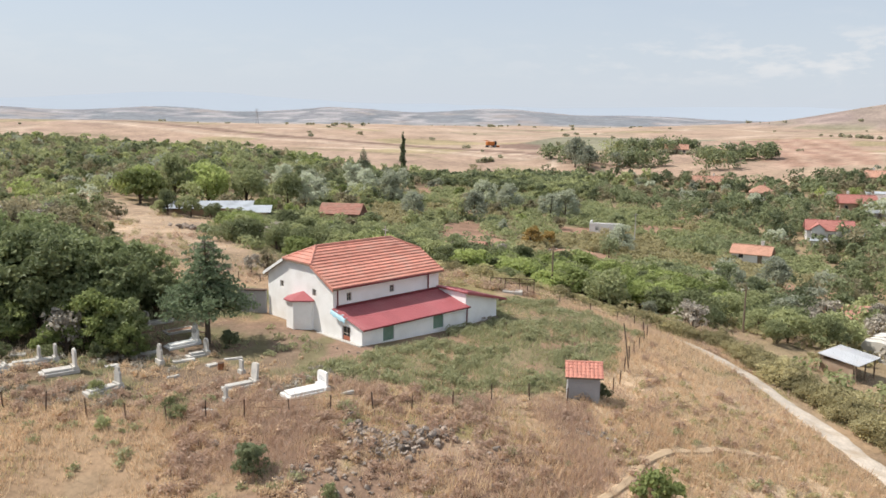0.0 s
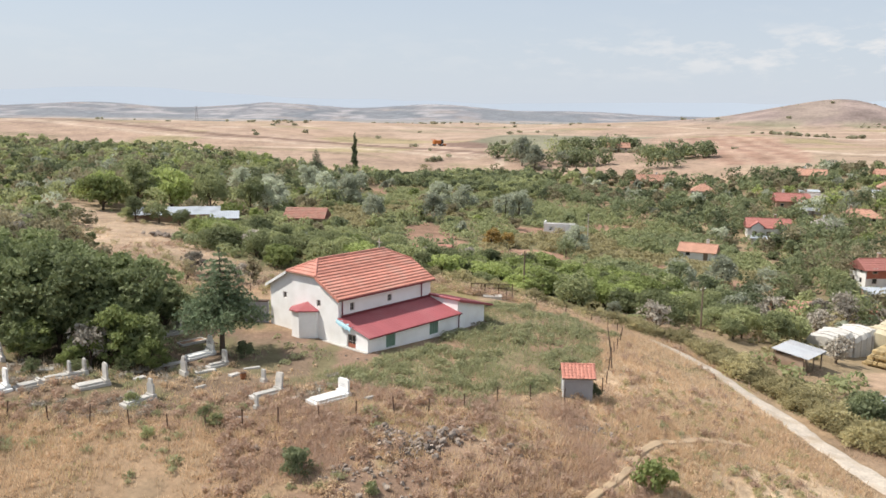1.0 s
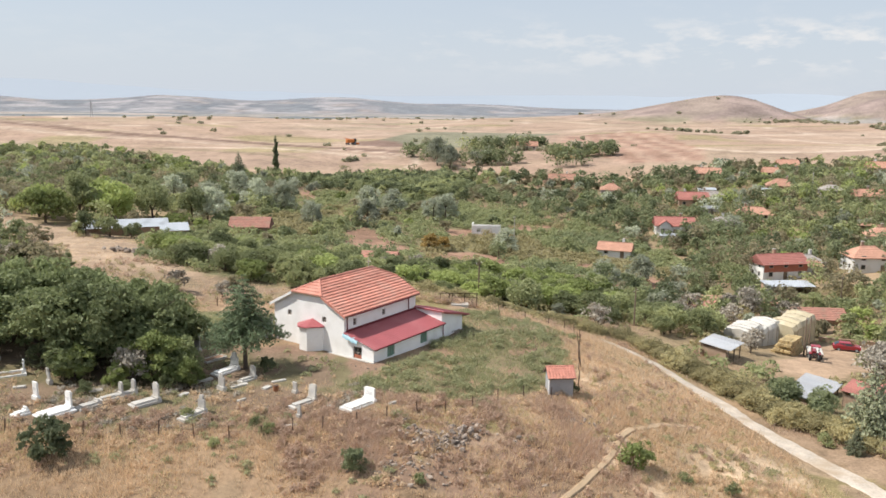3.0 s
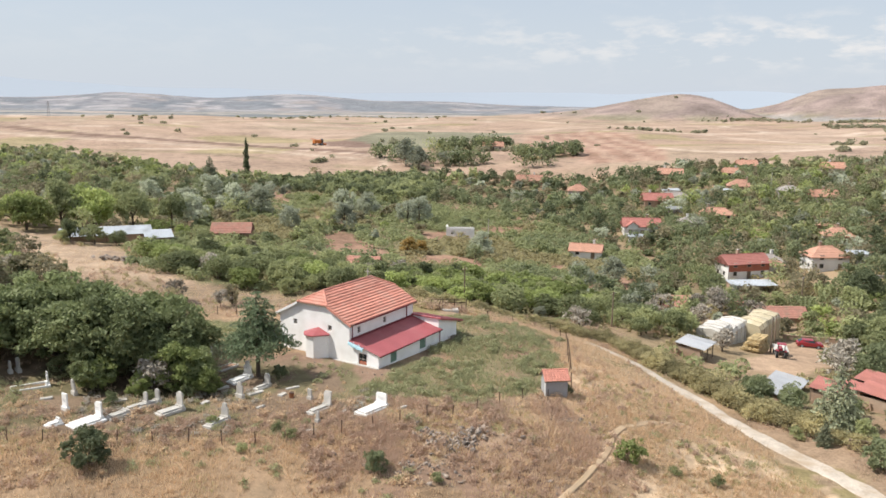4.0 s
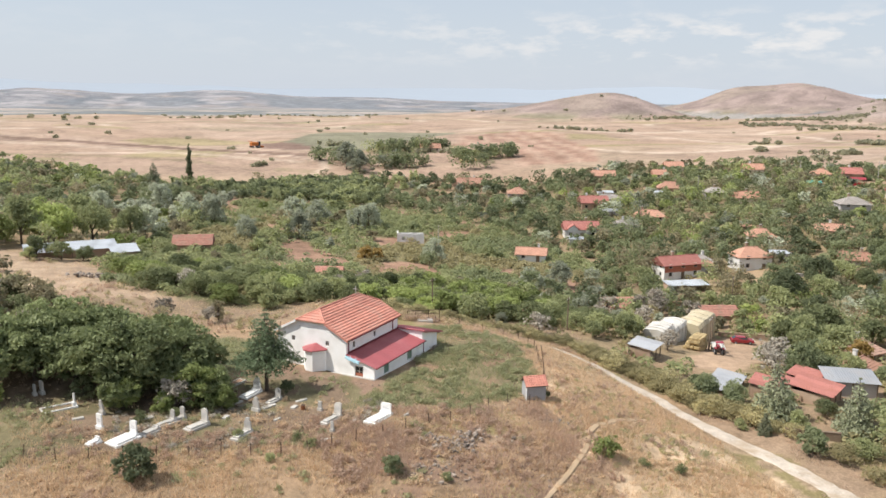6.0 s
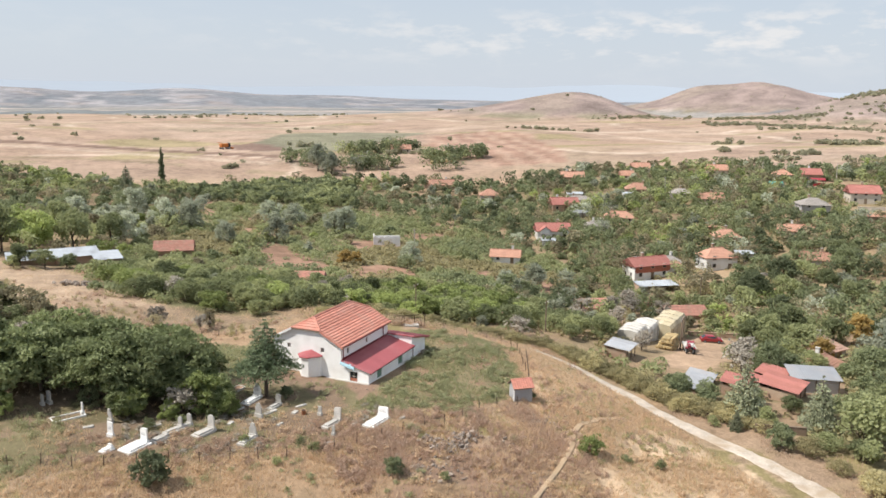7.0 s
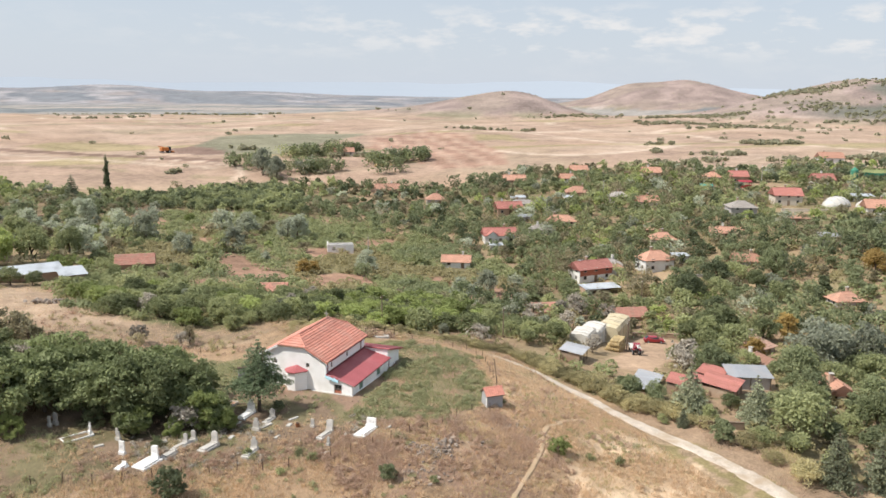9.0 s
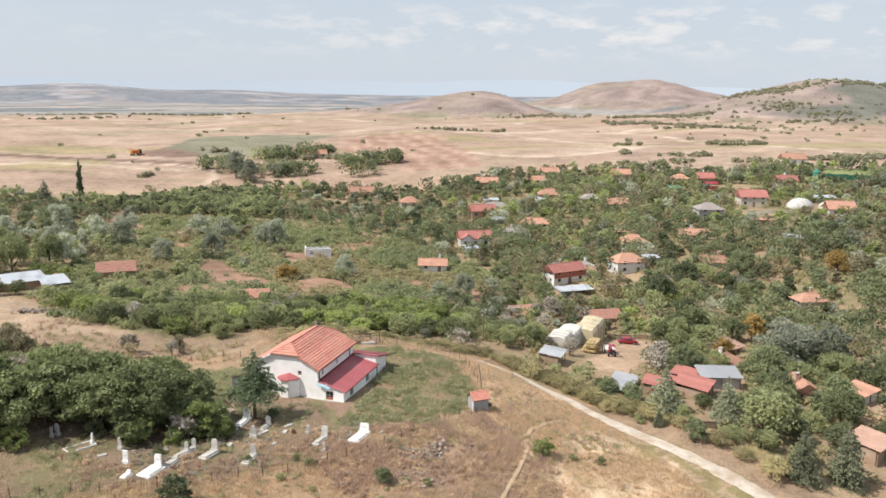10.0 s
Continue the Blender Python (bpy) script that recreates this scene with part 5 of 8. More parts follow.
# the copse round the farm in the fields
for cx, cy, sx, sy, n in ((135, 392, 19, 5, 34), (104, 440, 24, 8, 36), (56, 410, 13, 12, 20), (80, 385, 20, 6, 22), (118, 364, 7, 4, 6)):
    for _ in range(n):
        spots.append((400, cx + sx * rw.uniform(-1, 1), cy + sy * rw.uniform(-1, 1), 3))
spots.sort()
far_leaves = {"green": [], "dark": [], "silver": [], "olive": [], "bright": []}
far_mats = {"green": L_BROAD, "dark": L_DARK, "silver": L_SILVER, "olive": L_OLIVE, "bright": L_LIGHT}
stems = bmesh.new()
for n, (d0, x, y, z) in enumerate(spots):
    tone = vnoise(x, y, 38, 41)
    q = rw.random()
    turn = rw.random() * 360
    village = ease(60, 110, x - 0.25 * y + 40)
    s = (0.72 + 0.14 * village) * (0.62 + 0.75 * rw.random() ** 1.4) * (0.75 if vnoise(x, y, 30, 42) > 0.6 else 1.0)
    if z in (1, 2):
        s = 0.55 + 0.25 * rw.random()
    elif z == 3:
        s = 1.0 + 0.5 * rw.random()
    if n < 200:
        if q < 0.08:
            plant(SILVER[n % 3], x, y, s * 0.9, turn, 0.3)
        elif q < 0.12:
            plant(BARE[n % 2], x, y, s, turn, 0.2)
        elif tone > 0.70:
            plant(DEEP[n % 3], x, y, s * 0.95, turn, 0.3)
        elif tone < 0.30 and q < 0.6:
            plant(LIGHT[n % 3], x, y, s * 1.2, turn, 0.2)
        else:
            plant(BROAD[n % 5], x, y, s * 1.05, turn, 0.3)
    else:
        kind = "silver" if q < 0.06 else "olive" if q < 0.24 else "bright" if q < 0.31 and tone < 0.6 else "dark" if tone > 0.55 or q > 0.88 else "green"
        if z == 1:
            kind = "dark" if q < 0.4 else "green"
        elif z == 2:
            kind = "bright" if q < 0.35 else "olive" if q < 0.42 else "green"
        elif z == 3:
            kind = "silver" if q < 0.05 else "dark" if q < 0.85 else "green"
        h, w = 6.2 * s, 7.2 * s
        ls = crown_lumps(rw, h, w, 0.0, 6)
        count, size = (330, 0.30) if d0 < 170 else (230, 0.38) if d0 < 270 else (130, 0.55)
        v, f = leaf_quads(rw, ls, count, size, 0.35, tilt=0.4)
        far_leaves[kind].append(v + np.array([x, y, gz(x, y) - 0.2]))
        if n % 3 == 0:
            zz = gz(x, y)
            tube(stems, [(x, y, zz - 0.3), (x, y, zz + h * 0.55)], [0.14, 0.07], 4)
for kind, label in (("green", "mixed green woodland filling the valley"), ("dark", "dark green thickets filling the valley"), ("silver", "scattered silver-grey trees in the valley"), ("olive", "olive-brown drying trees scattered through the valley"), ("bright", "bright green trees scattered through the valley")):
    for k in range(6):  # in sixths, each with its own tone
        v = np.vstack(far_leaves[kind][k::6])
        tagged(mesh_object("woodland", v, np.arange(len(v)).reshape(-1, 4), far_mats[kind]), label, "woodland", kind="stuff")
tagged(part("woodland_trunks", stems, M_BARK, None), "trunks of the valley woodland", "woodland", kind="stuff")
# lone bushes in the stubble and on the hills
lone = []
for _ in range(230):
    a, r = radians(rw.uniform(-38, 62)), rw.uniform(380, 1500)
    x, y = r * math.sin(a), r * math.cos(a)
    if inside(WOODS, np.array([x]), np.array([y]))[0] or vnoise(x, y, 120, 44) < 0.48:
        continue
    s = rw.uniform(0.45, 1.2) * (1.0 + r / 1800)
    ls = [(x + rw.normal() * s, y + rw.normal() * s, gz(x, y) + s * 0.8, s * 1.3, s * 1.3, s) for _ in range(3)]
    lone.append(leaf_quads(rw, ls, 70, s * 0.55)[0])
for _ in range(1100):
    a, r = radians(rw.uniform(20, 70)), rw.uniform(760, 1900)
    x, y = r * math.sin(a), r * math.cos(a)
    if land(x, y) > 12 and vnoise(x, y, 60, 45) > 0.42:
        s = rw.uniform(0.4, 1.1) * (1.9 if a > radians(50) else 1.0)
        lone.append(leaf_quads(rw, [(x, y, gz(x, y) + s * 0.3, s * 1.5, s * 1.5, s * 0.7)], 22, s * 0.6)[0])
# hedgerow lines in the distance
for (ax, ay), (bx, by), n in [((150, 402), (92, 446), 34), ((285, 628), (352, 606), 30), ((494, 556), (578, 527), 30), ((497, 627), (605, 603), 46), ((505, 645), (560, 630), 30), ((268, 304), (282, 300), 9), ((244, 258), (252, 254), 6), ((398, 386), (412, 376), 14), ((312, 288), (336, 283), 14), ((368, 278), (420, 280), 30), ((525, 670), (610, 618), 40), ((588, 560), (600, 552), 8), ((240, 290), (250, 286), 8), ((69, 486), (71, 487), 5), ((17, 400), (19, 401), 4), ((690, 575), (760, 540), 26), ((388, 289), (421, 279), 20), ((-28, 970), (70, 925), 22), ((107, 1172), (250, 1083), 60), ((-9, 1367), (97, 1371), 50), ((-100, 1250), (350, 1380), 60), ((60, 372), (100, 392), 14), ((395, 392), (412, 380), 16), ((418, 384), (424, 378), 8), ((350, 290), (372, 284), 14), ((300, 330), (330, 318), 12), ((240, 300), (262, 296), 12), ((330, 420), (350, 410), 6), ((280, 352), (300, 360), 5)]:
    for i in range(n):
        f = i / n + rw.normal() * 0.02
        x, y = ax + (bx - ax) * f + rw.normal() * 4, ay + (by - ay) * f + rw.normal() * 4
        s = rw.uniform(0.8, 2.1)
        lone.append(leaf_quads(rw, [(x, y, gz(x, y) + s * 0.7, s * 1.4, s * 1.4, s * 0.9)], 60, s * 0.5)[0])
# scrub along the foot of the hills, on the wooded ridge and dotted between
for (ax, ay), (bx, by), n, wide, tall in [((596, 752), (692, 690), 120, 9, 1.9), ((467, 778), (570, 792), 60, 8, 1.5), ((815, 760), (835, 690), 110, 13, 1.8), ((833, 700), (955, 650), 90, 14, 1.8), ((726, 648), (778, 624), 50, 9, 1.7), ((740, 590), (790, 572), 30, 7, 1.5), ((560, 560), (780, 530), 60, 45, 1.5), ((640, 700), (790, 620), 60, 40, 1.6)]:
    for i in range(n):
        f = rw.random()
        x, y = ax + (bx - ax) * f + rw.normal() * wide, ay + (by - ay) * f + rw.normal() * wide
        s = rw.uniform(0.6, 1.3) * tall
        lone.append(leaf_quads(rw, [(x, y, gz(x, y) + s * 0.6, s * 1.5, s * 1.5, s * 0.9)], 40, s * 0.5)[0])
v = np.vstack(lone)
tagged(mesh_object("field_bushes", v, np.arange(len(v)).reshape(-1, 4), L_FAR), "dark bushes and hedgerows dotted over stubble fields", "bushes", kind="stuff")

# ---- churchyard: graves, shed, fence, stones ----
def headstone(top, w, h, t):
    """A slab standing on its edge, in the y-z plane, with a shaped top."""
    if top == "arch":
        o = [(-w / 2, 0), (w / 2, 0), (w / 2, h * 0.72)] + [(w / 2 * math.cos(a), h * 0.72 + h * 0.28 * math.sin(a)) for a in np.linspace(0.3, math.pi - 0.3, 7)] + [(-w / 2, h * 0.72)]
    elif top == "shoulder":
        o = [(-w / 2, 0), (w / 2, 0), (w / 2, h * 0.62), (w * 0.3, h * 0.72), (w * 0.3, h * 0.9), (w * 0.16, h), (-w * 0.16, h), (-w * 0.3, h * 0.9), (-w * 0.3, h * 0.72), (-w / 2, h * 0.62)]
    elif top == "scroll":
        o = [(-w / 2, 0), (w / 2, 0), (w * 0.5, h * 0.8), (w * 0.36, h * 0.93), (w * 0.1, h * 0.96), (-w * 0.2, h), (-w * 0.5, h * 0.97)]
    else:
        o = [(-w / 2, 0), (w / 2, 0), (w / 2, h), (-w / 2, h)]
    bm = prism(bmesh.new(), o, "x", -t / 2, t / 2)
    bmesh.ops.bevel(bm, geom=bm.edges[:], offset=0.012, segments=1, affect="EDGES")
    return bm


def bars(parent, w, z0, rows, rng, x):
    """Rows of plain dark strokes where an inscription stands."""
    bm = bmesh.new()
    for r in range(rows):
        k = w * (0.45 + 0.35 * rng.random())
        box(bm, x - 0.006, x, -k / 2, k / 2, z0 - 0.11 * r, z0 - 0.11 * r + 0.035)
    part("inscription", bm, M_GREY, parent)


GRAVE_SPOTS = []


def grave(x, y, turn, top="arch", mat=None, length=2.1, width=0.95, w=0.75, h=1.0, slab=True, lean=0.0, white=False, label="", kerb=False):
    """Head end at x, y; the foot lies towards local -x."""
    mat = mat or (M_MARBLE if white else M_OLDSTONE)
    z = min(gz(x, y), gz(x - length * 0.7 * math.cos(radians(turn)), y - length * 0.7 * math.sin(radians(turn))))
    g = thing("grave", x, y, z, turn, label or ("white marble grave with upright headstone" if white else "weathered stone grave with upright headstone"), "grave", "graves in the churchyard")
    rng = np.random.RandomState(int(abs(x * 31 + y * 17)) % 9999)
    for f in np.linspace(0, length if slab else 0.4, 4):
        GRAVE_SPOTS.append((x - f * math.cos(radians(turn)), y - f * math.sin(radians(turn)), width * 0.5 + 0.22))
    if slab and not kerb:
        part("base", boxed(-length, 0.25, -width / 2, width / 2, -0.4, 0.17, 0.03), mat, g)
        part("cover_slab", boxed(-length + 0.22, -0.2, -width / 2 + 0.16, width / 2 - 0.16, 0.173, 0.32, 0.03), mat, g)
    if kerb:
        for a in ((-length, 0.2, -width / 2, -width / 2 + 0.14), (-length, 0.2, width / 2 - 0.14, width / 2), (-length, -length + 0.14, -width / 2 + 0.14, width / 2 - 0.14), (0.06, 0.2, -width / 2 + 0.14, width / 2 - 0.14)):
            part("kerb", boxed(*a, -0.4, 0.16, 0.02), mat, g)
    part("plinth", boxed(-0.16, 0.2, -w * 0.6, w * 0.6, -0.4 if not slab else 0.173, 0.38, 0.02), mat, g)
    hs = part("headstone", headstone(top, w, h, 0.15), mat, g)
    hs.matrix_basis = pose(0.03, 0, 0.38, 0, lean, 0)
    bars(hs, w, h * 0.55, 3, rng, -0.077)
    return g


grave(-8.65, 51.45, 38, "scroll", length=2.75, width=1.45, w=1.25, h=0.95, white=True, label="large clean white marble grave with tall headstone")
grave(-13.4, 52.3, 40, "scroll", length=2.2, width=0.9, w=0.85, h=1.15, lean=6, label="pale leaning headstone with a tilted slab in dry grass")
grave(-22.2, 51.2, 50, "shoulder", length=2.2, width=0.95, w=0.75, h=1.1)
grave(-21.0, 55.6, 42, "shoulder", length=1.2, width=0.5, w=0.8, h=1.15, slab=False)
grave(-20.3, 61.4, 46, "shoulder", length=2.4, width=1.1, w=0.95, h=1.25, white=True)
grave(-18.5, 58.3, 40, "arch", length=1.5, width=0.7, w=0.7, h=0.9)
grave(-26.0, 53.2, 38, "arch", length=2.2, width=1.1, w=0.85, h=1.2)
grave(-28.0, 54.6, 38, "arch", length=1.9, width=0.8, w=0.6, h=0.9)
grave(-28.9, 54.1, 38, "arch", length=1.9, width=0.8, w=0.55, h=0.85)
grave(-32.3, 51.6, 42, "scroll", length=2.5, width=1.7, w=0.85, h=1.2, white=True, label="wide white marble double grave with headstone")
grave(-35.3, 51.0, 42, "flat", length=1.0, width=0.9, w=0.5, h=0.2, white=True, label="low white marble grave block")
grave(-35.3, 53.7, 42, "flat", w=0.7, h=1.15, slab=False, white=True)
grave(-35.4, 57.8, 35, "shoulder", w=0.6, h=1.1, slab=False, lean=-7, label="narrow leaning weathered headstone")
grave(-38.1, 60.1, 20, "shoulder", length=3.0, width=1.5, w=0.45, h=0.9, kerb=True, slab=False, white=True, label="white kerbed grave plot with a small cross stone")
grave(-41.5, 64.0, 38, "arch", w=0.65, h=1.1, slab=False)
grave(-42.1, 63.6, 38, "flat", w=0.4, h=0.85, slab=False)
grave(-25.2, 64.2, 42, "flat", length=2.2, width=1.0, w=0.85, h=1.05)
grave(-24.2, 66.6, 42, "scroll", length=2.2, width=1.0, w=0.85, h=1.15)
grave(-14.8, 54.3, 45, "flat", w=0.45, h=0.7, slab=False, label="small grey headstone in dry grass")
grave(-14.5, 49.3, 45, "arch", w=0.35, h=0.75, slab=False, label="small white headstone overgrown by weeds")
grave(-30.4, 52.4, 42, "flat", length=1.6, width=1.0, w=0.6, h=0.12)

rd = np.random.RandomState(61)
for x, y, turn, L, W in [(-19.6, 56.6, 30, 1.6, 0.45), (-17.2, 55.6, 55, 0.9, 0.5), (-16.2, 57.4, 20, 1.3, 0.35), (-24.0, 54.6, 60, 1.0, 0.5), (-31.2, 55.6, 15, 1.1, 0.6), (-19.2, 53.2, 40, 0.8, 0.4), (-12.0, 50.9, 70, 0.9, 0.35), (-37.4, 56.6, 10, 1.0, 0.5), (-22.8, 58.4, 35, 1.8, 0.3), (-6.9, 50.6, 20, 0.9, 0.3), (-15.4, 47.9, 5, 1.7, 0.25)]:
    s_ = thing("broken_slab", x, y, gz(x, y), turn, "broken pale stone slab lying in dry grass", "slab", "broken slabs")
    b_ = part("slab_stone", boxed(-L / 2, L / 2, -W / 2, W / 2, -0.15, 0.1 + 0.08 * rd.random_sample(), 0.03), M_OLDSTONE, s_)
    b_.matrix_basis = pose(0, 0, 0, rd.normal() * 5, rd.normal() * 4, 0)
for x, y, turn, L, W in [(-22.4, 63.9, 44, 2.4, 1.1), (-27.2, 65.4, 44, 2.2, 1.0)]:
    k_ = thing("soil_plot", x, y, gz(x, y), turn, "old soil grave plot edged with stone kerbs", "grave", "graves in the churchyard")
    part("soil", boxed(-L / 2 + 0.1, L / 2 - 0.1, -W / 2 + 0.1, W / 2 - 0.1, -0.3, 0.07, 0.02), M_SOIL, k_)
    for a in ((-L / 2, L / 2, -W / 2, -W / 2 + 0.1), (-L / 2, L / 2, W / 2 - 0.1, W / 2), (-L / 2, -L / 2 + 0.1, -W / 2 + 0.1, W / 2 - 0.1), (L / 2 - 0.1, L / 2, -W / 2 + 0.1, W / 2 - 0.1)):
        part("kerb", boxed(*a, -0.3, 0.14, 0.02), M_OLDSTONE, k_)
bin_ = thing("metal_drum", -16.4, 54.9, gz(-16.4, 54.9), 0, "small rusty metal drum among the graves", "drum")
part("drum_body", tube(bmesh.new(), [(0, 0, 0), (0, 0, 0.2), (0, 0, 0.45)], [0.22, 0.23, 0.22], 12), material("rust", (0.30, 0.12, 0.05), 0.8, dirt=(0.12, 0.06, 0.04)), bin_)
part("drum_rim", tube(bmesh.new(), [(0, 0, 0.45), (0, 0, 0.48)], [0.235, 0.235], 12), M_POST, bin_)
tap = thing("timber_plank", -21.6, 64.3, gz(-21.6, 64.3) + 0.02, -25, "old timber edging laid on bare soil", "plank")
part("board", boxed(-1.6, 1.6, -0.06, 0.06, 0, 0.12, 0.01), M_WOOD, tap)


def build_shed():
    s = thing("block_shed", 9.15, 54.9, gz(9.05, 54.0) - 0.25, -5, "small grey block shed with a red clay tile roof", "shed")
    part("wall", boxed(-1.1, 1.1, -0.85, -0.7, -0.3, 1.95), M_GREY, s)
    part("wall", boxed(-1.1, 1.1, 0.7, 0.85, -0.3, 1.95), M_GREY, s)
    for x in (-1.1, 0.95):
        part("wall", boxed(x, x + 0.15, -0.7, 0.7, -0.3, 1.95), M_GREY, s)
        part("gable", prism(bmesh.new(), [(-0.85, 1.953), (0.85, 1.953), (0, 2.55)], "x", x, x + 0.15), M_GREY, s)
    part("door_post", boxed(-1.2, -1.103, -0.95, -0.8, -0.3, 1.9), M_WHITE, s, "white-painted timber post")
    # blocks of the front wall, slightly proud
    for r in range(9):
        for c in range(5):
            x0 = -1.08 + 0.44 * c
            part("block", boxed(x0, x0 + 0.415, -0.862, -0.849, -0.02 + 0.212 * r, 0.172 + 0.212 * r), M_GREY, s)
    bm = bmesh.new()
    for sgn in (-1, 1):
        prism(bm, [(sgn * 1.12, 1.83), (sgn * 1.12, 1.91), (0, 2.72), (0, 2.64)], "x", -1.3, 1.3)
    deck = part("roof", bm, M_WOOD, s)
    tile = bmesh.new()
    n = 6
    w, l = 0.29, 0.30
    top = [tile.verts.new((w * (k / n - 0.5), y, 0.045 * math.sin(math.pi * k / n) + (0.03 if y < 0 else 0.0))) for y in (-l / 2, l / 2) for k in range(n + 1)]
    bot = [tile.verts.new((v.co.x, v.co.y, v.co.z - 0.025)) for v in top]
    m = n + 1
    for k in range(n):
        tile.faces.new((top[k], top[k + 1], top[m + k + 1], top[m + k]))
        tile.faces.new((bot[k], top[k], top[k + 1], bot[k + 1])[::-1])
    first = None
    slope = math.degrees(math.atan2(0.81, 1.12))
    for sgn in (-1, 1):
        for r in range(5):
            f = (r + 0.5) / 5
            for c in range(9):
                if first is None:
                    first = part("tile", tile, M_TILE, deck)
                    ob = first
                else:
                    ob = new("tile", first.data)
                    ob.parent = deck
                ob.matrix_basis = pose(-1.16 + 0.29 * c, sgn * 1.12 * (1 - f), 1.93 + 0.81 * f, 0, 0, 0 if sgn < 0 else 180) @ pose(0, 0, 0, slope, 0, 0)
    part("ridge_tile", tube(bmesh.new(), [(-1.32, 0, 2.74), (1.32, 0, 2.74)], [0.09, 0.09], 8), M_TILE, s)


build_shed()


def fence(name, line, label, h=1.15):
    x0, y0 = line[0]
    f = thing(name, x0, y0, gz(x0, y0), 0, label, "fence")
    rng = np.random.RandomState(int(abs(x0 * 7 + y0)) % 999)
    base = Vector((x0, y0, gz(x0, y0)))
    post = bmesh.new()
    box(post, -0.035, 0.035, -0.035, 0.035, -0.4, h, 0.008)
    first = None
    tops = []
    for x, y in line:
        if first is None:
            first = part("post", post, M_POST, f)
            ob = first
        else:
            ob = new("post", first.data)
            ob.parent = f
        at = Vector((x, y, gz(x, y))) - base
        k = 0.82 + 0.3 * rng.random()
        ob.matrix_basis = pose(*at, rng.normal() * 2.5, rng.normal() * 2.5, rng.random() * 90) @ Matrix.Diagonal((1, 1, k, 1))
        tops.append(at + Vector((0, 0, h * k)))
    for drop in (0.12, 0.55):
        bm = bmesh.new()
        path = [t - Vector((0, 0, drop)) for t in tops]
        tube(bm, path, [0.006] * len(path), 3)
        part("wire", bm, M_POST, f)
    return f


front = [(-56.6, 52.4), (-54, 51.8), (-51.4, 51.3), (-48.8, 50.9), (-46.3, 50.4), (-43.7, 50.0), (-41, 49.3), (-38.4, 48.3), (-35.8, 47.9), (-33.0, 47.6), (-30.3, 47.4), (-27.6, 47.1), (-24.9, 47.0), (-22.3, 46.8), (-19.7, 46.3), (-17.3, 46.5), (-15, 46.8),
         (-12.7, 47), (-10, 47.3), (-7.6, 48), (-5, 48.6), (-2.6, 49.2), (0, 50.5), (2.6, 52.0), (5.2, 52.9), (7.8, 53.1)]
fence("wire_fence", front, "wire fence on rusty steel posts along the graveyard")
fence("wire_fence", [(11.6, 56.5), (12.6, 59), (13.4, 61.4), (14.3, 63.9), (15.3, 66.6), (16.3, 69.2), (17.3, 71.8), (18.2, 74.4), (18.5, 77), (18.2, 79.8), (17, 82.6), (14.6, 84.8), (11.5, 86.2), (8, 86.9), (5, 87.4)], "wire fence on old posts climbing beside the yard")
fence("wire_fence", [(-34, 87.5), (-31.5, 88), (-29, 88.4), (-26.6, 88.6), (-24.2, 88.8), (-21.8, 88.9), (-19.4, 88.9), (-17, 88.8), (-14.4, 88.6)], "wire fence on dark posts behind the church", h=1.0)
lp = thing("leaning_pole", 13.9, 62.0, gz(13.9, 62.0), 0, "tall leaning wooden pole by the yard fence", "pole")
part("pole_shaft", tube(bmesh.new(), [(0, 0, -0.4), (-0.25, 0.1, 1.8), (-0.55, 0.15, 3.7)], [0.07, 0.06, 0.045]), M_WOOD, lp)

# stones
STONES = []
for k in range(7):
    bm = bmesh.new()
    bmesh.ops.create_icosphere(bm, subdivisions=2, radius=1)
    r = np.random.RandomState(200 + k)
    ax = Matrix.Diagonal((1.0, 0.65 + 0.3 * r.random(), 0.5 + 0.3 * r.random(), 1))
    cuts = [(Vector(r.normal(size=3)).normalized(), 0.42 + 0.36 * r.random()) for _ in range(10)]
    for v in bm.verts:
        for nrm, d in cuts:
            over = v.co.dot(nrm) - d
            if over > 0:
                v.co -= nrm * over
    bmesh.ops.transform(bm, matrix=ax, verts=bm.verts[:])
    me = bpy.data.meshes.new("stone")
    bm.to_mesh(me)
    bm.free()
    me.materials.append(M_ROCK)
    STONES.append(me)


def rubble(name, label, items):
    x0, y0 = items[0][:2]
    z0 = gz(x0, y0)
    p = thing(name, x0, y0, z0, 0, label, "stones")
    r = np.random.RandomState(int(abs(x0 * 13 + y0 * 7)) % 999)
    for x, y, s, lift in items:
        ob = new("stone", STONES[r.randint(7)])
        ob.parent = p
        ob.matrix_basis = pose(x - x0, y - y0, gz(x, y) - z0 + s * 0.25 + lift, r.normal() * 25, r.normal() * 25, r.random() * 360) @ Matrix.Diagonal((s, s, s, 1))


rs = np.random.RandomState(33)
pile = []
for k in range(260):
    a = rs.random()
    cx, cy = -6.2 + 5.6 * a, 46.3 - 2.4 * math.sin(math.pi * a) + 0.6 * a
    s = 0.10 + 0.25 * rs.random() ** 2.2
    pile.append((cx + rs.normal() * 0.75, cy + rs.normal() * 0.6, s, 0.28 * rs.random() - 0.03))
pile.append((-2.7, 45.2, 0.42, 0.25))
rubble("rubble_heap", "heap of grey field stones in dead weeds", pile)
rubble("rubble_heap", "grey field stones tumbled down the slope", [(-7.0 + rs.normal() * 2.4, 41.6 + rs.normal() * 1.5, 0.09 + 0.2 * rs.random() ** 2, 0.04) for _ in range(110)])
rubble("rubble_heap", "small cluster of grey stones below the shed", [(9.1 + rs.normal() * 0.8, 49.3 + rs.normal() * 0.55, 0.10 + 0.14 * rs.random(), 0.05) for _ in range(34)])
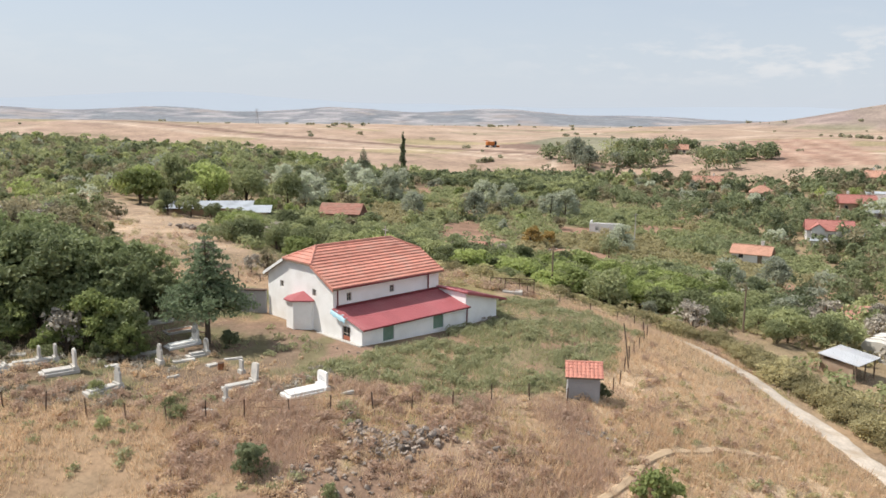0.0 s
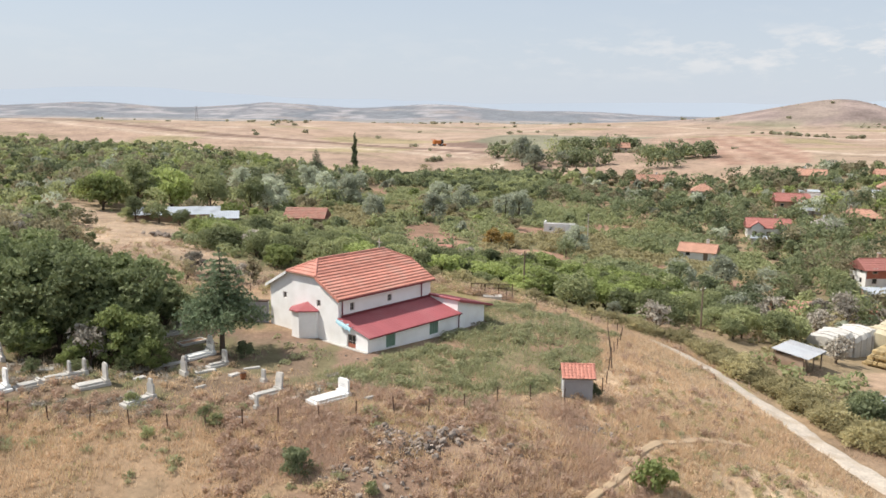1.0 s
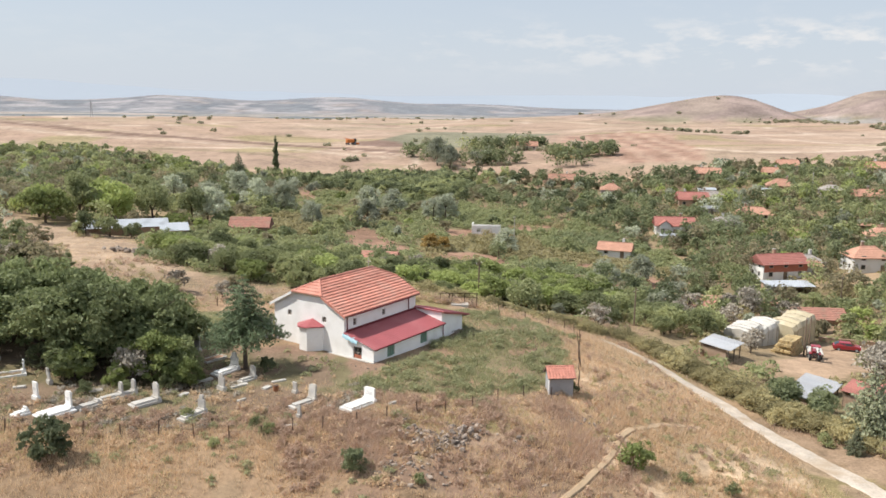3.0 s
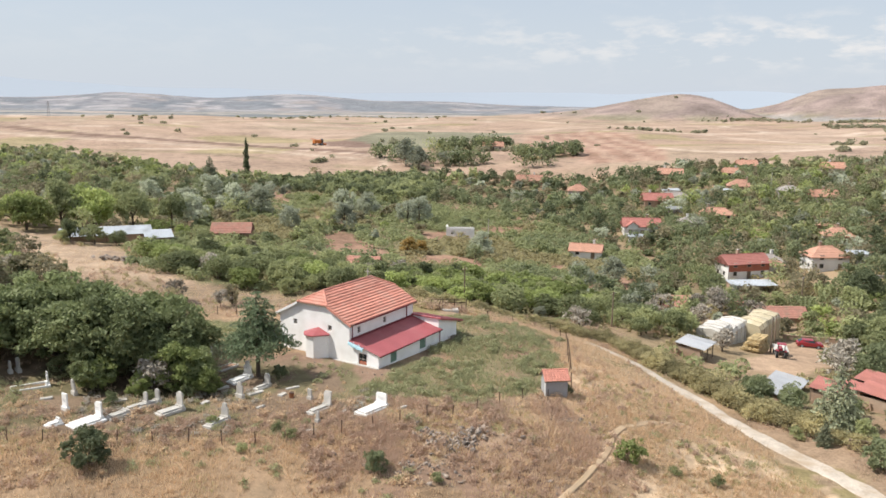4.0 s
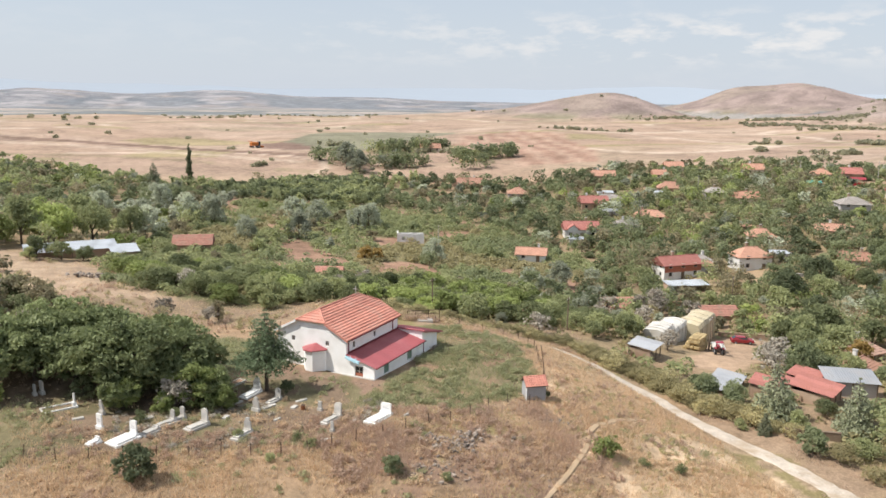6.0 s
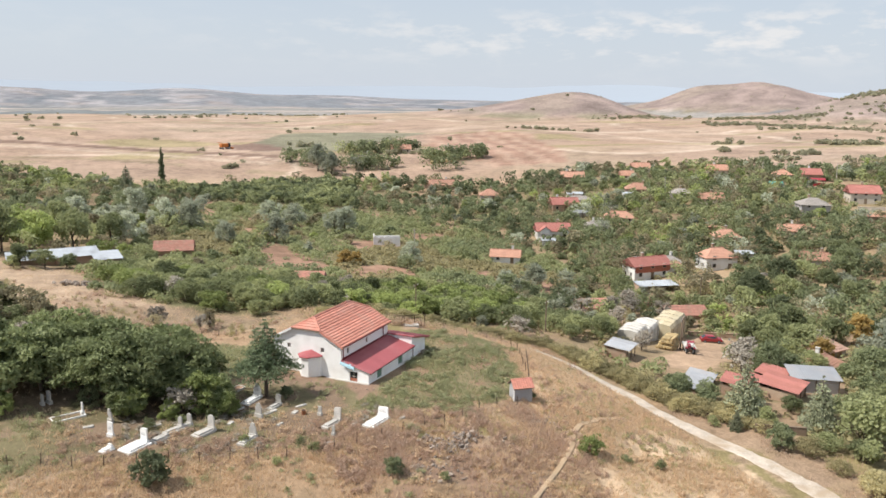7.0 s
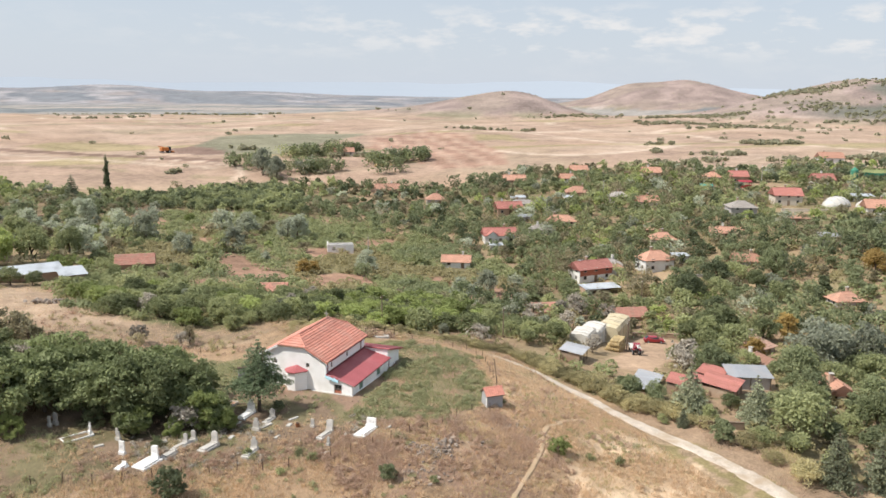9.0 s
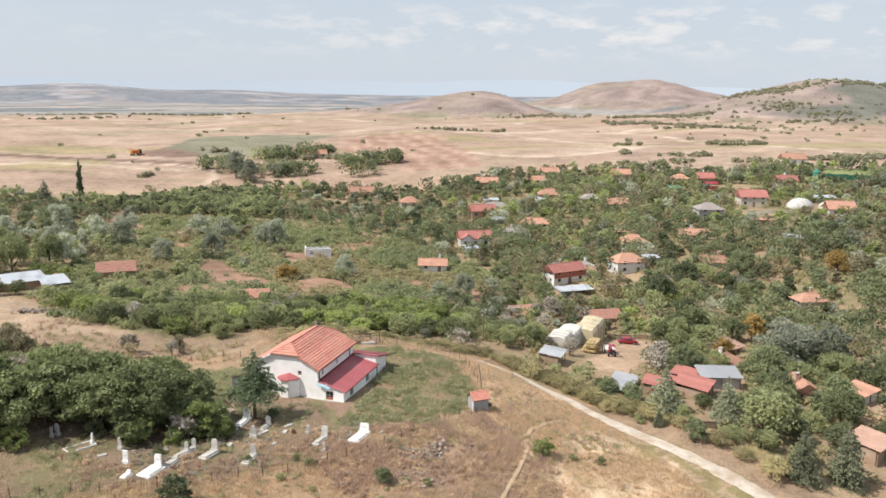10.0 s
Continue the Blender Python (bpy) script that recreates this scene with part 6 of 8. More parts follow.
rubble("loose_stones", "loose stones scattered over the dry slope", [(2.7, 45.3, 0.45, 0.05), (3.2, 44.4, 0.2, 0), (2.2, 44.8, 0.22, 0), (12.7, 50.4, 0.40, 0.05), (12.2, 50.0, 0.22, 0), (-5.4, 40.0, 0.32, 0.05), (-4.5, 39.3, 0.25, 0), (-9.3, 49.0 - 0.9, 0.28, 0.05), (3.0, 39.4, 0.3, 0)] +
       [(rs.uniform(-2, 12), rs.uniform(38, 51), 0.07 + 0.13 * rs.random() ** 2, 0) for _ in range(90)])
rubble("loose_stones", "loose stones at the foot of the church wall", [(-13.6 + 0.55 * k + rs.normal() * 0.15, 64.9 - 0.47 * k + rs.normal() * 0.15, 0.10 + 0.1 * rs.random(), 0) for k in range(12)])
heap = [(3.2 + 1.1 * rs.normal() * 0.8, 72.8 + rs.normal() * 0.4, 0.16 + 0.15 * rs.random(), 0.3 * rs.random()) for _ in range(26)]
rubble("rubble_heap", "dark heap of old tiles beside the porch wall", heap)
rubble("rubble_heap", "dark heap of stones and stumps in the clearing", [(-42 + 2.6 * rs.normal() * 0.7, 130 + rs.normal() * 0.6, 0.3 + 0.35 * rs.random(), 0.5 * rs.random()) for _ in range(40)])

# low stone platform and rails behind the church
pf = thing("stone_platform", 6.0, 86.6, gz(6.0, 86.6), -8, "low pale concrete platform with metal rail behind the church", "platform")
part("platform_slab", boxed(-0.8, 1.4, -0.3, 0.9, -0.6, 0.2, 0.04), M_OLDSTONE, pf)
for x in (-2.2, -0.6, 1.0, 2.6):
    part("rail_post", boxed(x - 0.04, x + 0.04, 1.2, 1.28, -0.4, 1.3), M_POST, pf)
part("rail", boxed(-2.3, 2.7, 1.21, 1.27, 1.3, 1.36), M_POST, pf)
part("rail", boxed(-2.3, 2.7, 1.21, 1.27, 0.8, 0.85), M_POST, pf)


# utility poles
def utility_pole(x, y, h=6.5, turn=30, wood=True):
    p = thing("utility_pole", x, y, gz(x, y), turn, "weathered wooden utility pole with a crossarm" if wood else "pale concrete utility pole with a crossarm", "pole", "utility poles")
    part("pole_shaft", tube(bmesh.new(), [(0, 0, -0.5), (0, 0, h * 0.5), (0.03, 0, h)], [0.15, 0.12, 0.09], 8), M_WOOD if wood else M_CONC, p)
    part("crossarm", boxed(-0.7, 0.7, -0.05, 0.05, h - 0.55, h - 0.45), M_WOOD, p)
    for k in (-0.6, 0.0, 0.6):
        part("insulator", tube(bmesh.new(), [(k, 0, h - 0.45), (k, 0, h - 0.3)], [0.035, 0.045], 6), M_WHITE, p)
    return p


for x, y, h, w in [(12.6, 103, 6.6, True), (43, 193, 7.5, False), (93, 128, 6.5, True), (36.5, 100, 6.0, True), (61, 93, 6.0, True), (160, 236, 8, False), (215, 245, 8, False), (236, 226, 8, False), (66, 99, 5.5, True)]:
    utility_pole(x, y, h, 40, w)


def lattice_mast(x, y, h):
    p = thing("lattice_pylon", x, y, gz(x, y), 20, "distant steel lattice pylon on the skyline", "pylon")
    bm = bmesh.new()
    for sx, sy in ((-1, -1), (1, -1), (1, 1), (-1, 1)):
        tube(bm, [(sx * 1.6, sy * 1.6, -1), (sx * 0.3, sy * 0.3, h)], [0.14, 0.10], 4)
    part("legs", bm, M_GREY, p)
    bm = bmesh.new()
    for k in range(7):
        a, b = k / 7, (k + 1) / 7
        w, v = 1.6 - 1.3 * a, 1.6 - 1.3 * b
        for s in (-1, 1):
            tube(bm, [(-w, s * w, h * a), (v, s * v, h * b)], [0.06, 0.06], 3)
            tube(bm, [(s * w, -w, h * a), (s * v, v, h * b)], [0.06, 0.06], 3)
    part("bracing", bm, M_GREY, p)
    for z, w in ((0.72, 3.2), (0.86, 2.6), (0.97, 2.0)):
        part("arm", boxed(-w, w, -0.15, 0.15, h * z - 0.12, h * z + 0.12), M_GREY, p)


lattice_mast(-233, 953, 17)

# ---- village ----
ROOFS = {
    "red": material("red_roof_tile", (0.38, 0.16, 0.135), 0.8, vary=0.2, scale=0.9, fine=8, bump=0.3, dirt=(0.36, 0.15, 0.11), rand=0.12),
    "orange": material("orange_roof_tile", (0.45, 0.25, 0.18), 0.8, vary=0.22, scale=0.9, fine=8, bump=0.3, dirt=(0.38, 0.21, 0.15), rand=0.12),
    "faded": material("faded_roof_tile", (0.42, 0.235, 0.17), 0.9, vary=0.25, scale=0.9, fine=8, bump=0.4, dirt=(0.30, 0.21, 0.16), rand=0.15),
    "grey": material("grey_roof_slab", (0.34, 0.31, 0.285), 0.9, vary=0.2, scale=0.8, fine=8, bump=0.3, dirt=(0.25, 0.22, 0.2), rand=0.12),
}
ROOFS["ruined"] = material("broken_roof_tile", (0.40, 0.20, 0.155), 0.95, vary=0.35, scale=1.5, fine=7, bump=0.6, dirt=(0.28, 0.2, 0.15), dirt_amount=0.8, rand=0.15)
ROOFS["distant"] = ROOFS["clay"] = ROOFS["orange"]
ROOFS["pink"] = material("pinkish_roof_tile", (0.47, 0.30, 0.235), 0.9, vary=0.2, scale=0.9, fine=8, bump=0.4, dirt=(0.36, 0.25, 0.2), rand=0.1)
WALLS = [material("cream_render", (0.60, 0.54, 0.46), 0.9, vary=0.12, scale=0.6, fine=8, bump=0.2, dirt=(0.42, 0.36, 0.30), dirt_amount=0.6, rand=0.1),
         material("white_render", (0.72, 0.71, 0.69), 0.9, vary=0.08, scale=0.6, fine=8, bump=0.2, dirt=(0.52, 0.49, 0.45), dirt_amount=0.5, rand=0.08),
         material("mud_brick", (0.36, 0.25, 0.18), 0.95, vary=0.22, scale=0.8, fine=9, bump=0.4, dirt=(0.46, 0.38, 0.30), dirt_amount=0.6, rand=0.12),
         material("grey_plaster", (0.44, 0.42, 0.41), 0.9, vary=0.12, scale=0.6, fine=8, bump=0.2, dirt=(0.33, 0.3, 0.28), rand=0.1)]
M_ZINC = material("zinc_sheet", (0.34, 0.355, 0.38), 0.55, metal=0.3, vary=0.15, scale=0.6, fine=7, bump=0.15, dirt=(0.40, 0.36, 0.33), dirt_amount=0.5, rand=0.12)
M_BRICK = material("red_brick_band", (0.42, 0.15, 0.10), 0.9, vary=0.2, scale=1.2, fine=10, bump=0.3)
M_TARP = material("white_tarpaulin", (0.55, 0.535, 0.50), 0.55, vary=0.12, scale=0.7, fine=6, bump=0.3, dirt=(0.46, 0.42, 0.36), dirt_amount=0.6)
M_HAY = material("straw_bale", (0.42, 0.32, 0.17), 0.95, vary=0.3, scale=1.5, fine=12, bump=0.6, rand=0.2)
M_RUBBER = material("tyre_rubber", (0.025, 0.025, 0.025), 0.85, vary=0.2)
M_CARRED = material("red_car_paint", (0.30, 0.025, 0.035), 0.25, vary=0.05, bump=0.0, spec=0.6)


def roof_faces(bm, L, W, H, rise, over, hip, th=0.14, courses=7):
    """A pitched roof stepped in courses, gabled or hipped, as one closed shell."""
    half, lx = W / 2 + over, L / 2 + over
    z0, top = H - over * rise / (W / 2), H + rise
    prof = []
    for k in range(courses):
        a, b = k / courses, (k + 1) / courses
        prof += [(-half * (1 - a), z0 + (top - z0) * a + 0.06, hip * a), (-half * (1 - b), z0 + (top - z0) * b, hip * b)]
    prof += [(-y, z, c) for y, z, c in prof[-2::-1]]
    under = [(half, z0 - th, 0), (0, top - th, hip), (-half, z0 - th, 0)]
    ring = prof + under
    lo, hi = [bm.verts.new((-lx + c, y, z)) for y, z, c in ring], [bm.verts.new((lx - c, y, z)) for y, z, c in ring]
    for i in range(len(ring)):
        bm.faces.new((lo[i - 1], lo[i], hi[i], hi[i - 1]))
    n = len(prof)
    for side, sgn in ((lo, -1), (hi, 1)):
        mid = courses * 2 - 1
        for i in range(mid):
            j = n - 1 - i
            if j - 1 > i:
                bm.faces.new((side[i], side[i + 1], side[j - 1], side[j])) if side[i + 1] is not side[j - 1] else bm.faces.new((side[i], side[i + 1], side[j]))
        bm.faces.new((side[0], side[n - 1], side[n], side[n + 1], side[n + 2]))
    bmesh.ops.recalc_face_normals(bm, faces=bm.faces[:])
    return bm


def house(x, y, turn, L, W, H, style, seed):
    r = np.random.RandomState(seed)
    z = min(gz(x + dx, y + dy) for dx in (-W / 2, 0, W / 2) for dy in (-W / 2, 0, W / 2)) - 0.1
    wall = WALLS[{"red": r.choice([0, 1, 2]), "orange": r.choice([1, 1, 0]), "faded": r.choice([2, 0, 3]), "grey": 3, "ruined": 2, "distant": r.choice([0, 1]), "pink": 3, "clay": 1}[style]]
    words = {"red": "village house with red tiled roof", "orange": "village house with orange tiled roof", "faded": "old village house with faded clay tile roof", "grey": "village house with weathered grey roof",
             "ruined": "half-collapsed old house with broken tile roof", "distant": "distant village house with orange tiled roof", "pink": "village house with pale pinkish hipped tile roof", "clay": "village house with orange gabled tile roof"}[style]
    tone = {0: "cream-walled ", 1: "white-walled ", 2: "mud-brick ", 3: "grey-walled "}[WALLS.index(wall)]
    h = thing("house", x, y, z, turn, tone + words, "house", "village houses")
    base = gz(x, y) - z
    H = H + base * 0.5
    rise = W * (0.24 if style == "grey" else 0.30)
    hip = W * 0.5 if style in ("orange", "grey", "pink") or (style == "faded" and seed % 2) else 0.0
    wl_ = part("wall", boxed(-L / 2, L / 2, -W / 2, W / 2, -1.5, H - 0.02, 0.03), wall, h)
    if not hip:
        for sx in (-1, 1):
            part("gable", prism(bmesh.new(), [(-W / 2, H - 0.02), (W / 2, H - 0.02), (0, H + rise - 0.16)], "x", sx * L / 2, sx * (L / 2 - 0.15)), wall, h)
    rf = part("roof", roof_faces(bmesh.new(), L, W, H, rise, 0.45, hip), ROOFS[style], h)
    if style == "ruined":
        for v in rf.data.vertices:
            v.co.z += 0.5 * (r.random_sample() - 0.7) * (abs(v.co.x) < L * 0.4)
        return h
    part("ridge_cap", tube(bmesh.new(), [(-L / 2 + hip * 0.8, 0, H + rise + 0.02), (L / 2 - hip * 0.8, 0, H + rise + 0.02)], [0.13, 0.13], 6), ROOFS[style], rf)
    cx = r.uniform(-L * 0.25, L * 0.25)
    ch = part("chimney", boxed(cx - 0.3, cx + 0.3, W * 0.12, W * 0.12 + 0.6, H, H + rise + 0.9, 0.03), WALLS[2] if r.random_sample() < 0.5 else WALLS[1], rf)
    part("chimney_cap", boxed(cx - 0.38, cx + 0.38, W * 0.12 - 0.08, W * 0.12 + 0.68, H + rise + 0.903, H + rise + 1.0), M_CONC, ch)
    storeys = 2 if H > 4 else 1
    for s in range(storeys):
        zz = (H / storeys) * s + base * 0.3 + 0.95
        n = max(2, int(L / 3.2))
        for i in range(n):
            xx = -L / 2 + L * (i + 0.5) / n
            if s == 0 and i == n // 2:
                d = part("door", boxed(xx - 0.5, xx + 0.5, -W / 2 - 0.05, -W / 2 + 0.02, base * 0.3, base * 0.3 + 2.0), M_WOOD, h)
                part("door_handle", boxed(xx + 0.35, xx + 0.42, -W / 2 - 0.09, -W / 2 - 0.052, base * 0.3 + 1.0, base * 0.3 + 1.05), M_GREY, d)
                continue
            w = part("window", boxed(xx - 0.55, xx + 0.55, -W / 2 - 0.05, -W / 2 + 0.02, zz, zz + 1.15), M_FRAME, h)
            part("pane", boxed(xx - 0.45, xx + 0.45, -W / 2 - 0.058, -W / 2 - 0.051, zz + 0.1, zz + 1.05), M_GLASS, w)
        for yy in (-W * 0.22, W * 0.22):
            w = part("window", boxed(-L / 2 - 0.05, -L / 2 + 0.02, yy - 0.4, yy + 0.4, zz, zz + 1.05), M_FRAME, h)
            part("pane", boxed(-L / 2 - 0.058, -L / 2 - 0.051, yy - 0.32, yy + 0.32, zz + 0.1, zz + 0.95), M_GLASS, w)
    return h


seed = 300
for style, rows in HAMLET.items():
    for row in rows:
        house(*row, style, seed)
        seed += 1


# the long house at the track: brick-red upper storey and a lower grey-roofed wing
for o in [o for o in scene.objects if o.name.startswith("house") and o.parent is None and abs(o.matrix_basis.translation.x - 97) < 0.1 and abs(o.matrix_basis.translation.y - 156) < 0.1]:
    part("brick_band", boxed(-5.6, 5.7, -2.89, -2.853, 2.1, 3.9), M_BRICK, o, "brick-red painted upper wall")
    part("wing_wall", boxed(5.76, 10.2, -2.3, 2.3, -1.5, 2.9, 0.03), WALLS[3], o)
    part("wing_roof", prism(bmesh.new(), [(-2.7, 2.85), (0, 3.8), (2.7, 2.85), (2.7, 3.0), (0, 3.97), (-2.7, 3.0)], "x", 5.8, 10.5), ROOFS["faded"], o)


for o in [o for o in scene.objects if o.name.startswith("house") and o.parent is None and abs(o.matrix_basis.translation.x - 95) < 0.1 and abs(o.matrix_basis.translation.y - 206) < 0.1]:
    for x in (-2.9, 2.9):
        part("dormer_gable", prism(bmesh.new(), [(x - 1.5, 2.4), (x + 1.5, 2.4), (x + 1.5, 3.5), (x, 4.5), (x - 1.5, 3.5)], "y", -4.3, -1.5), WALLS[1], o)
        part("dormer_roof", prism(bmesh.new(), [(x - 1.9, 3.32), (x, 4.6), (x + 1.9, 3.32), (x + 1.9, 3.5), (x, 4.8), (x - 1.9, 3.5)], "y", -4.6, -1.0), ROOFS["red"], o)
    part("balcony", boxed(-5.0, 5.0, -5.2, -3.35, 0.9, 1.1, 0.02), M_CONC, o)
    for x in (-4.8, -1.6, 1.6, 4.8):
        part("balcony_post", boxed(x - 0.12, x + 0.12, -5.1, -4.86, -1.5, 0.897), WALLS[1], o)


def sheet_shed(x, y, turn, L, W, H, mat=None, walls=None, pitch=0.12, label="open-sided shed with a grey sheet-metal roof"):
    z = min(gz(x + dx, y + dy) for dx in (-W / 2, W / 2) for dy in (-W / 2, W / 2))
    s = thing("shed", x, y, z, turn, label, "shed", "farm sheds")
    lift = gz(x, y) - z
    H += lift
    n = max(2, int(L / 1.4))
    for k in range(n):
        a, b = -L / 2 - 0.3 + (L + 0.6) * k / n, -L / 2 - 0.3 + (L + 0.6) * (k + 1) / n
        ribbed_sheet(s, a, b, (-W / 2 - 0.35, H), (W / 2 + 0.2, H + W * pitch), mat or M_ZINC, pitch=0.35, rise=0.05)
    for sx in (-1, 0, 1):
        for yy, hh in ((-W / 2, H), (W / 2 - 0.1, H + W * pitch - 0.06)):
            part("post", boxed(sx * (L / 2 - 0.1) - 0.06, sx * (L / 2 - 0.1) + 0.06, yy, yy + 0.12, -0.8, hh - 0.05), M_WOOD, s)
    wm = walls or WALLS[2]
    part("back_wall", boxed(-L / 2, L / 2, W / 2 - 0.35, W / 2 - 0.12, -0.8, H + W * pitch - 0.3), wm, s)
    part("side_wall", boxed(-L / 2, -L / 2 + 0.15, -W / 2 + 0.3, W / 2 - 0.36, -0.8, H - 0.1), wm, s)
    if walls:
        part("front_wall", boxed(-L / 2 + 0.16, L / 2, -W / 2 + 0.15, -W / 2 + 0.3, -0.8, H - 0.1), wm, s)
    return s


M_PALE = material("pale_sheet", (0.42, 0.45, 0.485), 0.5, metal=0.1, vary=0.15, scale=0.5, fine=5, bump=0.15, dirt=(0.22, 0.23, 0.25), dirt_amount=0.9)
for k, (row, mat, w, text) in enumerate(zip(SHEDS, [M_PALE, None, None, None, ROOFS["red"], M_PALE, ROOFS["orange"], ROOFS["pink"]], [2, None, 3, None, 2, None, 1, 2],
                                       ["long low barn roofed with pale sheets", "open-sided shed with a grey sheet-metal roof", "grey-walled shed with a pale sheet roof", "low lean-to with zinc sheet roof beside the track",
                                        "low outbuilding with red sheet roof", "low lean-to with pale sheet roof", "outbuilding with orange roof and white wall", "low outbuilding with pinkish roof"])):
    sheet_shed(*row, mat=mat, walls=None if w is None else WALLS[w], label=text)
sheet_shed(-38.2, 154.5, 10, 5, 6, 1.9, mat=M_PALE, walls=WALLS[2], label="low barn roofed with pale sheets")
sheet_shed(46.6, 61.8, 40, 4.4, 3.2, 1.6, mat=ROOFS["red"], label="small lean-to with crimson sheet roof")


sheet_shed(54.4, 63.0, 32, 4.6, 3.6, 1.9, mat=ROOFS["red"], walls=WALLS[2], label="low outbuilding with faded red roof")
sheet_shed(50.0, 61.5, 32, 2.6, 2.4, 1.6, mat=ROOFS["red"], label="small lean-to with faded red roof")
for x, y, turn, L, W, H, mat, w, text in [
        (133, 258, -20, 6, 3.5, 2.0, M_PALE, 1, "small white shed with a pale sheet roof"), (117, 225.5, -18, 6, 4, 1.8, M_ZINC, 3, "grey shed with a zinc roof between houses"),
        (89, 197, -25, 4, 2.6, 1.9, M_PALE, 1, "small white-walled outhouse among the trees"), (101, 200, -20, 3.4, 2.6, 1.9, M_ZINC, 1, "small white-walled outhouse beside a red-roofed house"), (149, 243, -20, 5.5, 3.5, 2.0, M_PALE, 1, "low white shed with a pale sheet roof"),
        (126, 151.5, -20, 4.5, 3.2, 2.2, M_PALE, 1, "pale sheet-roofed annex beside the orange-roofed house"), (164.5, 132, -35, 6, 4, 2.6, M_ZINC, 3, "grey block shed with a flat sheet roof"), (222, 159, -35, 9, 4, 2.2, M_PALE, 1, "long white farm shed in the village"),
        (230, 172, -30, 7, 4, 2.2, M_PALE, 1, "white farm shed with a pale roof"), (231, 156, -35, 6, 4, 2.0, M_ZINC, 3, "low grey block farm shed"), (139.5, 181, -28, 5, 3, 1.8, ROOFS["faded"], 2, "mud-brick outhouse with faded tile roof"),
        (180, 157, -30, 6, 3.5, 2.0, ROOFS["faded"], 2, "mud-brick barn with faded tile roof"), (103, 166, -10, 4, 3, 1.8, M_ZINC, 2, "small outhouse with rusty sheet roof"), (78, 130, -15, 4, 2.6, 1.6, ROOFS["ruined"], 2, "tumbledown outhouse with broken tiles")]:
    sheet_shed(x, y, turn, L, W, H, mat=mat, walls=WALLS[w], label=text)
# roofless white ruin
ru = thing("ruined_building", 38.5, 206, gz(38.5, 206), -15, "roofless pale stone ruin in the scrub", "ruin")
part("wall", holed_wall(-4, 4, -0.8, 2.6, -2.5, -2.1, [(-2.6, -1.6, 0.8, 1.9), (0.6, 1.6, 0.8, 1.9)]), WALLS[1], ru)
part("wall", boxed(-4, 4, 2.1, 2.5, -0.8, 2.2), WALLS[1], ru)
part("wall", boxed(-4, -3.6, -2.1, 2.1, -0.8, 2.9), WALLS[1], ru)
part("wall", boxed(3.6, 4, -2.1, 2.1, -0.8, 1.7), WALLS[1], ru)


def haystack(x, y, turn, L, W, H, mat, label, name="haystack", seed=0):
    """A long rounded stack under a sheet, its top uneven."""
    z = gz(x, y)
    s = thing(name, x, y, z, turn, label, "haystack")
    r = np.random.RandomState(seed)
    bm = bmesh.new()
    n, rings = 15, []
    for i in range(n):
        t = i / (n - 1)
        xx = L * (t - 0.5)
        k = 1 - 0.12 * abs(2 * t - 1) ** 4 + 0.04 * r.normal()
        prof = [(-W / 2, -0.5), (-W / 2 * 1.02, H * 0.35), (-W / 2, H * 0.76), (-W * 0.42, H * 0.93), (-W * 0.12, H), (W * 0.14, H * 0.99), (W * 0.41, H * 0.92), (W / 2, H * 0.72), (W / 2, -0.5)]
        rings.append([bm.verts.new((xx, p[0] * k + 0.03 * r.normal(), p[1] * (k if p[1] > 0 else 1) + 0.05 * r.normal())) for p in prof])
    for a, b in zip(rings, rings[1:]):
        for k in range(len(a) - 1):
            bm.faces.new((a[k], a[k + 1], b[k + 1], b[k]))
    bm.faces.new(rings[0]), bm.faces.new(rings[-1][::-1])
    bmesh.ops.recalc_face_normals(bm, faces=bm.faces[:])
    part("tarpaulin", bm, mat, s)
    for i in range(4):
        xx = L * (0.12 + 0.25 * i - 0.5)
        path = [(xx, p[0] * 1.015, p[1] * 1.015 + 0.03) for p in [(-W / 2 * 1.02, 0.1), (-W / 2 * 1.02, H * 0.35), (-W / 2 * 1.02, H * 0.76), (-W * 0.42, H * 0.95), (0, H * 1.02), (W * 0.41, H * 0.94), (W / 2, H * 0.5), (W / 2, 0.1)]]
        part("rope", tube(bmesh.new(), path, [0.025] * len(path), 4), M_WOOD, s)
    return s


haystack(53.5, 97.5, 38, 6, 4.2, 3.0, M_TARP, "haystack under a white tarpaulin", seed=1)
haystack(58.5, 101.0, 38, 7.5, 4.6, 3.6, M_TARP, "haystack under a dirty white tarpaulin", seed=2)
haystack(65.5, 103.5, 38, 11, 5.0, 4.3, material("yellowed_tarpaulin", (0.50, 0.43, 0.29), 0.6, vary=0.15, scale=0.7, fine=6, bump=0.3, dirt=(0.62, 0.58, 0.46), dirt_amount=0.7), "long haystack under a yellowed tarpaulin", seed=3)
# stack of square bales
st = thing("bale_stack", 57.6, 92.6, gz(57.6, 92.6), 38, "stack of golden square straw bales", "hay bales")
rb = np.random.RandomState(8)
bale = bmesh.new()
box(bale, -0.5, 0.5, -0.25, 0.25, -0.22, 0.22, 0.05)
bfirst = None
for lz in range(6):
    for ix in range(5 - lz // 3):
        for iy in range(6 - lz // 2):
            if bfirst is None:
                bfirst = ob = part("bale", bale, M_HAY, st)
            else:
                ob = new("bale", bfirst.data)
                ob.parent = st
            ob.matrix_basis = pose(-2.2 + 1.03 * ix + rb.normal() * 0.05 + (0.5 if lz % 2 else 0), -1.4 + 0.53 * iy + rb.normal() * 0.03, 0.1 + 0.45 * lz, 0, 0, rb.normal() * 3)
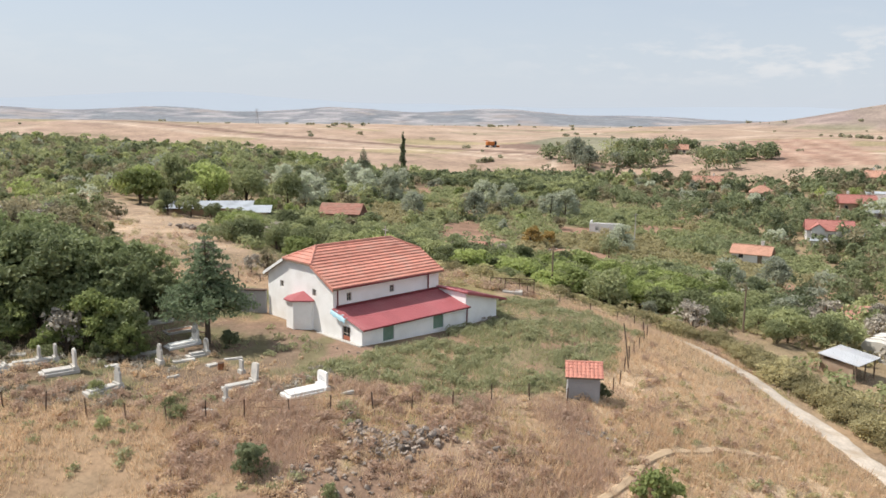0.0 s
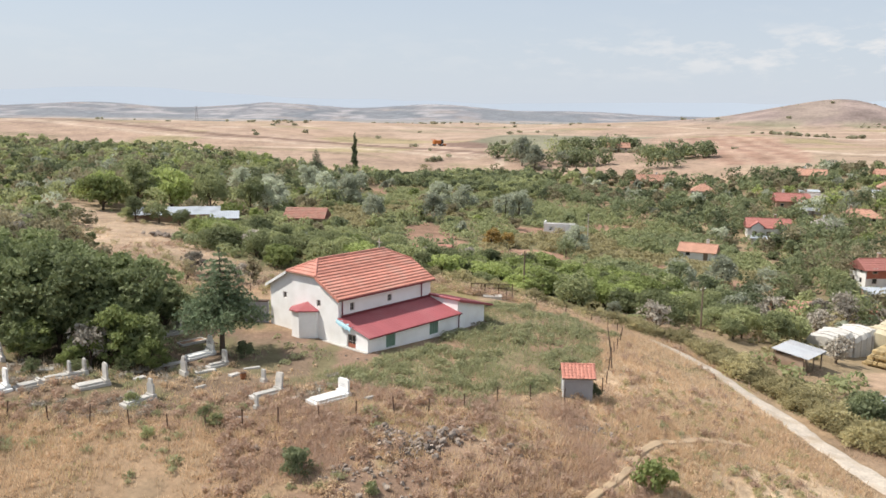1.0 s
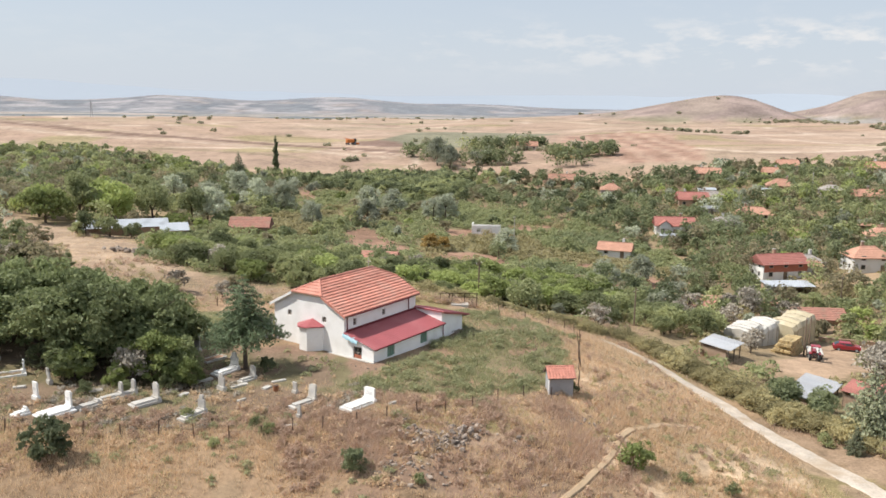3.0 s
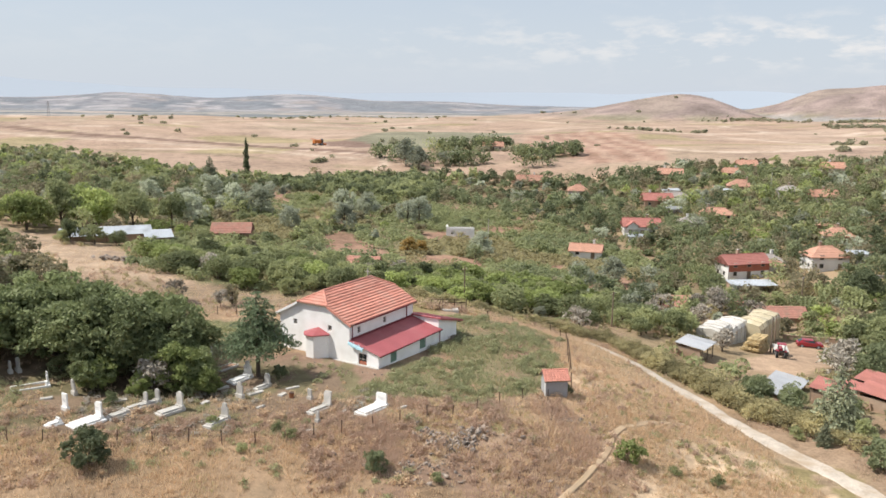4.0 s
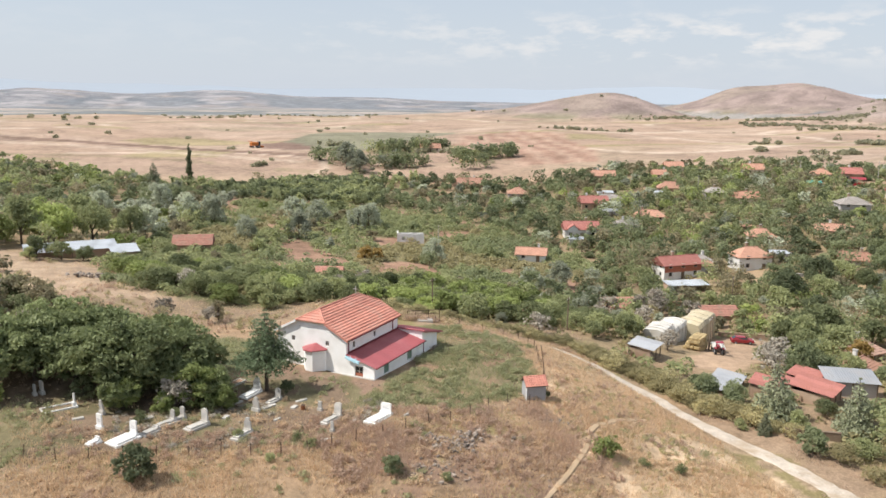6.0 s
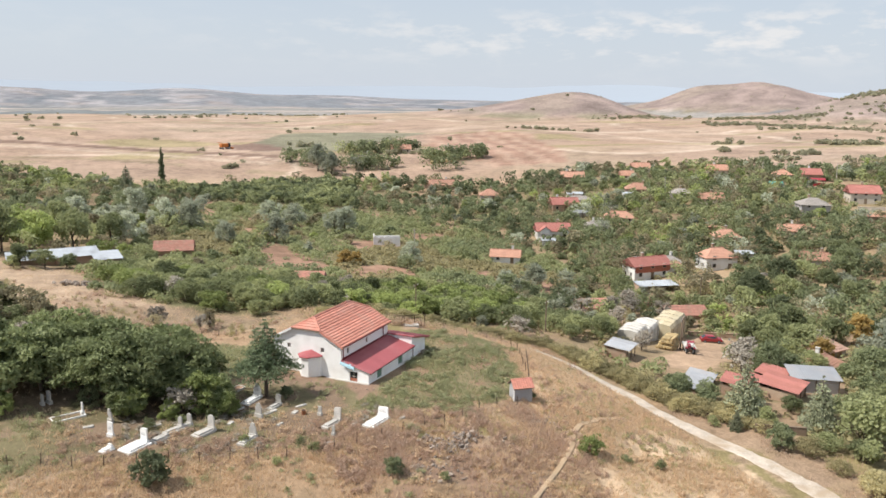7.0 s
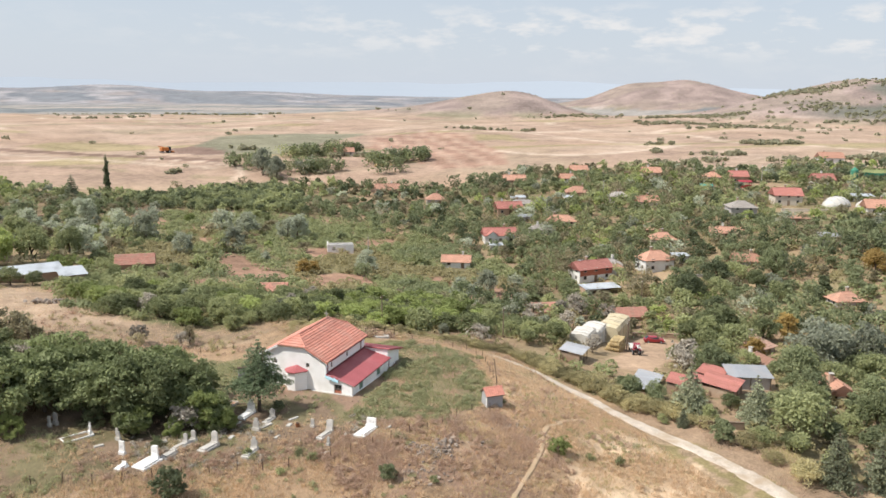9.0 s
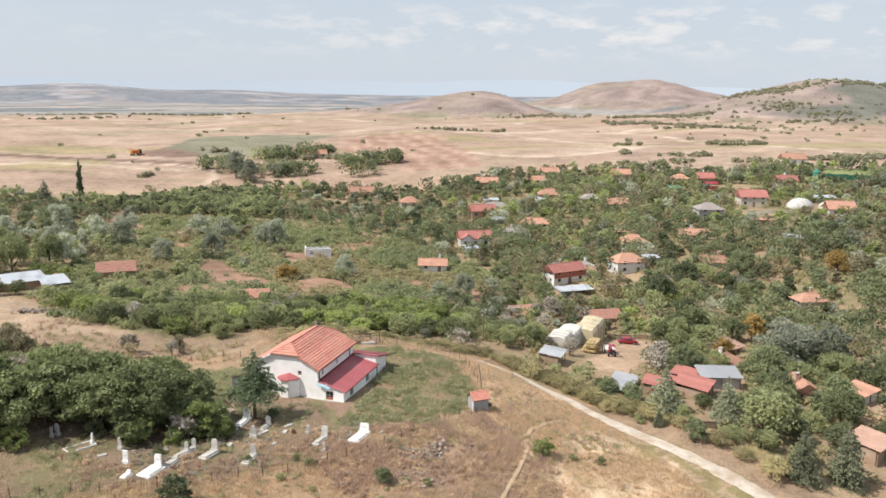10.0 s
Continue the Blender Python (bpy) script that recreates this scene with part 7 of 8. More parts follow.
for k, (x, y) in enumerate([(118, 384), (121, 383.5), (124, 384.5), (127, 385), (130, 384), (122.5, 386), (126, 387)]):
    b = thing("round_bale", x, y, gz(x, y), 25 * k, "round straw bale at the field edge", "hay bale", "round bales")
    bm = tube(bmesh.new(), [(-0.75, 0, 0.9), (-0.7, 0, 0.9), (0.7, 0, 0.9), (0.75, 0, 0.9)], [0.82, 0.9, 0.9, 0.82], 14)
    part("bale_roll", bm, M_HAY, b)


def wheel(parent, x, y, z, r, w, name="wheel"):
    t = part(name, tube(bmesh.new(), [(x, y - w / 2, z), (x, y - w / 2 + 0.03, z), (x, y + w / 2 - 0.03, z), (x, y + w / 2, z)], [r * 0.92, r, r, r * 0.92], 16), M_RUBBER, parent)
    part("rim", tube(bmesh.new(), [(x, y - w / 2 - 0.01, z), (x, y + w / 2 + 0.01, z)], [r * 0.58, r * 0.58], 12), M_ZINC, t)


def build_car(x, y, turn):
    c = thing("car", x, y, gz(x, y), turn, "red hatchback car parked in the farmyard", "car")
    side = [(-2.1, 0.35), (2.05, 0.35), (2.1, 0.62), (1.95, 0.82), (1.05, 0.95), (0.45, 1.38), (-1.15, 1.42), (-1.85, 0.98), (-2.1, 0.85)]
    bm = prism(bmesh.new(), side, "y", -0.82, 0.82)
    for v in bm.verts:
        if v.co.z > 1.2:
            v.co.y *= 0.78
    bmesh.ops.bevel(bm, geom=bm.edges[:], offset=0.05, segments=2, affect="EDGES")
    part("body", bm, M_CARRED, c, smooth=False)
    for s in (-1, 1):
        bm = bmesh.new()
        for a, b in ((-1.45, -0.45), (-0.38, 0.55)):
            vs = [bm.verts.new((px, s * (0.845 - 0.19 * (pz - 0.95) / 0.45), pz)) for px, pz in ((a, 0.98), (b + 0.25 * (b > 0), 0.98), (b, 1.32), (a + 0.2 * (a < -1), 1.32))]
            bm.faces.new(vs if s < 0 else vs[::-1])
        part("side_glass", bm, M_GLASS, c)
    for pts_ in ([(1.07, 0.97), (0.5, 1.36)], [(-1.86, 1.02), (-1.2, 1.38)]):
        bm = bmesh.new()
        (ax, az), (bx, bz) = pts_
        o = 0.03 if ax > 0 else -0.03
        vs = [bm.verts.new(p) for p in ((ax + o, -0.68, az + 0.02), (ax + o, 0.68, az + 0.02), (bx + o, 0.55, bz + 0.02), (bx + o, -0.55, bz + 0.02))]
        bm.faces.new(vs)
        part("windscreen", bm, M_GLASS, c)
    for wx in (-1.3, 1.3):
        for wy in (-0.76, 0.76):
            wheel(c, wx, wy, 0.31, 0.31, 0.2)
    for wy in (-0.6, 0.6):
        part("headlight", boxed(2.0, 2.09, wy - 0.17, wy + 0.17, 0.62, 0.76, 0.02), M_WHITE, c)
        part("tail_light", boxed(-2.13, -2.05, wy - 0.12, wy + 0.12, 0.72, 0.9, 0.02), M_MAROON, c)
    part("bumper", boxed(2.03, 2.16, -0.75, 0.75, 0.35, 0.5, 0.03), M_RUBBER, c)


build_car(72.3, 98.2, -28)


def build_tractor(x, y, turn):
    t = thing("tractor", x, y, gz(x, y), turn, "small red tractor parked beside straw bales", "tractor")
    part("bonnet", boxed(0.2, 1.9, -0.32, 0.32, 0.75, 1.3, 0.08), M_CARRED, t)
    part("chassis", boxed(-0.9, 1.7, -0.22, 0.22, 0.5, 0.8, 0.03), M_POST, t)
    part("seat", boxed(-0.75, -0.3, -0.25, 0.25, 1.0, 1.12, 0.03), M_RUBBER, t)
    for s in (-0.62, 0.62):
        part("mudguard", boxed(-1.25, -0.15, s - 0.18, s + 0.18, 1.22, 1.3, 0.03), M_CARRED, t)
    for sx in (-0.9, 0.1):
        for s in (-0.5, 0.5):
            part("cab_post", boxed(sx - 0.03, sx + 0.03, s - 0.03, s + 0.03, 1.25, 2.2), M_POST, t)
    part("cab_roof", boxed(-1.05, 0.25, -0.65, 0.65, 2.2, 2.28, 0.03), M_CARRED, t)
    part("exhaust", tube(bmesh.new(), [(1.2, 0.2, 1.3), (1.2, 0.2, 2.0)], [0.035, 0.035], 6), M_POST, t)
    for s in (-0.62, 0.62):
        wheel(t, -0.65, s, 0.62, 0.62, 0.34, "rear_wheel")
        wheel(t, 1.45, s, 0.36, 0.36, 0.2, "front_wheel")


build_tractor(58.9, 87.6, 60)
tr = thing("trailer", 61.2, 90.8, gz(61.2, 90.8), 60, "flat farm trailer covered with a white sheet", "trailer")
part("bed", boxed(-1.9, 1.9, -1.0, 1.0, 0.8, 1.0, 0.03), M_WOOD, tr)
part("sheet_cover", boxed(-1.95, 1.95, -1.05, 1.05, 1.003, 1.25, 0.08), M_TARP, tr)
for wx in (-1.0, 1.0):
    for wy in (-0.9, 0.9):
        wheel(tr, wx, wy, 0.38, 0.38, 0.2)

# courtyard walls and clutter in the village
for x, y, turn, L, H, mat, text in [(78, 103, -30, 12, 0.9, WALLS[2], "low mud-brick yard wall"), (118, 138, -25, 10, 1.2, WALLS[3], "grey yard wall"), (41, 47, -30, 6, 1.0, M_WOOD, "weathered wooden yard fence"),
                                    (60, 47, -30, 5, 0.9, WALLS[3], "grey block yard wall"), (196, 168, -30, 16, 1.2, WALLS[0], "pale yard wall")]:
    w = thing("yard_wall", x, y, gz(x, y), turn, text + " between village gardens", "wall")
    part("wall_body", boxed(-L / 2, L / 2, -0.14, 0.14, -1.2, H), mat, w)
    part("coping", boxed(-L / 2 - 0.04, L / 2 + 0.04, -0.19, 0.19, H + 0.003, H + 0.09), mat, w)
dm = thing("white_dome_tent", 214, 170, gz(214, 170), 0, "white domed plastic greenhouse in the village", "greenhouse")
bm = bmesh.new()
bmesh.ops.create_uvsphere(bm, u_segments=18, v_segments=10, radius=1, matrix=Matrix.Diagonal((5.5, 4.2, 3.6, 1)))
part("cover", bm, M_TARP, dm, smooth=True)
for k in range(5):
    a = -4 + 2 * k
    wdt = 4.25 * math.sqrt(max(0.05, 1 - (a / 5.55) ** 2))
    path = [(a, wdt * math.cos(q), 3.68 * wdt / 4.25 * math.sin(q)) for q in np.linspace(0, math.pi, 9)]
    part("hoop", tube(bmesh.new(), path, [0.06] * 9, 4), M_ZINC, dm)

# far end of the village: plastic houses, silo, net, stalls and a harvester in the stubble
d2 = copy_thing(dm, pose(221.5, 163.5, gz(221.5, 163.5) - 0.3, 0, 0, 20))
d2.scale = (0.8, 0.85, 0.75)
M_NET = material("green_net", (0.06, 0.22, 0.15), 0.8, vary=0.2, scale=0.6, fine=6, bump=0.2)
M_TEAL = material("teal_paint", (0.05, 0.30, 0.28), 0.6, vary=0.15, bump=0.1)
net = thing("shade_net", 292, 209, gz(292, 209), -50, "long green shade net hung between posts", "net")
for k in range(7):
    part("post", tube(bmesh.new(), [(-21 + 7 * k, 0, -1), (-21 + 7 * k, 0, 3.2)], [0.09, 0.09], 6), M_WOOD, net)
bm = bmesh.new()
lo, hi = [], []
for k in range(29):
    x = -21 + 1.5 * k
    sag = 0.25 * math.sin(math.pi * (k % 4.667) / 4.667)
    lo.append(bm.verts.new((x, 0.12 + 0.1 * math.sin(k), 0.5))), hi.append(bm.verts.new((x, 0.12, 3.1 - sag)))
for k in range(28):
    bm.faces.new((lo[k], lo[k + 1], hi[k + 1], hi[k]))
bmesh.ops.solidify(bm, geom=bm.faces[:], thickness=0.03)
part("netting", bm, M_NET, net)
silo = thing("silo", 258, 198, gz(258, 198), 0, "tall dark green metal silo on legs", "silo")
part("silo_tank", tube(bmesh.new(), [(0, 0, 1.6), (0, 0, 2.6), (0, 0, 7.2), (0, 0, 8.3)], [0.5, 1.5, 1.5, 0.3], 14), M_NET, silo)
for k in range(4):
    a = math.tau * (k + 0.5) / 4
    part("leg", tube(bmesh.new(), [(1.2 * math.cos(a), 1.2 * math.sin(a), -0.5), (1.2 * math.cos(a), 1.2 * math.sin(a), 2.4)], [0.08, 0.08], 5), M_ZINC, silo)
for name, x, y, L, W, H, mat, text in (("market_stall", 202, 223, 5.0, 2.6, 2.4, M_TEAL, "teal-sided stall with a flat roof at the roadside"), ("market_stall", 222, 222, 5.5, 3.0, 2.2, M_CARRED, "open stall under a red awning before a house")):
    st_ = thing(name, x, y, gz(x, y), -30, text, "stall")
    part("roof", prism(bmesh.new(), [(-W / 2 - 0.3, H), (0, H + 0.7), (W / 2 + 0.3, H), (W / 2 + 0.3, H + 0.08), (0, H + 0.8), (-W / 2 - 0.3, H + 0.08)], "x", -L / 2, L / 2), mat, st_)
    part("counter", boxed(-L / 2 + 0.1, L / 2 - 0.1, -W / 2, -W / 2 + 0.3, -0.4, 1.1, 0.03), mat, st_)
    for sx in (-1, 1):
        for sy in (-1, 1):
            part("post", boxed(sx * (L / 2 - 0.1) - 0.06, sx * (L / 2 - 0.1) + 0.06, sy * W / 2 - 0.06, sy * W / 2 + 0.06, -0.4, H + 0.02), M_WOOD, st_)
M_ORANGE = material("orange_machine_paint", (0.48, 0.16, 0.04), 0.5, vary=0.15, bump=0.1)
hv = thing("harvester", 20, 484, gz(20, 484), 20, "orange harvester standing in the stubble field", "harvester")
part("body", boxed(-2.6, 2.2, -1.4, 1.4, 1.2, 3.4, 0.25), M_ORANGE, hv)
part("cab", boxed(2.2, 3.6, -1.1, 1.1, 1.6, 3.7, 0.15), M_GLASS, hv)
part("header", boxed(3.7, 4.9, -2.6, 2.6, 0.3, 1.2, 0.15), M_ORANGE, hv)
part("unloading_pipe", tube(bmesh.new(), [(0, 1.3, 3.4), (-1.5, 1.5, 3.9), (-3.6, 1.6, 4.0)], [0.18, 0.18, 0.15], 8), M_ORANGE, hv)
for wx, r in ((2.2, 0.85), (-1.9, 0.6)):
    for wy in (-1.5, 1.5):
        wheel(hv, wx, wy, r, r, 0.5)

# ---- grass and weeds ----
def tufts(rng, x, y, high, wide, blades, spread):
    """Clumps of thin blades that splay from the ground: one triangle a blade."""
    n = len(x)
    z = ground(x, y)
    a = rng.random_sample((n, blades)) * math.tau
    r = spread * np.sqrt(rng.random_sample((n, blades)))
    bx, by = x[:, None] + r * np.cos(a), y[:, None] + r * np.sin(a)
    h = high[:, None] * (0.5 + 0.7 * rng.random_sample((n, blades)))
    out = h * (0.25 + 0.55 * rng.random_sample((n, blades)))
    tx, ty = bx + out * np.cos(a + rng.normal(size=(n, blades)) * 0.7), by + out * np.sin(a + rng.normal(size=(n, blades)) * 0.7)
    q = a + math.pi / 2 + rng.normal(size=(n, blades))
    w = wide * (0.6 + 0.8 * rng.random_sample((n, blades)))
    zz = np.repeat(z[:, None], blades, 1)
    v = np.stack([np.stack([bx - w * np.cos(q), by - w * np.sin(q), zz - 0.05], -1), np.stack([bx + w * np.cos(q), by + w * np.sin(q), zz - 0.05], -1), np.stack([tx, ty, zz + h], -1)], 2)
    return v.reshape(-1, 3)


def sow(name, label, mat, rng, n, area, weight, high, wide, blades, spread, seedk):
    """Scatters clumps in a rectangle where weight(x, y) lets them grow."""
    x, y = rng.uniform(area[0], area[1], n), rng.uniform(area[2], area[3], n)
    keep = rng.random_sample(n) < weight(x, y)
    x, y = x[keep], y[keep]
    h = high[0] + (high[1] - high[0]) * rng.random_sample(len(x)) * (0.4 + 0.9 * vnoise(x, y, 4, seedk))
    v = tufts(rng, x, y, h, wide, blades, spread)
    return tagged(mesh_object(name, v, np.arange(len(v)).reshape(-1, 3), mat), label, "grass", kind="stuff")


def off_track(x, y):
    """Where grass may grow: off the track, the footpath, the graves and the church."""
    d = np.abs(x - road_x(y)) > 1.3 + 0.4 * vnoise(x, y, 1.5, 74)
    for ax, ay in pts[::4]:
        d &= (x - ax) ** 2 + (y - ay) ** 2 > 0.42
    for gx, gy, reach in GRAVE_SPOTS:
        d &= (x - gx) ** 2 + (y - gy) ** 2 > reach * reach
    cx, cy = (x + 9.92) * 0.695 + (y - 64.71) * 0.719, -(x + 9.92) * 0.719 + (y - 64.71) * 0.695
    return d & ~((cx > -2.2) & (cx < 17) & (cy > -4.3) & (cy < 10))


rg = np.random.RandomState(77)
slope_w = lambda x, y: off_track(x, y) * ~inside(YARD, x, y) * ~inside(GRAVES_DIRT, x, y) * np.where((y > 49) & (x < 9), 0.22, 1.0) * np.clip(0.15 + 1.6 * (vnoise(x, y, 5, 50) - 0.25), 0.1, 1)
sow("dry_grass", "tall dry straw-coloured grass on the slope", L_STRAW, rg, 62000, (-62, 29, 22, 62), slope_w, (0.18, 0.7), 0.028, 6, 0.2, 51)
sow("dry_grass", "dry straw-coloured grass on the bank above the track", L_STRAW, rg, 22000, (9, 30, 48, 100), lambda x, y: off_track(x, y) * ~inside(YARD, x, y) * np.clip(vnoise(x, y, 4, 52) * 1.3, 0.1, 1), (0.2, 0.6), 0.025, 5, 0.22, 53)
sow("dead_weeds", "reddish-brown dead weeds and stalks by the fence", L_RUST, rg, 26000, (-20, 12, 37, 55), lambda x, y: off_track(x, y) * np.clip(2.2 * (vnoise(x, y, 3.5, 54) - 0.38), 0, 1) * ease(39, 43, y) * ease(54, 51, y) * ease(-20, -12, x) * ~inside(YARD, x, y), (0.25, 0.75), 0.02, 6, 0.25, 55)
sow("dead_weeds", "brown dead weeds along the track bank", L_RUST, rg, 14000, (10, 45, 30, 104), lambda x, y: off_track(x, y) * np.clip(2.2 * (vnoise(x, y, 3.5, 56) - 0.5), 0, 1), (0.25, 0.8), 0.025, 6, 0.25, 57)
sow("yard_weeds", "grey-green weeds overgrowing the churchyard", L_WEED, rg, 18000, (-16, 20, 50, 92), lambda x, y: off_track(x, y) * inside(YARD, x + 2 * (vnoise(x, y, 3, 58) - 0.5), y + 2 * (vnoise(x, y, 3, 59) - 0.5)) * np.clip(1.7 * (vnoise(x, y, 2.4, 60) - 0.12), 0.12, 1), (0.15, 0.55), 0.035, 7, 0.26, 61)
sow("yard_weeds", "green weeds tufted over the graveyard", L_WEED, rg, 16000, (-58, -8, 46, 90), lambda x, y: off_track(x, y) * np.maximum(inside(GREEN_STRIP, x, y) * 0.9, np.clip(2.6 * (vnoise(x, y, 3.2, 62) - 0.55), 0, 0.9)), (0.12, 0.4), 0.035, 6, 0.22, 63)
sow("dry_grass", "dry grass between the graves and in the clearing", L_STRAW, rg, 26000, (-75, -6, 46, 150), lambda x, y: off_track(x, y) * np.where(y < 64, 0.18, 0.55) * np.clip(1.6 * (vnoise(x, y, 4, 64) - 0.2), 0, 1) * ~inside(GRAVES_DIRT, x, y), (0.12, 0.4), 0.03, 5, 0.25, 65)
sow("slope_weeds", "low olive-green weeds on the dry slope", L_SHRUB, rg, 16000, (-40, 28, 24, 52), lambda x, y: off_track(x, y) * np.clip(2.6 * (vnoise(x, y, 3.4, 70) - 0.52), 0, 0.9), (0.1, 0.35), 0.035, 6, 0.2, 71)
sow("dry_grass", "dead stalks standing among the churchyard weeds", L_STRAW, rg, 9000, (-14, 18, 50, 90), lambda x, y: off_track(x, y) * inside(YARD, x, y) * np.clip(2.4 * (vnoise(x, y, 3.6, 75) - 0.42), 0, 0.9), (0.15, 0.5), 0.022, 5, 0.22, 76)
# bushy weeds in the churchyard and among the graves
rwd = np.random.RandomState(81)
for n, area, where, text in ((3800, (-14, 18, 50, 90), lambda x, y: inside(YARD, x + 3 * (vnoise(x, y, 2, 58) - 0.5), y + 4 * (vnoise(x, y, 2, 59) - 0.5)) & (vnoise(x, y, 3.0, 60) > 0.40), "bushy green weeds overgrowing the churchyard"),
                             (1500, (-58, -6, 46, 88), lambda x, y: (vnoise(x, y, 4.0, 62) > 0.60) & ~inside(YARD, x, y), "bushy green weeds among the graves")):
    x, y = rwd.uniform(area[0], area[1], n), rwd.uniform(area[2], area[3], n)
    ok = where(x, y) & off_track(x, y)
    x, y = x[ok], y[ok]
    s = 0.16 + 0.34 * rwd.random_sample(len(x)) ** 1.5
    v, f = leaf_quads(rwd, np.stack([x, y, ground(x, y) + 0.45 * s, s * 1.2, s * 1.2, s * 0.8], 1), len(x) * 42, 0.085, 0.5, 0.6)
    tagged(mesh_object("yard_weeds", v, f, L_WEED), text, "weeds", kind="stuff")
# dead brush round the stones and along the fence
rbz = np.random.RandomState(79)
n = 950
x, y = rbz.uniform(-16, 12, n), rbz.uniform(39, 53, n)
ok = (rbz.random_sample(n) < np.clip(2.4 * (vnoise(x, y, 3.2, 68) - 0.35), 0, 1)) & off_track(x, y) & ~inside(YARD, x, y)
x, y = x[ok], y[ok]
s = 0.18 + 0.34 * rbz.random_sample(len(x))
lumps = np.stack([x, y, ground(x, y) + 0.4 * s, s, s, s * 0.9], 1)
v, f = leaf_quads(rbz, lumps, len(x) * 60, 0.075, 0.4, 0.8)
tagged(mesh_object("dead_brush", v, f, L_RUST), "brittle brown dead brush among the stones", "brush", kind="stuff")
x, y = rbz.uniform(9, 29, 700), rbz.uniform(44, 98, 700)
ok = off_track(x, y) & ~inside(YARD, x, y) & (vnoise(x, y, 4, 69) > 0.5)
x, y = x[ok], y[ok]
s = 0.15 + 0.3 * rbz.random_sample(len(x))
v, f = leaf_quads(rbz, np.stack([x, y, ground(x, y) + 0.4 * s, s, s, s], 1), len(x) * 45, 0.07, 0.4, 0.8)
tagged(mesh_object("dead_brush", v, f, L_RUST), "brittle brown stalks on the bank above the track", "brush", kind="stuff")
x, y = rbz.uniform(-34, -8, 420), rbz.uniform(47.5, 58, 420)
ok = off_track(x, y) & (vnoise(x, y, 2.6, 77) > 0.52)
x, y = x[ok], y[ok]
s = 0.15 + 0.3 * rbz.random_sample(len(x))
v, f = leaf_quads(rbz, np.stack([x, y, ground(x, y) + 0.3 * s, s * 1.3, s * 1.3, s * 0.7], 1), len(x) * 50, 0.07, 0.4, 0.8)
tagged(mesh_object("dead_brush", v, f, L_TWIG), "greyish dead brush and litter between the graves", "brush", kind="stuff")
x, y = rbz.uniform(9, 28, 260), rbz.uniform(40, 62, 260)
ok = off_track(x, y) & ~inside(YARD, x, y)
x, y = x[ok], y[ok]
s = 0.12 + 0.22 * rbz.random_sample(len(x))
v, f = leaf_quads(rbz, np.stack([x, y, ground(x, y) + 0.4 * s, s * 1.2, s * 1.2, s], 1), len(x) * 45, 0.07, 0.4, 0.8)
tagged(mesh_object("slope_weeds", v, f, L_SHRUB), "small olive weeds dotted over the dry slope", "weeds", kind="stuff")
for mat, n, area, cut, tall, text in ((L_RUST, 2300, (-50, 10, 26, 54), 0.50, 0.8, "clumped reddish-brown dead weeds on the slope"), (L_STRAW, 1900, (-50, 29, 24, 58), 0.48, 0.9, "clumped pale dry grass on the slope"), (L_WEED, 700, (-50, 28, 24, 52), 0.60, 0.7, "low green weeds dotted over the dry slope")):
    x, y = rbz.uniform(area[0], area[1], n), rbz.uniform(area[2], area[3], n)
    ok = off_track(x, y) & ~inside(YARD, x, y) & (vnoise(x, y, 5, 80 + n % 7) > cut)
    x, y = x[ok], y[ok]
    s = 0.14 + 0.36 * rbz.random_sample(len(x)) ** 1.6
    v, f = leaf_quads(rbz, np.stack([x, y, ground(x, y) + 0.35 * s, s * 1.25, s * 1.25, s * tall], 1), len(x) * 46, 0.075, 0.4, 0.8)
    tagged(mesh_object("slope_weeds", v, f, mat), text, "weeds", kind="stuff")
x, y = rbz.uniform(-60, -8, 1500), rbz.uniform(86, 150, 1500)
near_edge = vnoise(x, y, 6, 91) > np.where(y < 101, 0.42, 0.68)
ok = near_edge & inside(CLEARING, x, y) | (inside(GREEN_STRIP, x, y) & (vnoise(x, y, 3, 92) > 0.7)) | ((y > 86) & (y < 92) & (x > -42) & (x < -10) & (vnoise(x, y, 3, 93) > 0.5))
x, y = x[ok], y[ok]
s = 0.2 + 0.45 * rbz.random_sample(len(x)) ** 1.5
for mat, sel, text in ((L_RUST, slice(0, None, 2), "brown dead brush at the edge of the clearing"), (L_SHRUB, slice(1, None, 2), "olive dry weeds at the edge of the clearing")):
    v, f = leaf_quads(rbz, np.stack([x, y, ground(x, y) + 0.4 * s, s * 1.3, s * 1.3, s], 1)[sel], len(x[sel]) * 50, 0.09, 0.4, 0.8)
    tagged(mesh_object("dead_brush", v, f, mat), text, "brush", kind="stuff")
x, y = rbz.uniform(-8, 27, 1300), rbz.uniform(84, 101, 1300)
ok = off_track(x, y) & ~inside(YARD, x, y) & (y > 86.5 + 0.25 * np.clip(x - 16, 0, 9))
x, y = x[ok], y[ok]
s = 0.3 + 0.6 * rbz.random_sample(len(x)) ** 1.4
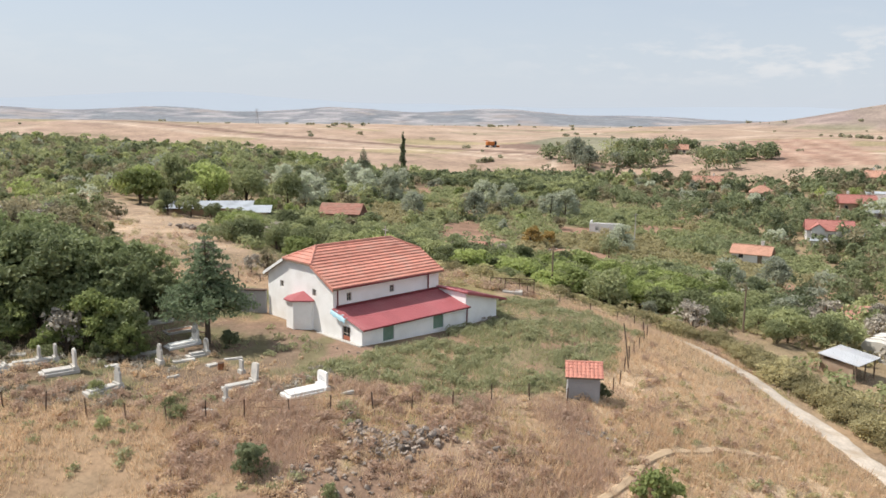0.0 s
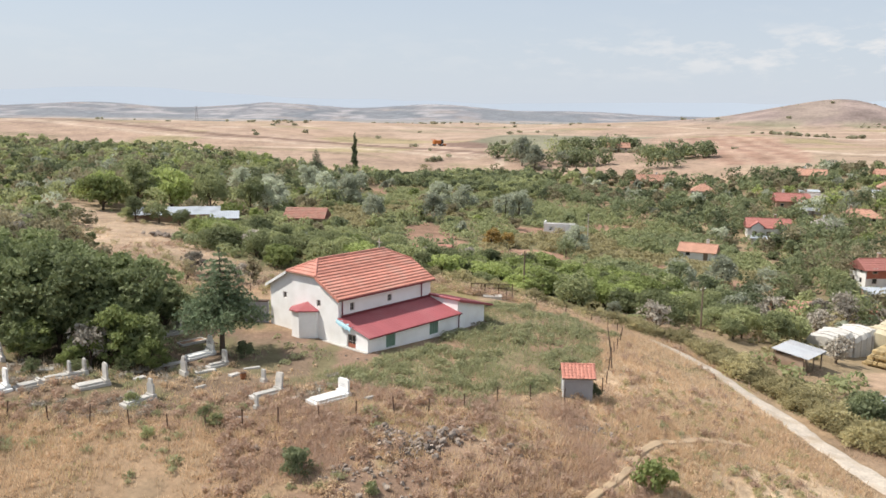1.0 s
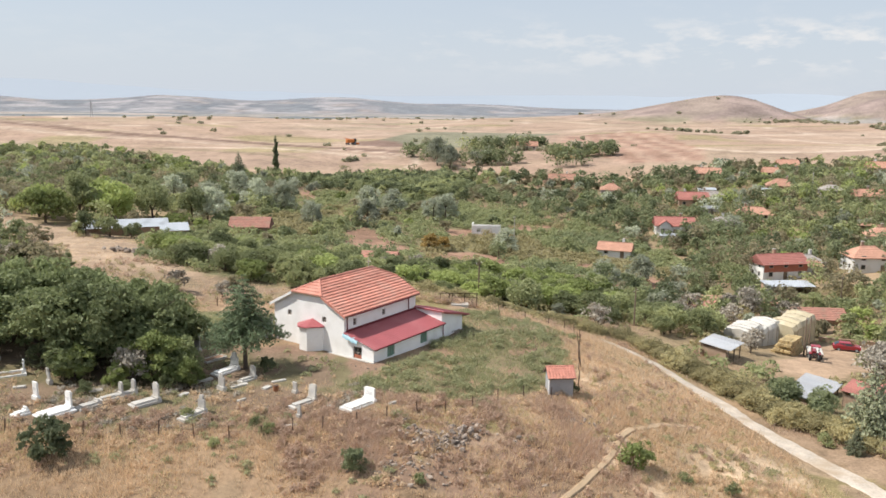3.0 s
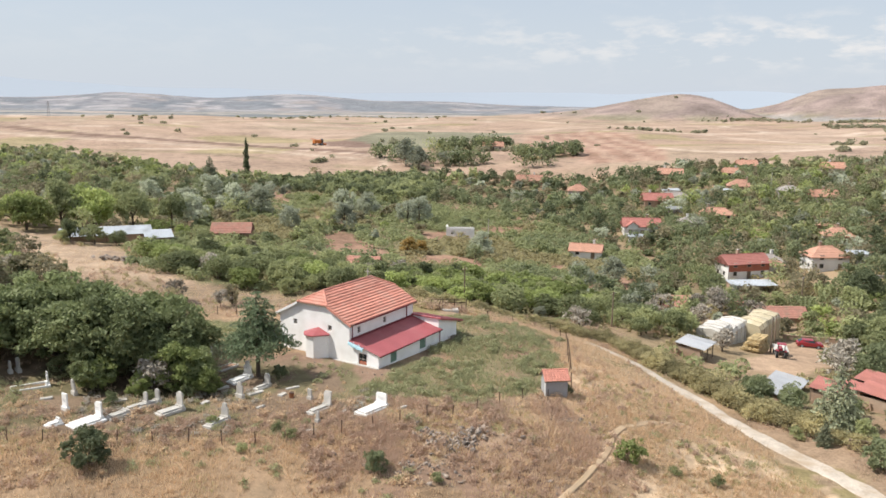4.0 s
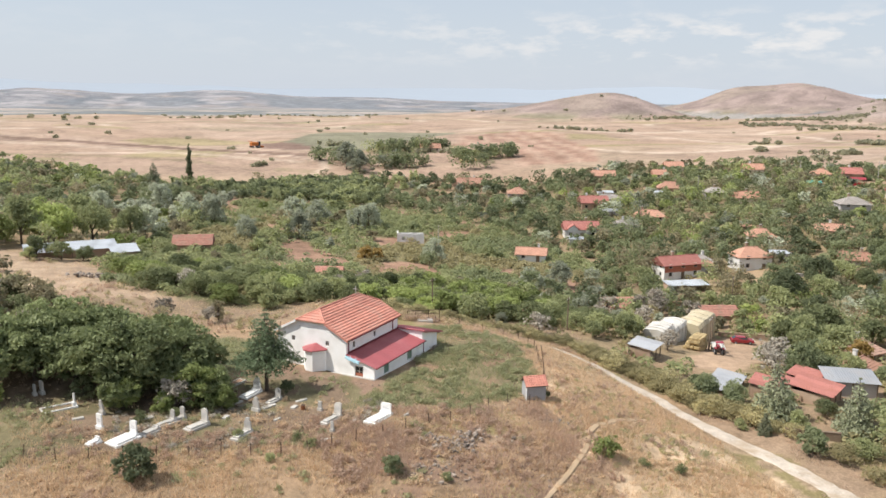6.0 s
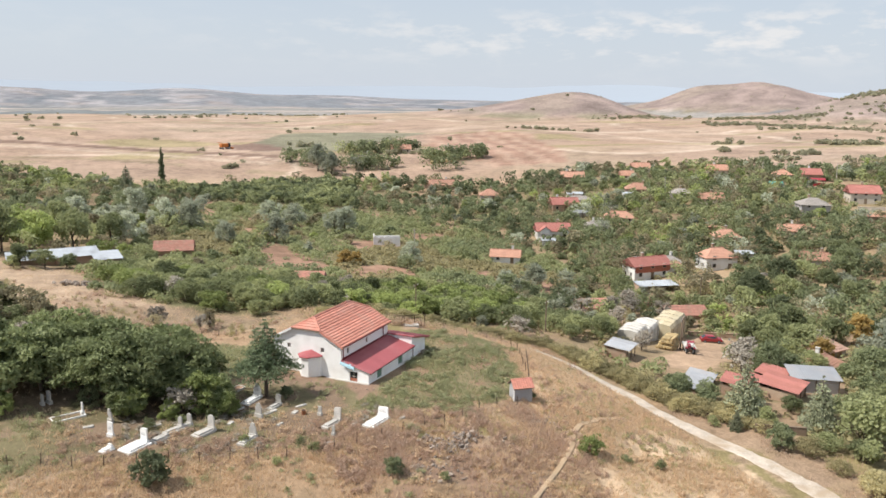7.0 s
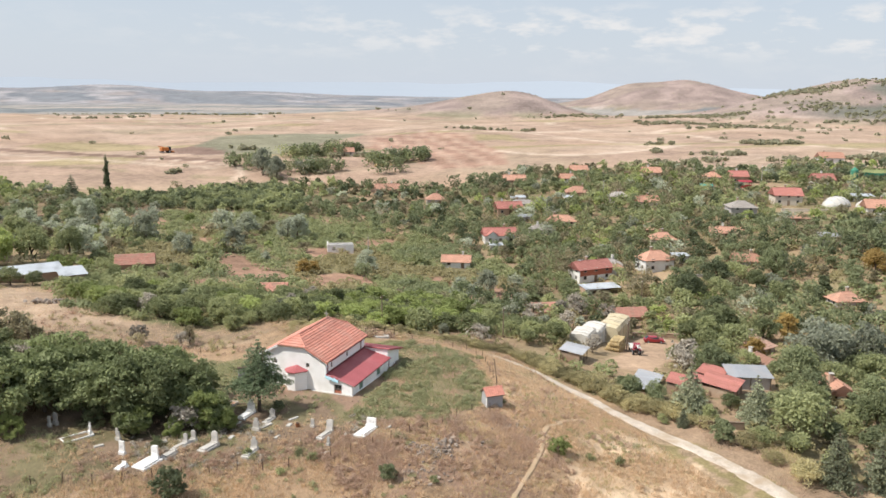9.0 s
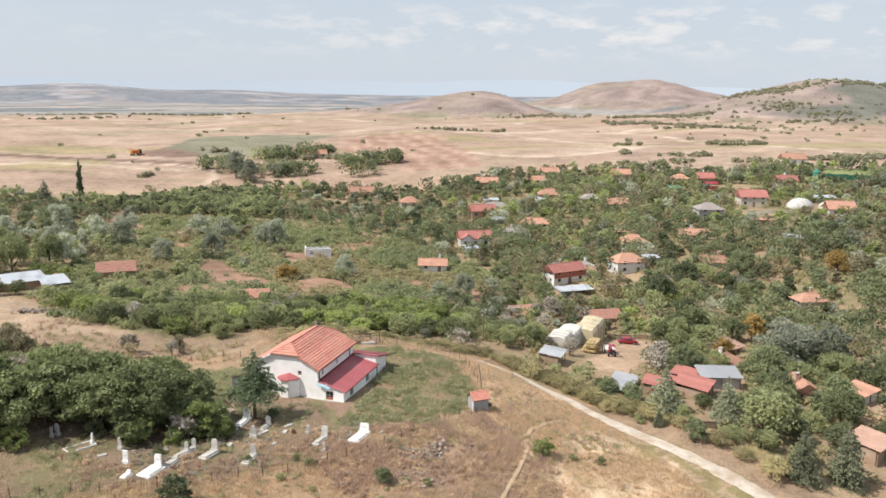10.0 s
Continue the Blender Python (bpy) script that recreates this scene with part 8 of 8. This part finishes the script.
for mat, sel, text in ((L_RUST, slice(0, None, 3), "rusty brown brush along the yard's end"), (L_SHRUB, slice(1, None, 3), "olive-yellow brush along the yard's end"), (L_STRAW, slice(2, None, 3), "straw-coloured brush along the yard's end")):
    v, f = leaf_quads(rbz, np.stack([x, y, ground(x, y) + 0.4 * s, s * 1.3, s * 1.3, s], 1)[sel], len(x[sel]) * 60, 0.09, 0.4, 0.8)
    tagged(mesh_object("dead_brush", v, f, mat), text, "brush", kind="stuff")
# scrub under the valley trees
ru2 = np.random.RandomState(78)
x, y = ru2.uniform(-200, 330, 14000), ru2.uniform(15, 360, 14000)
ok = inside(WOODS, x, y) & ~inside(CLEARING, x, y) & ~inside(FARMYARD, x, y) & (vnoise(x, y, 14, 66) < 0.62)
for a, b, d in BLOCKED:
    ok &= (x - a) ** 2 + (y - b) ** 2 > (d * 0.8) ** 2
x, y = x[ok][:3200], y[ok][:3200]
ox, oy = ru2.uniform(-45, 82, 6500), ru2.uniform(128, 290, 6500)
ok = inside(OPEN_SCRUB, ox, oy) & (vnoise(ox, oy, 13, 24) < 0.70)
for a, b, d in BLOCKED:
    ok &= (ox - a) ** 2 + (oy - b) ** 2 > (d * 0.8) ** 2
vx, vy = ru2.uniform(36, 210, 5200), ru2.uniform(26, 260, 5200)
ok3 = inside(WOODS, vx, vy) & ~inside(FARMYARD, vx, vy)
for a, b, d in BLOCKED:
    ok3 &= (vx - a) ** 2 + (vy - b) ** 2 > (d * 0.55) ** 2
tx, ty = ru2.uniform(-40, 50, 1900), ru2.uniform(104, 138, 1900)
ok2 = inside(THICKET, tx, ty) & (vnoise(tx, ty, 8, 73) < 0.72)
x, y = np.r_[x, ox[ok], tx[ok2], vx[ok3]], np.r_[y, oy[ok], ty[ok2], vy[ok3]]
z = ground(x, y)
tone = vnoise(x, y, 20, 67)
for mat, sel, text in ((L_BROAD, (tone > 0.45) & (tone < 0.76), "green scrub under the valley trees"), (L_SHRUB, tone <= 0.45, "olive-brown dry scrub under the valley trees"), (L_DARK, tone >= 0.76, "dark scrub under the valley trees")):
    s = 0.45 + 1.25 * ru2.random_sample(sel.sum()) ** 1.4
    lumps = np.stack([x[sel], y[sel], z[sel] + 0.35 * s, s, s, 0.75 * s], 1)
    v, f = leaf_quads(ru2, lumps, int(sel.sum()) * 25, 0.31, 0.5, 0.35, 0.3)
    tagged(mesh_object("scrub", v, f, mat), text, "scrub", kind="stuff")
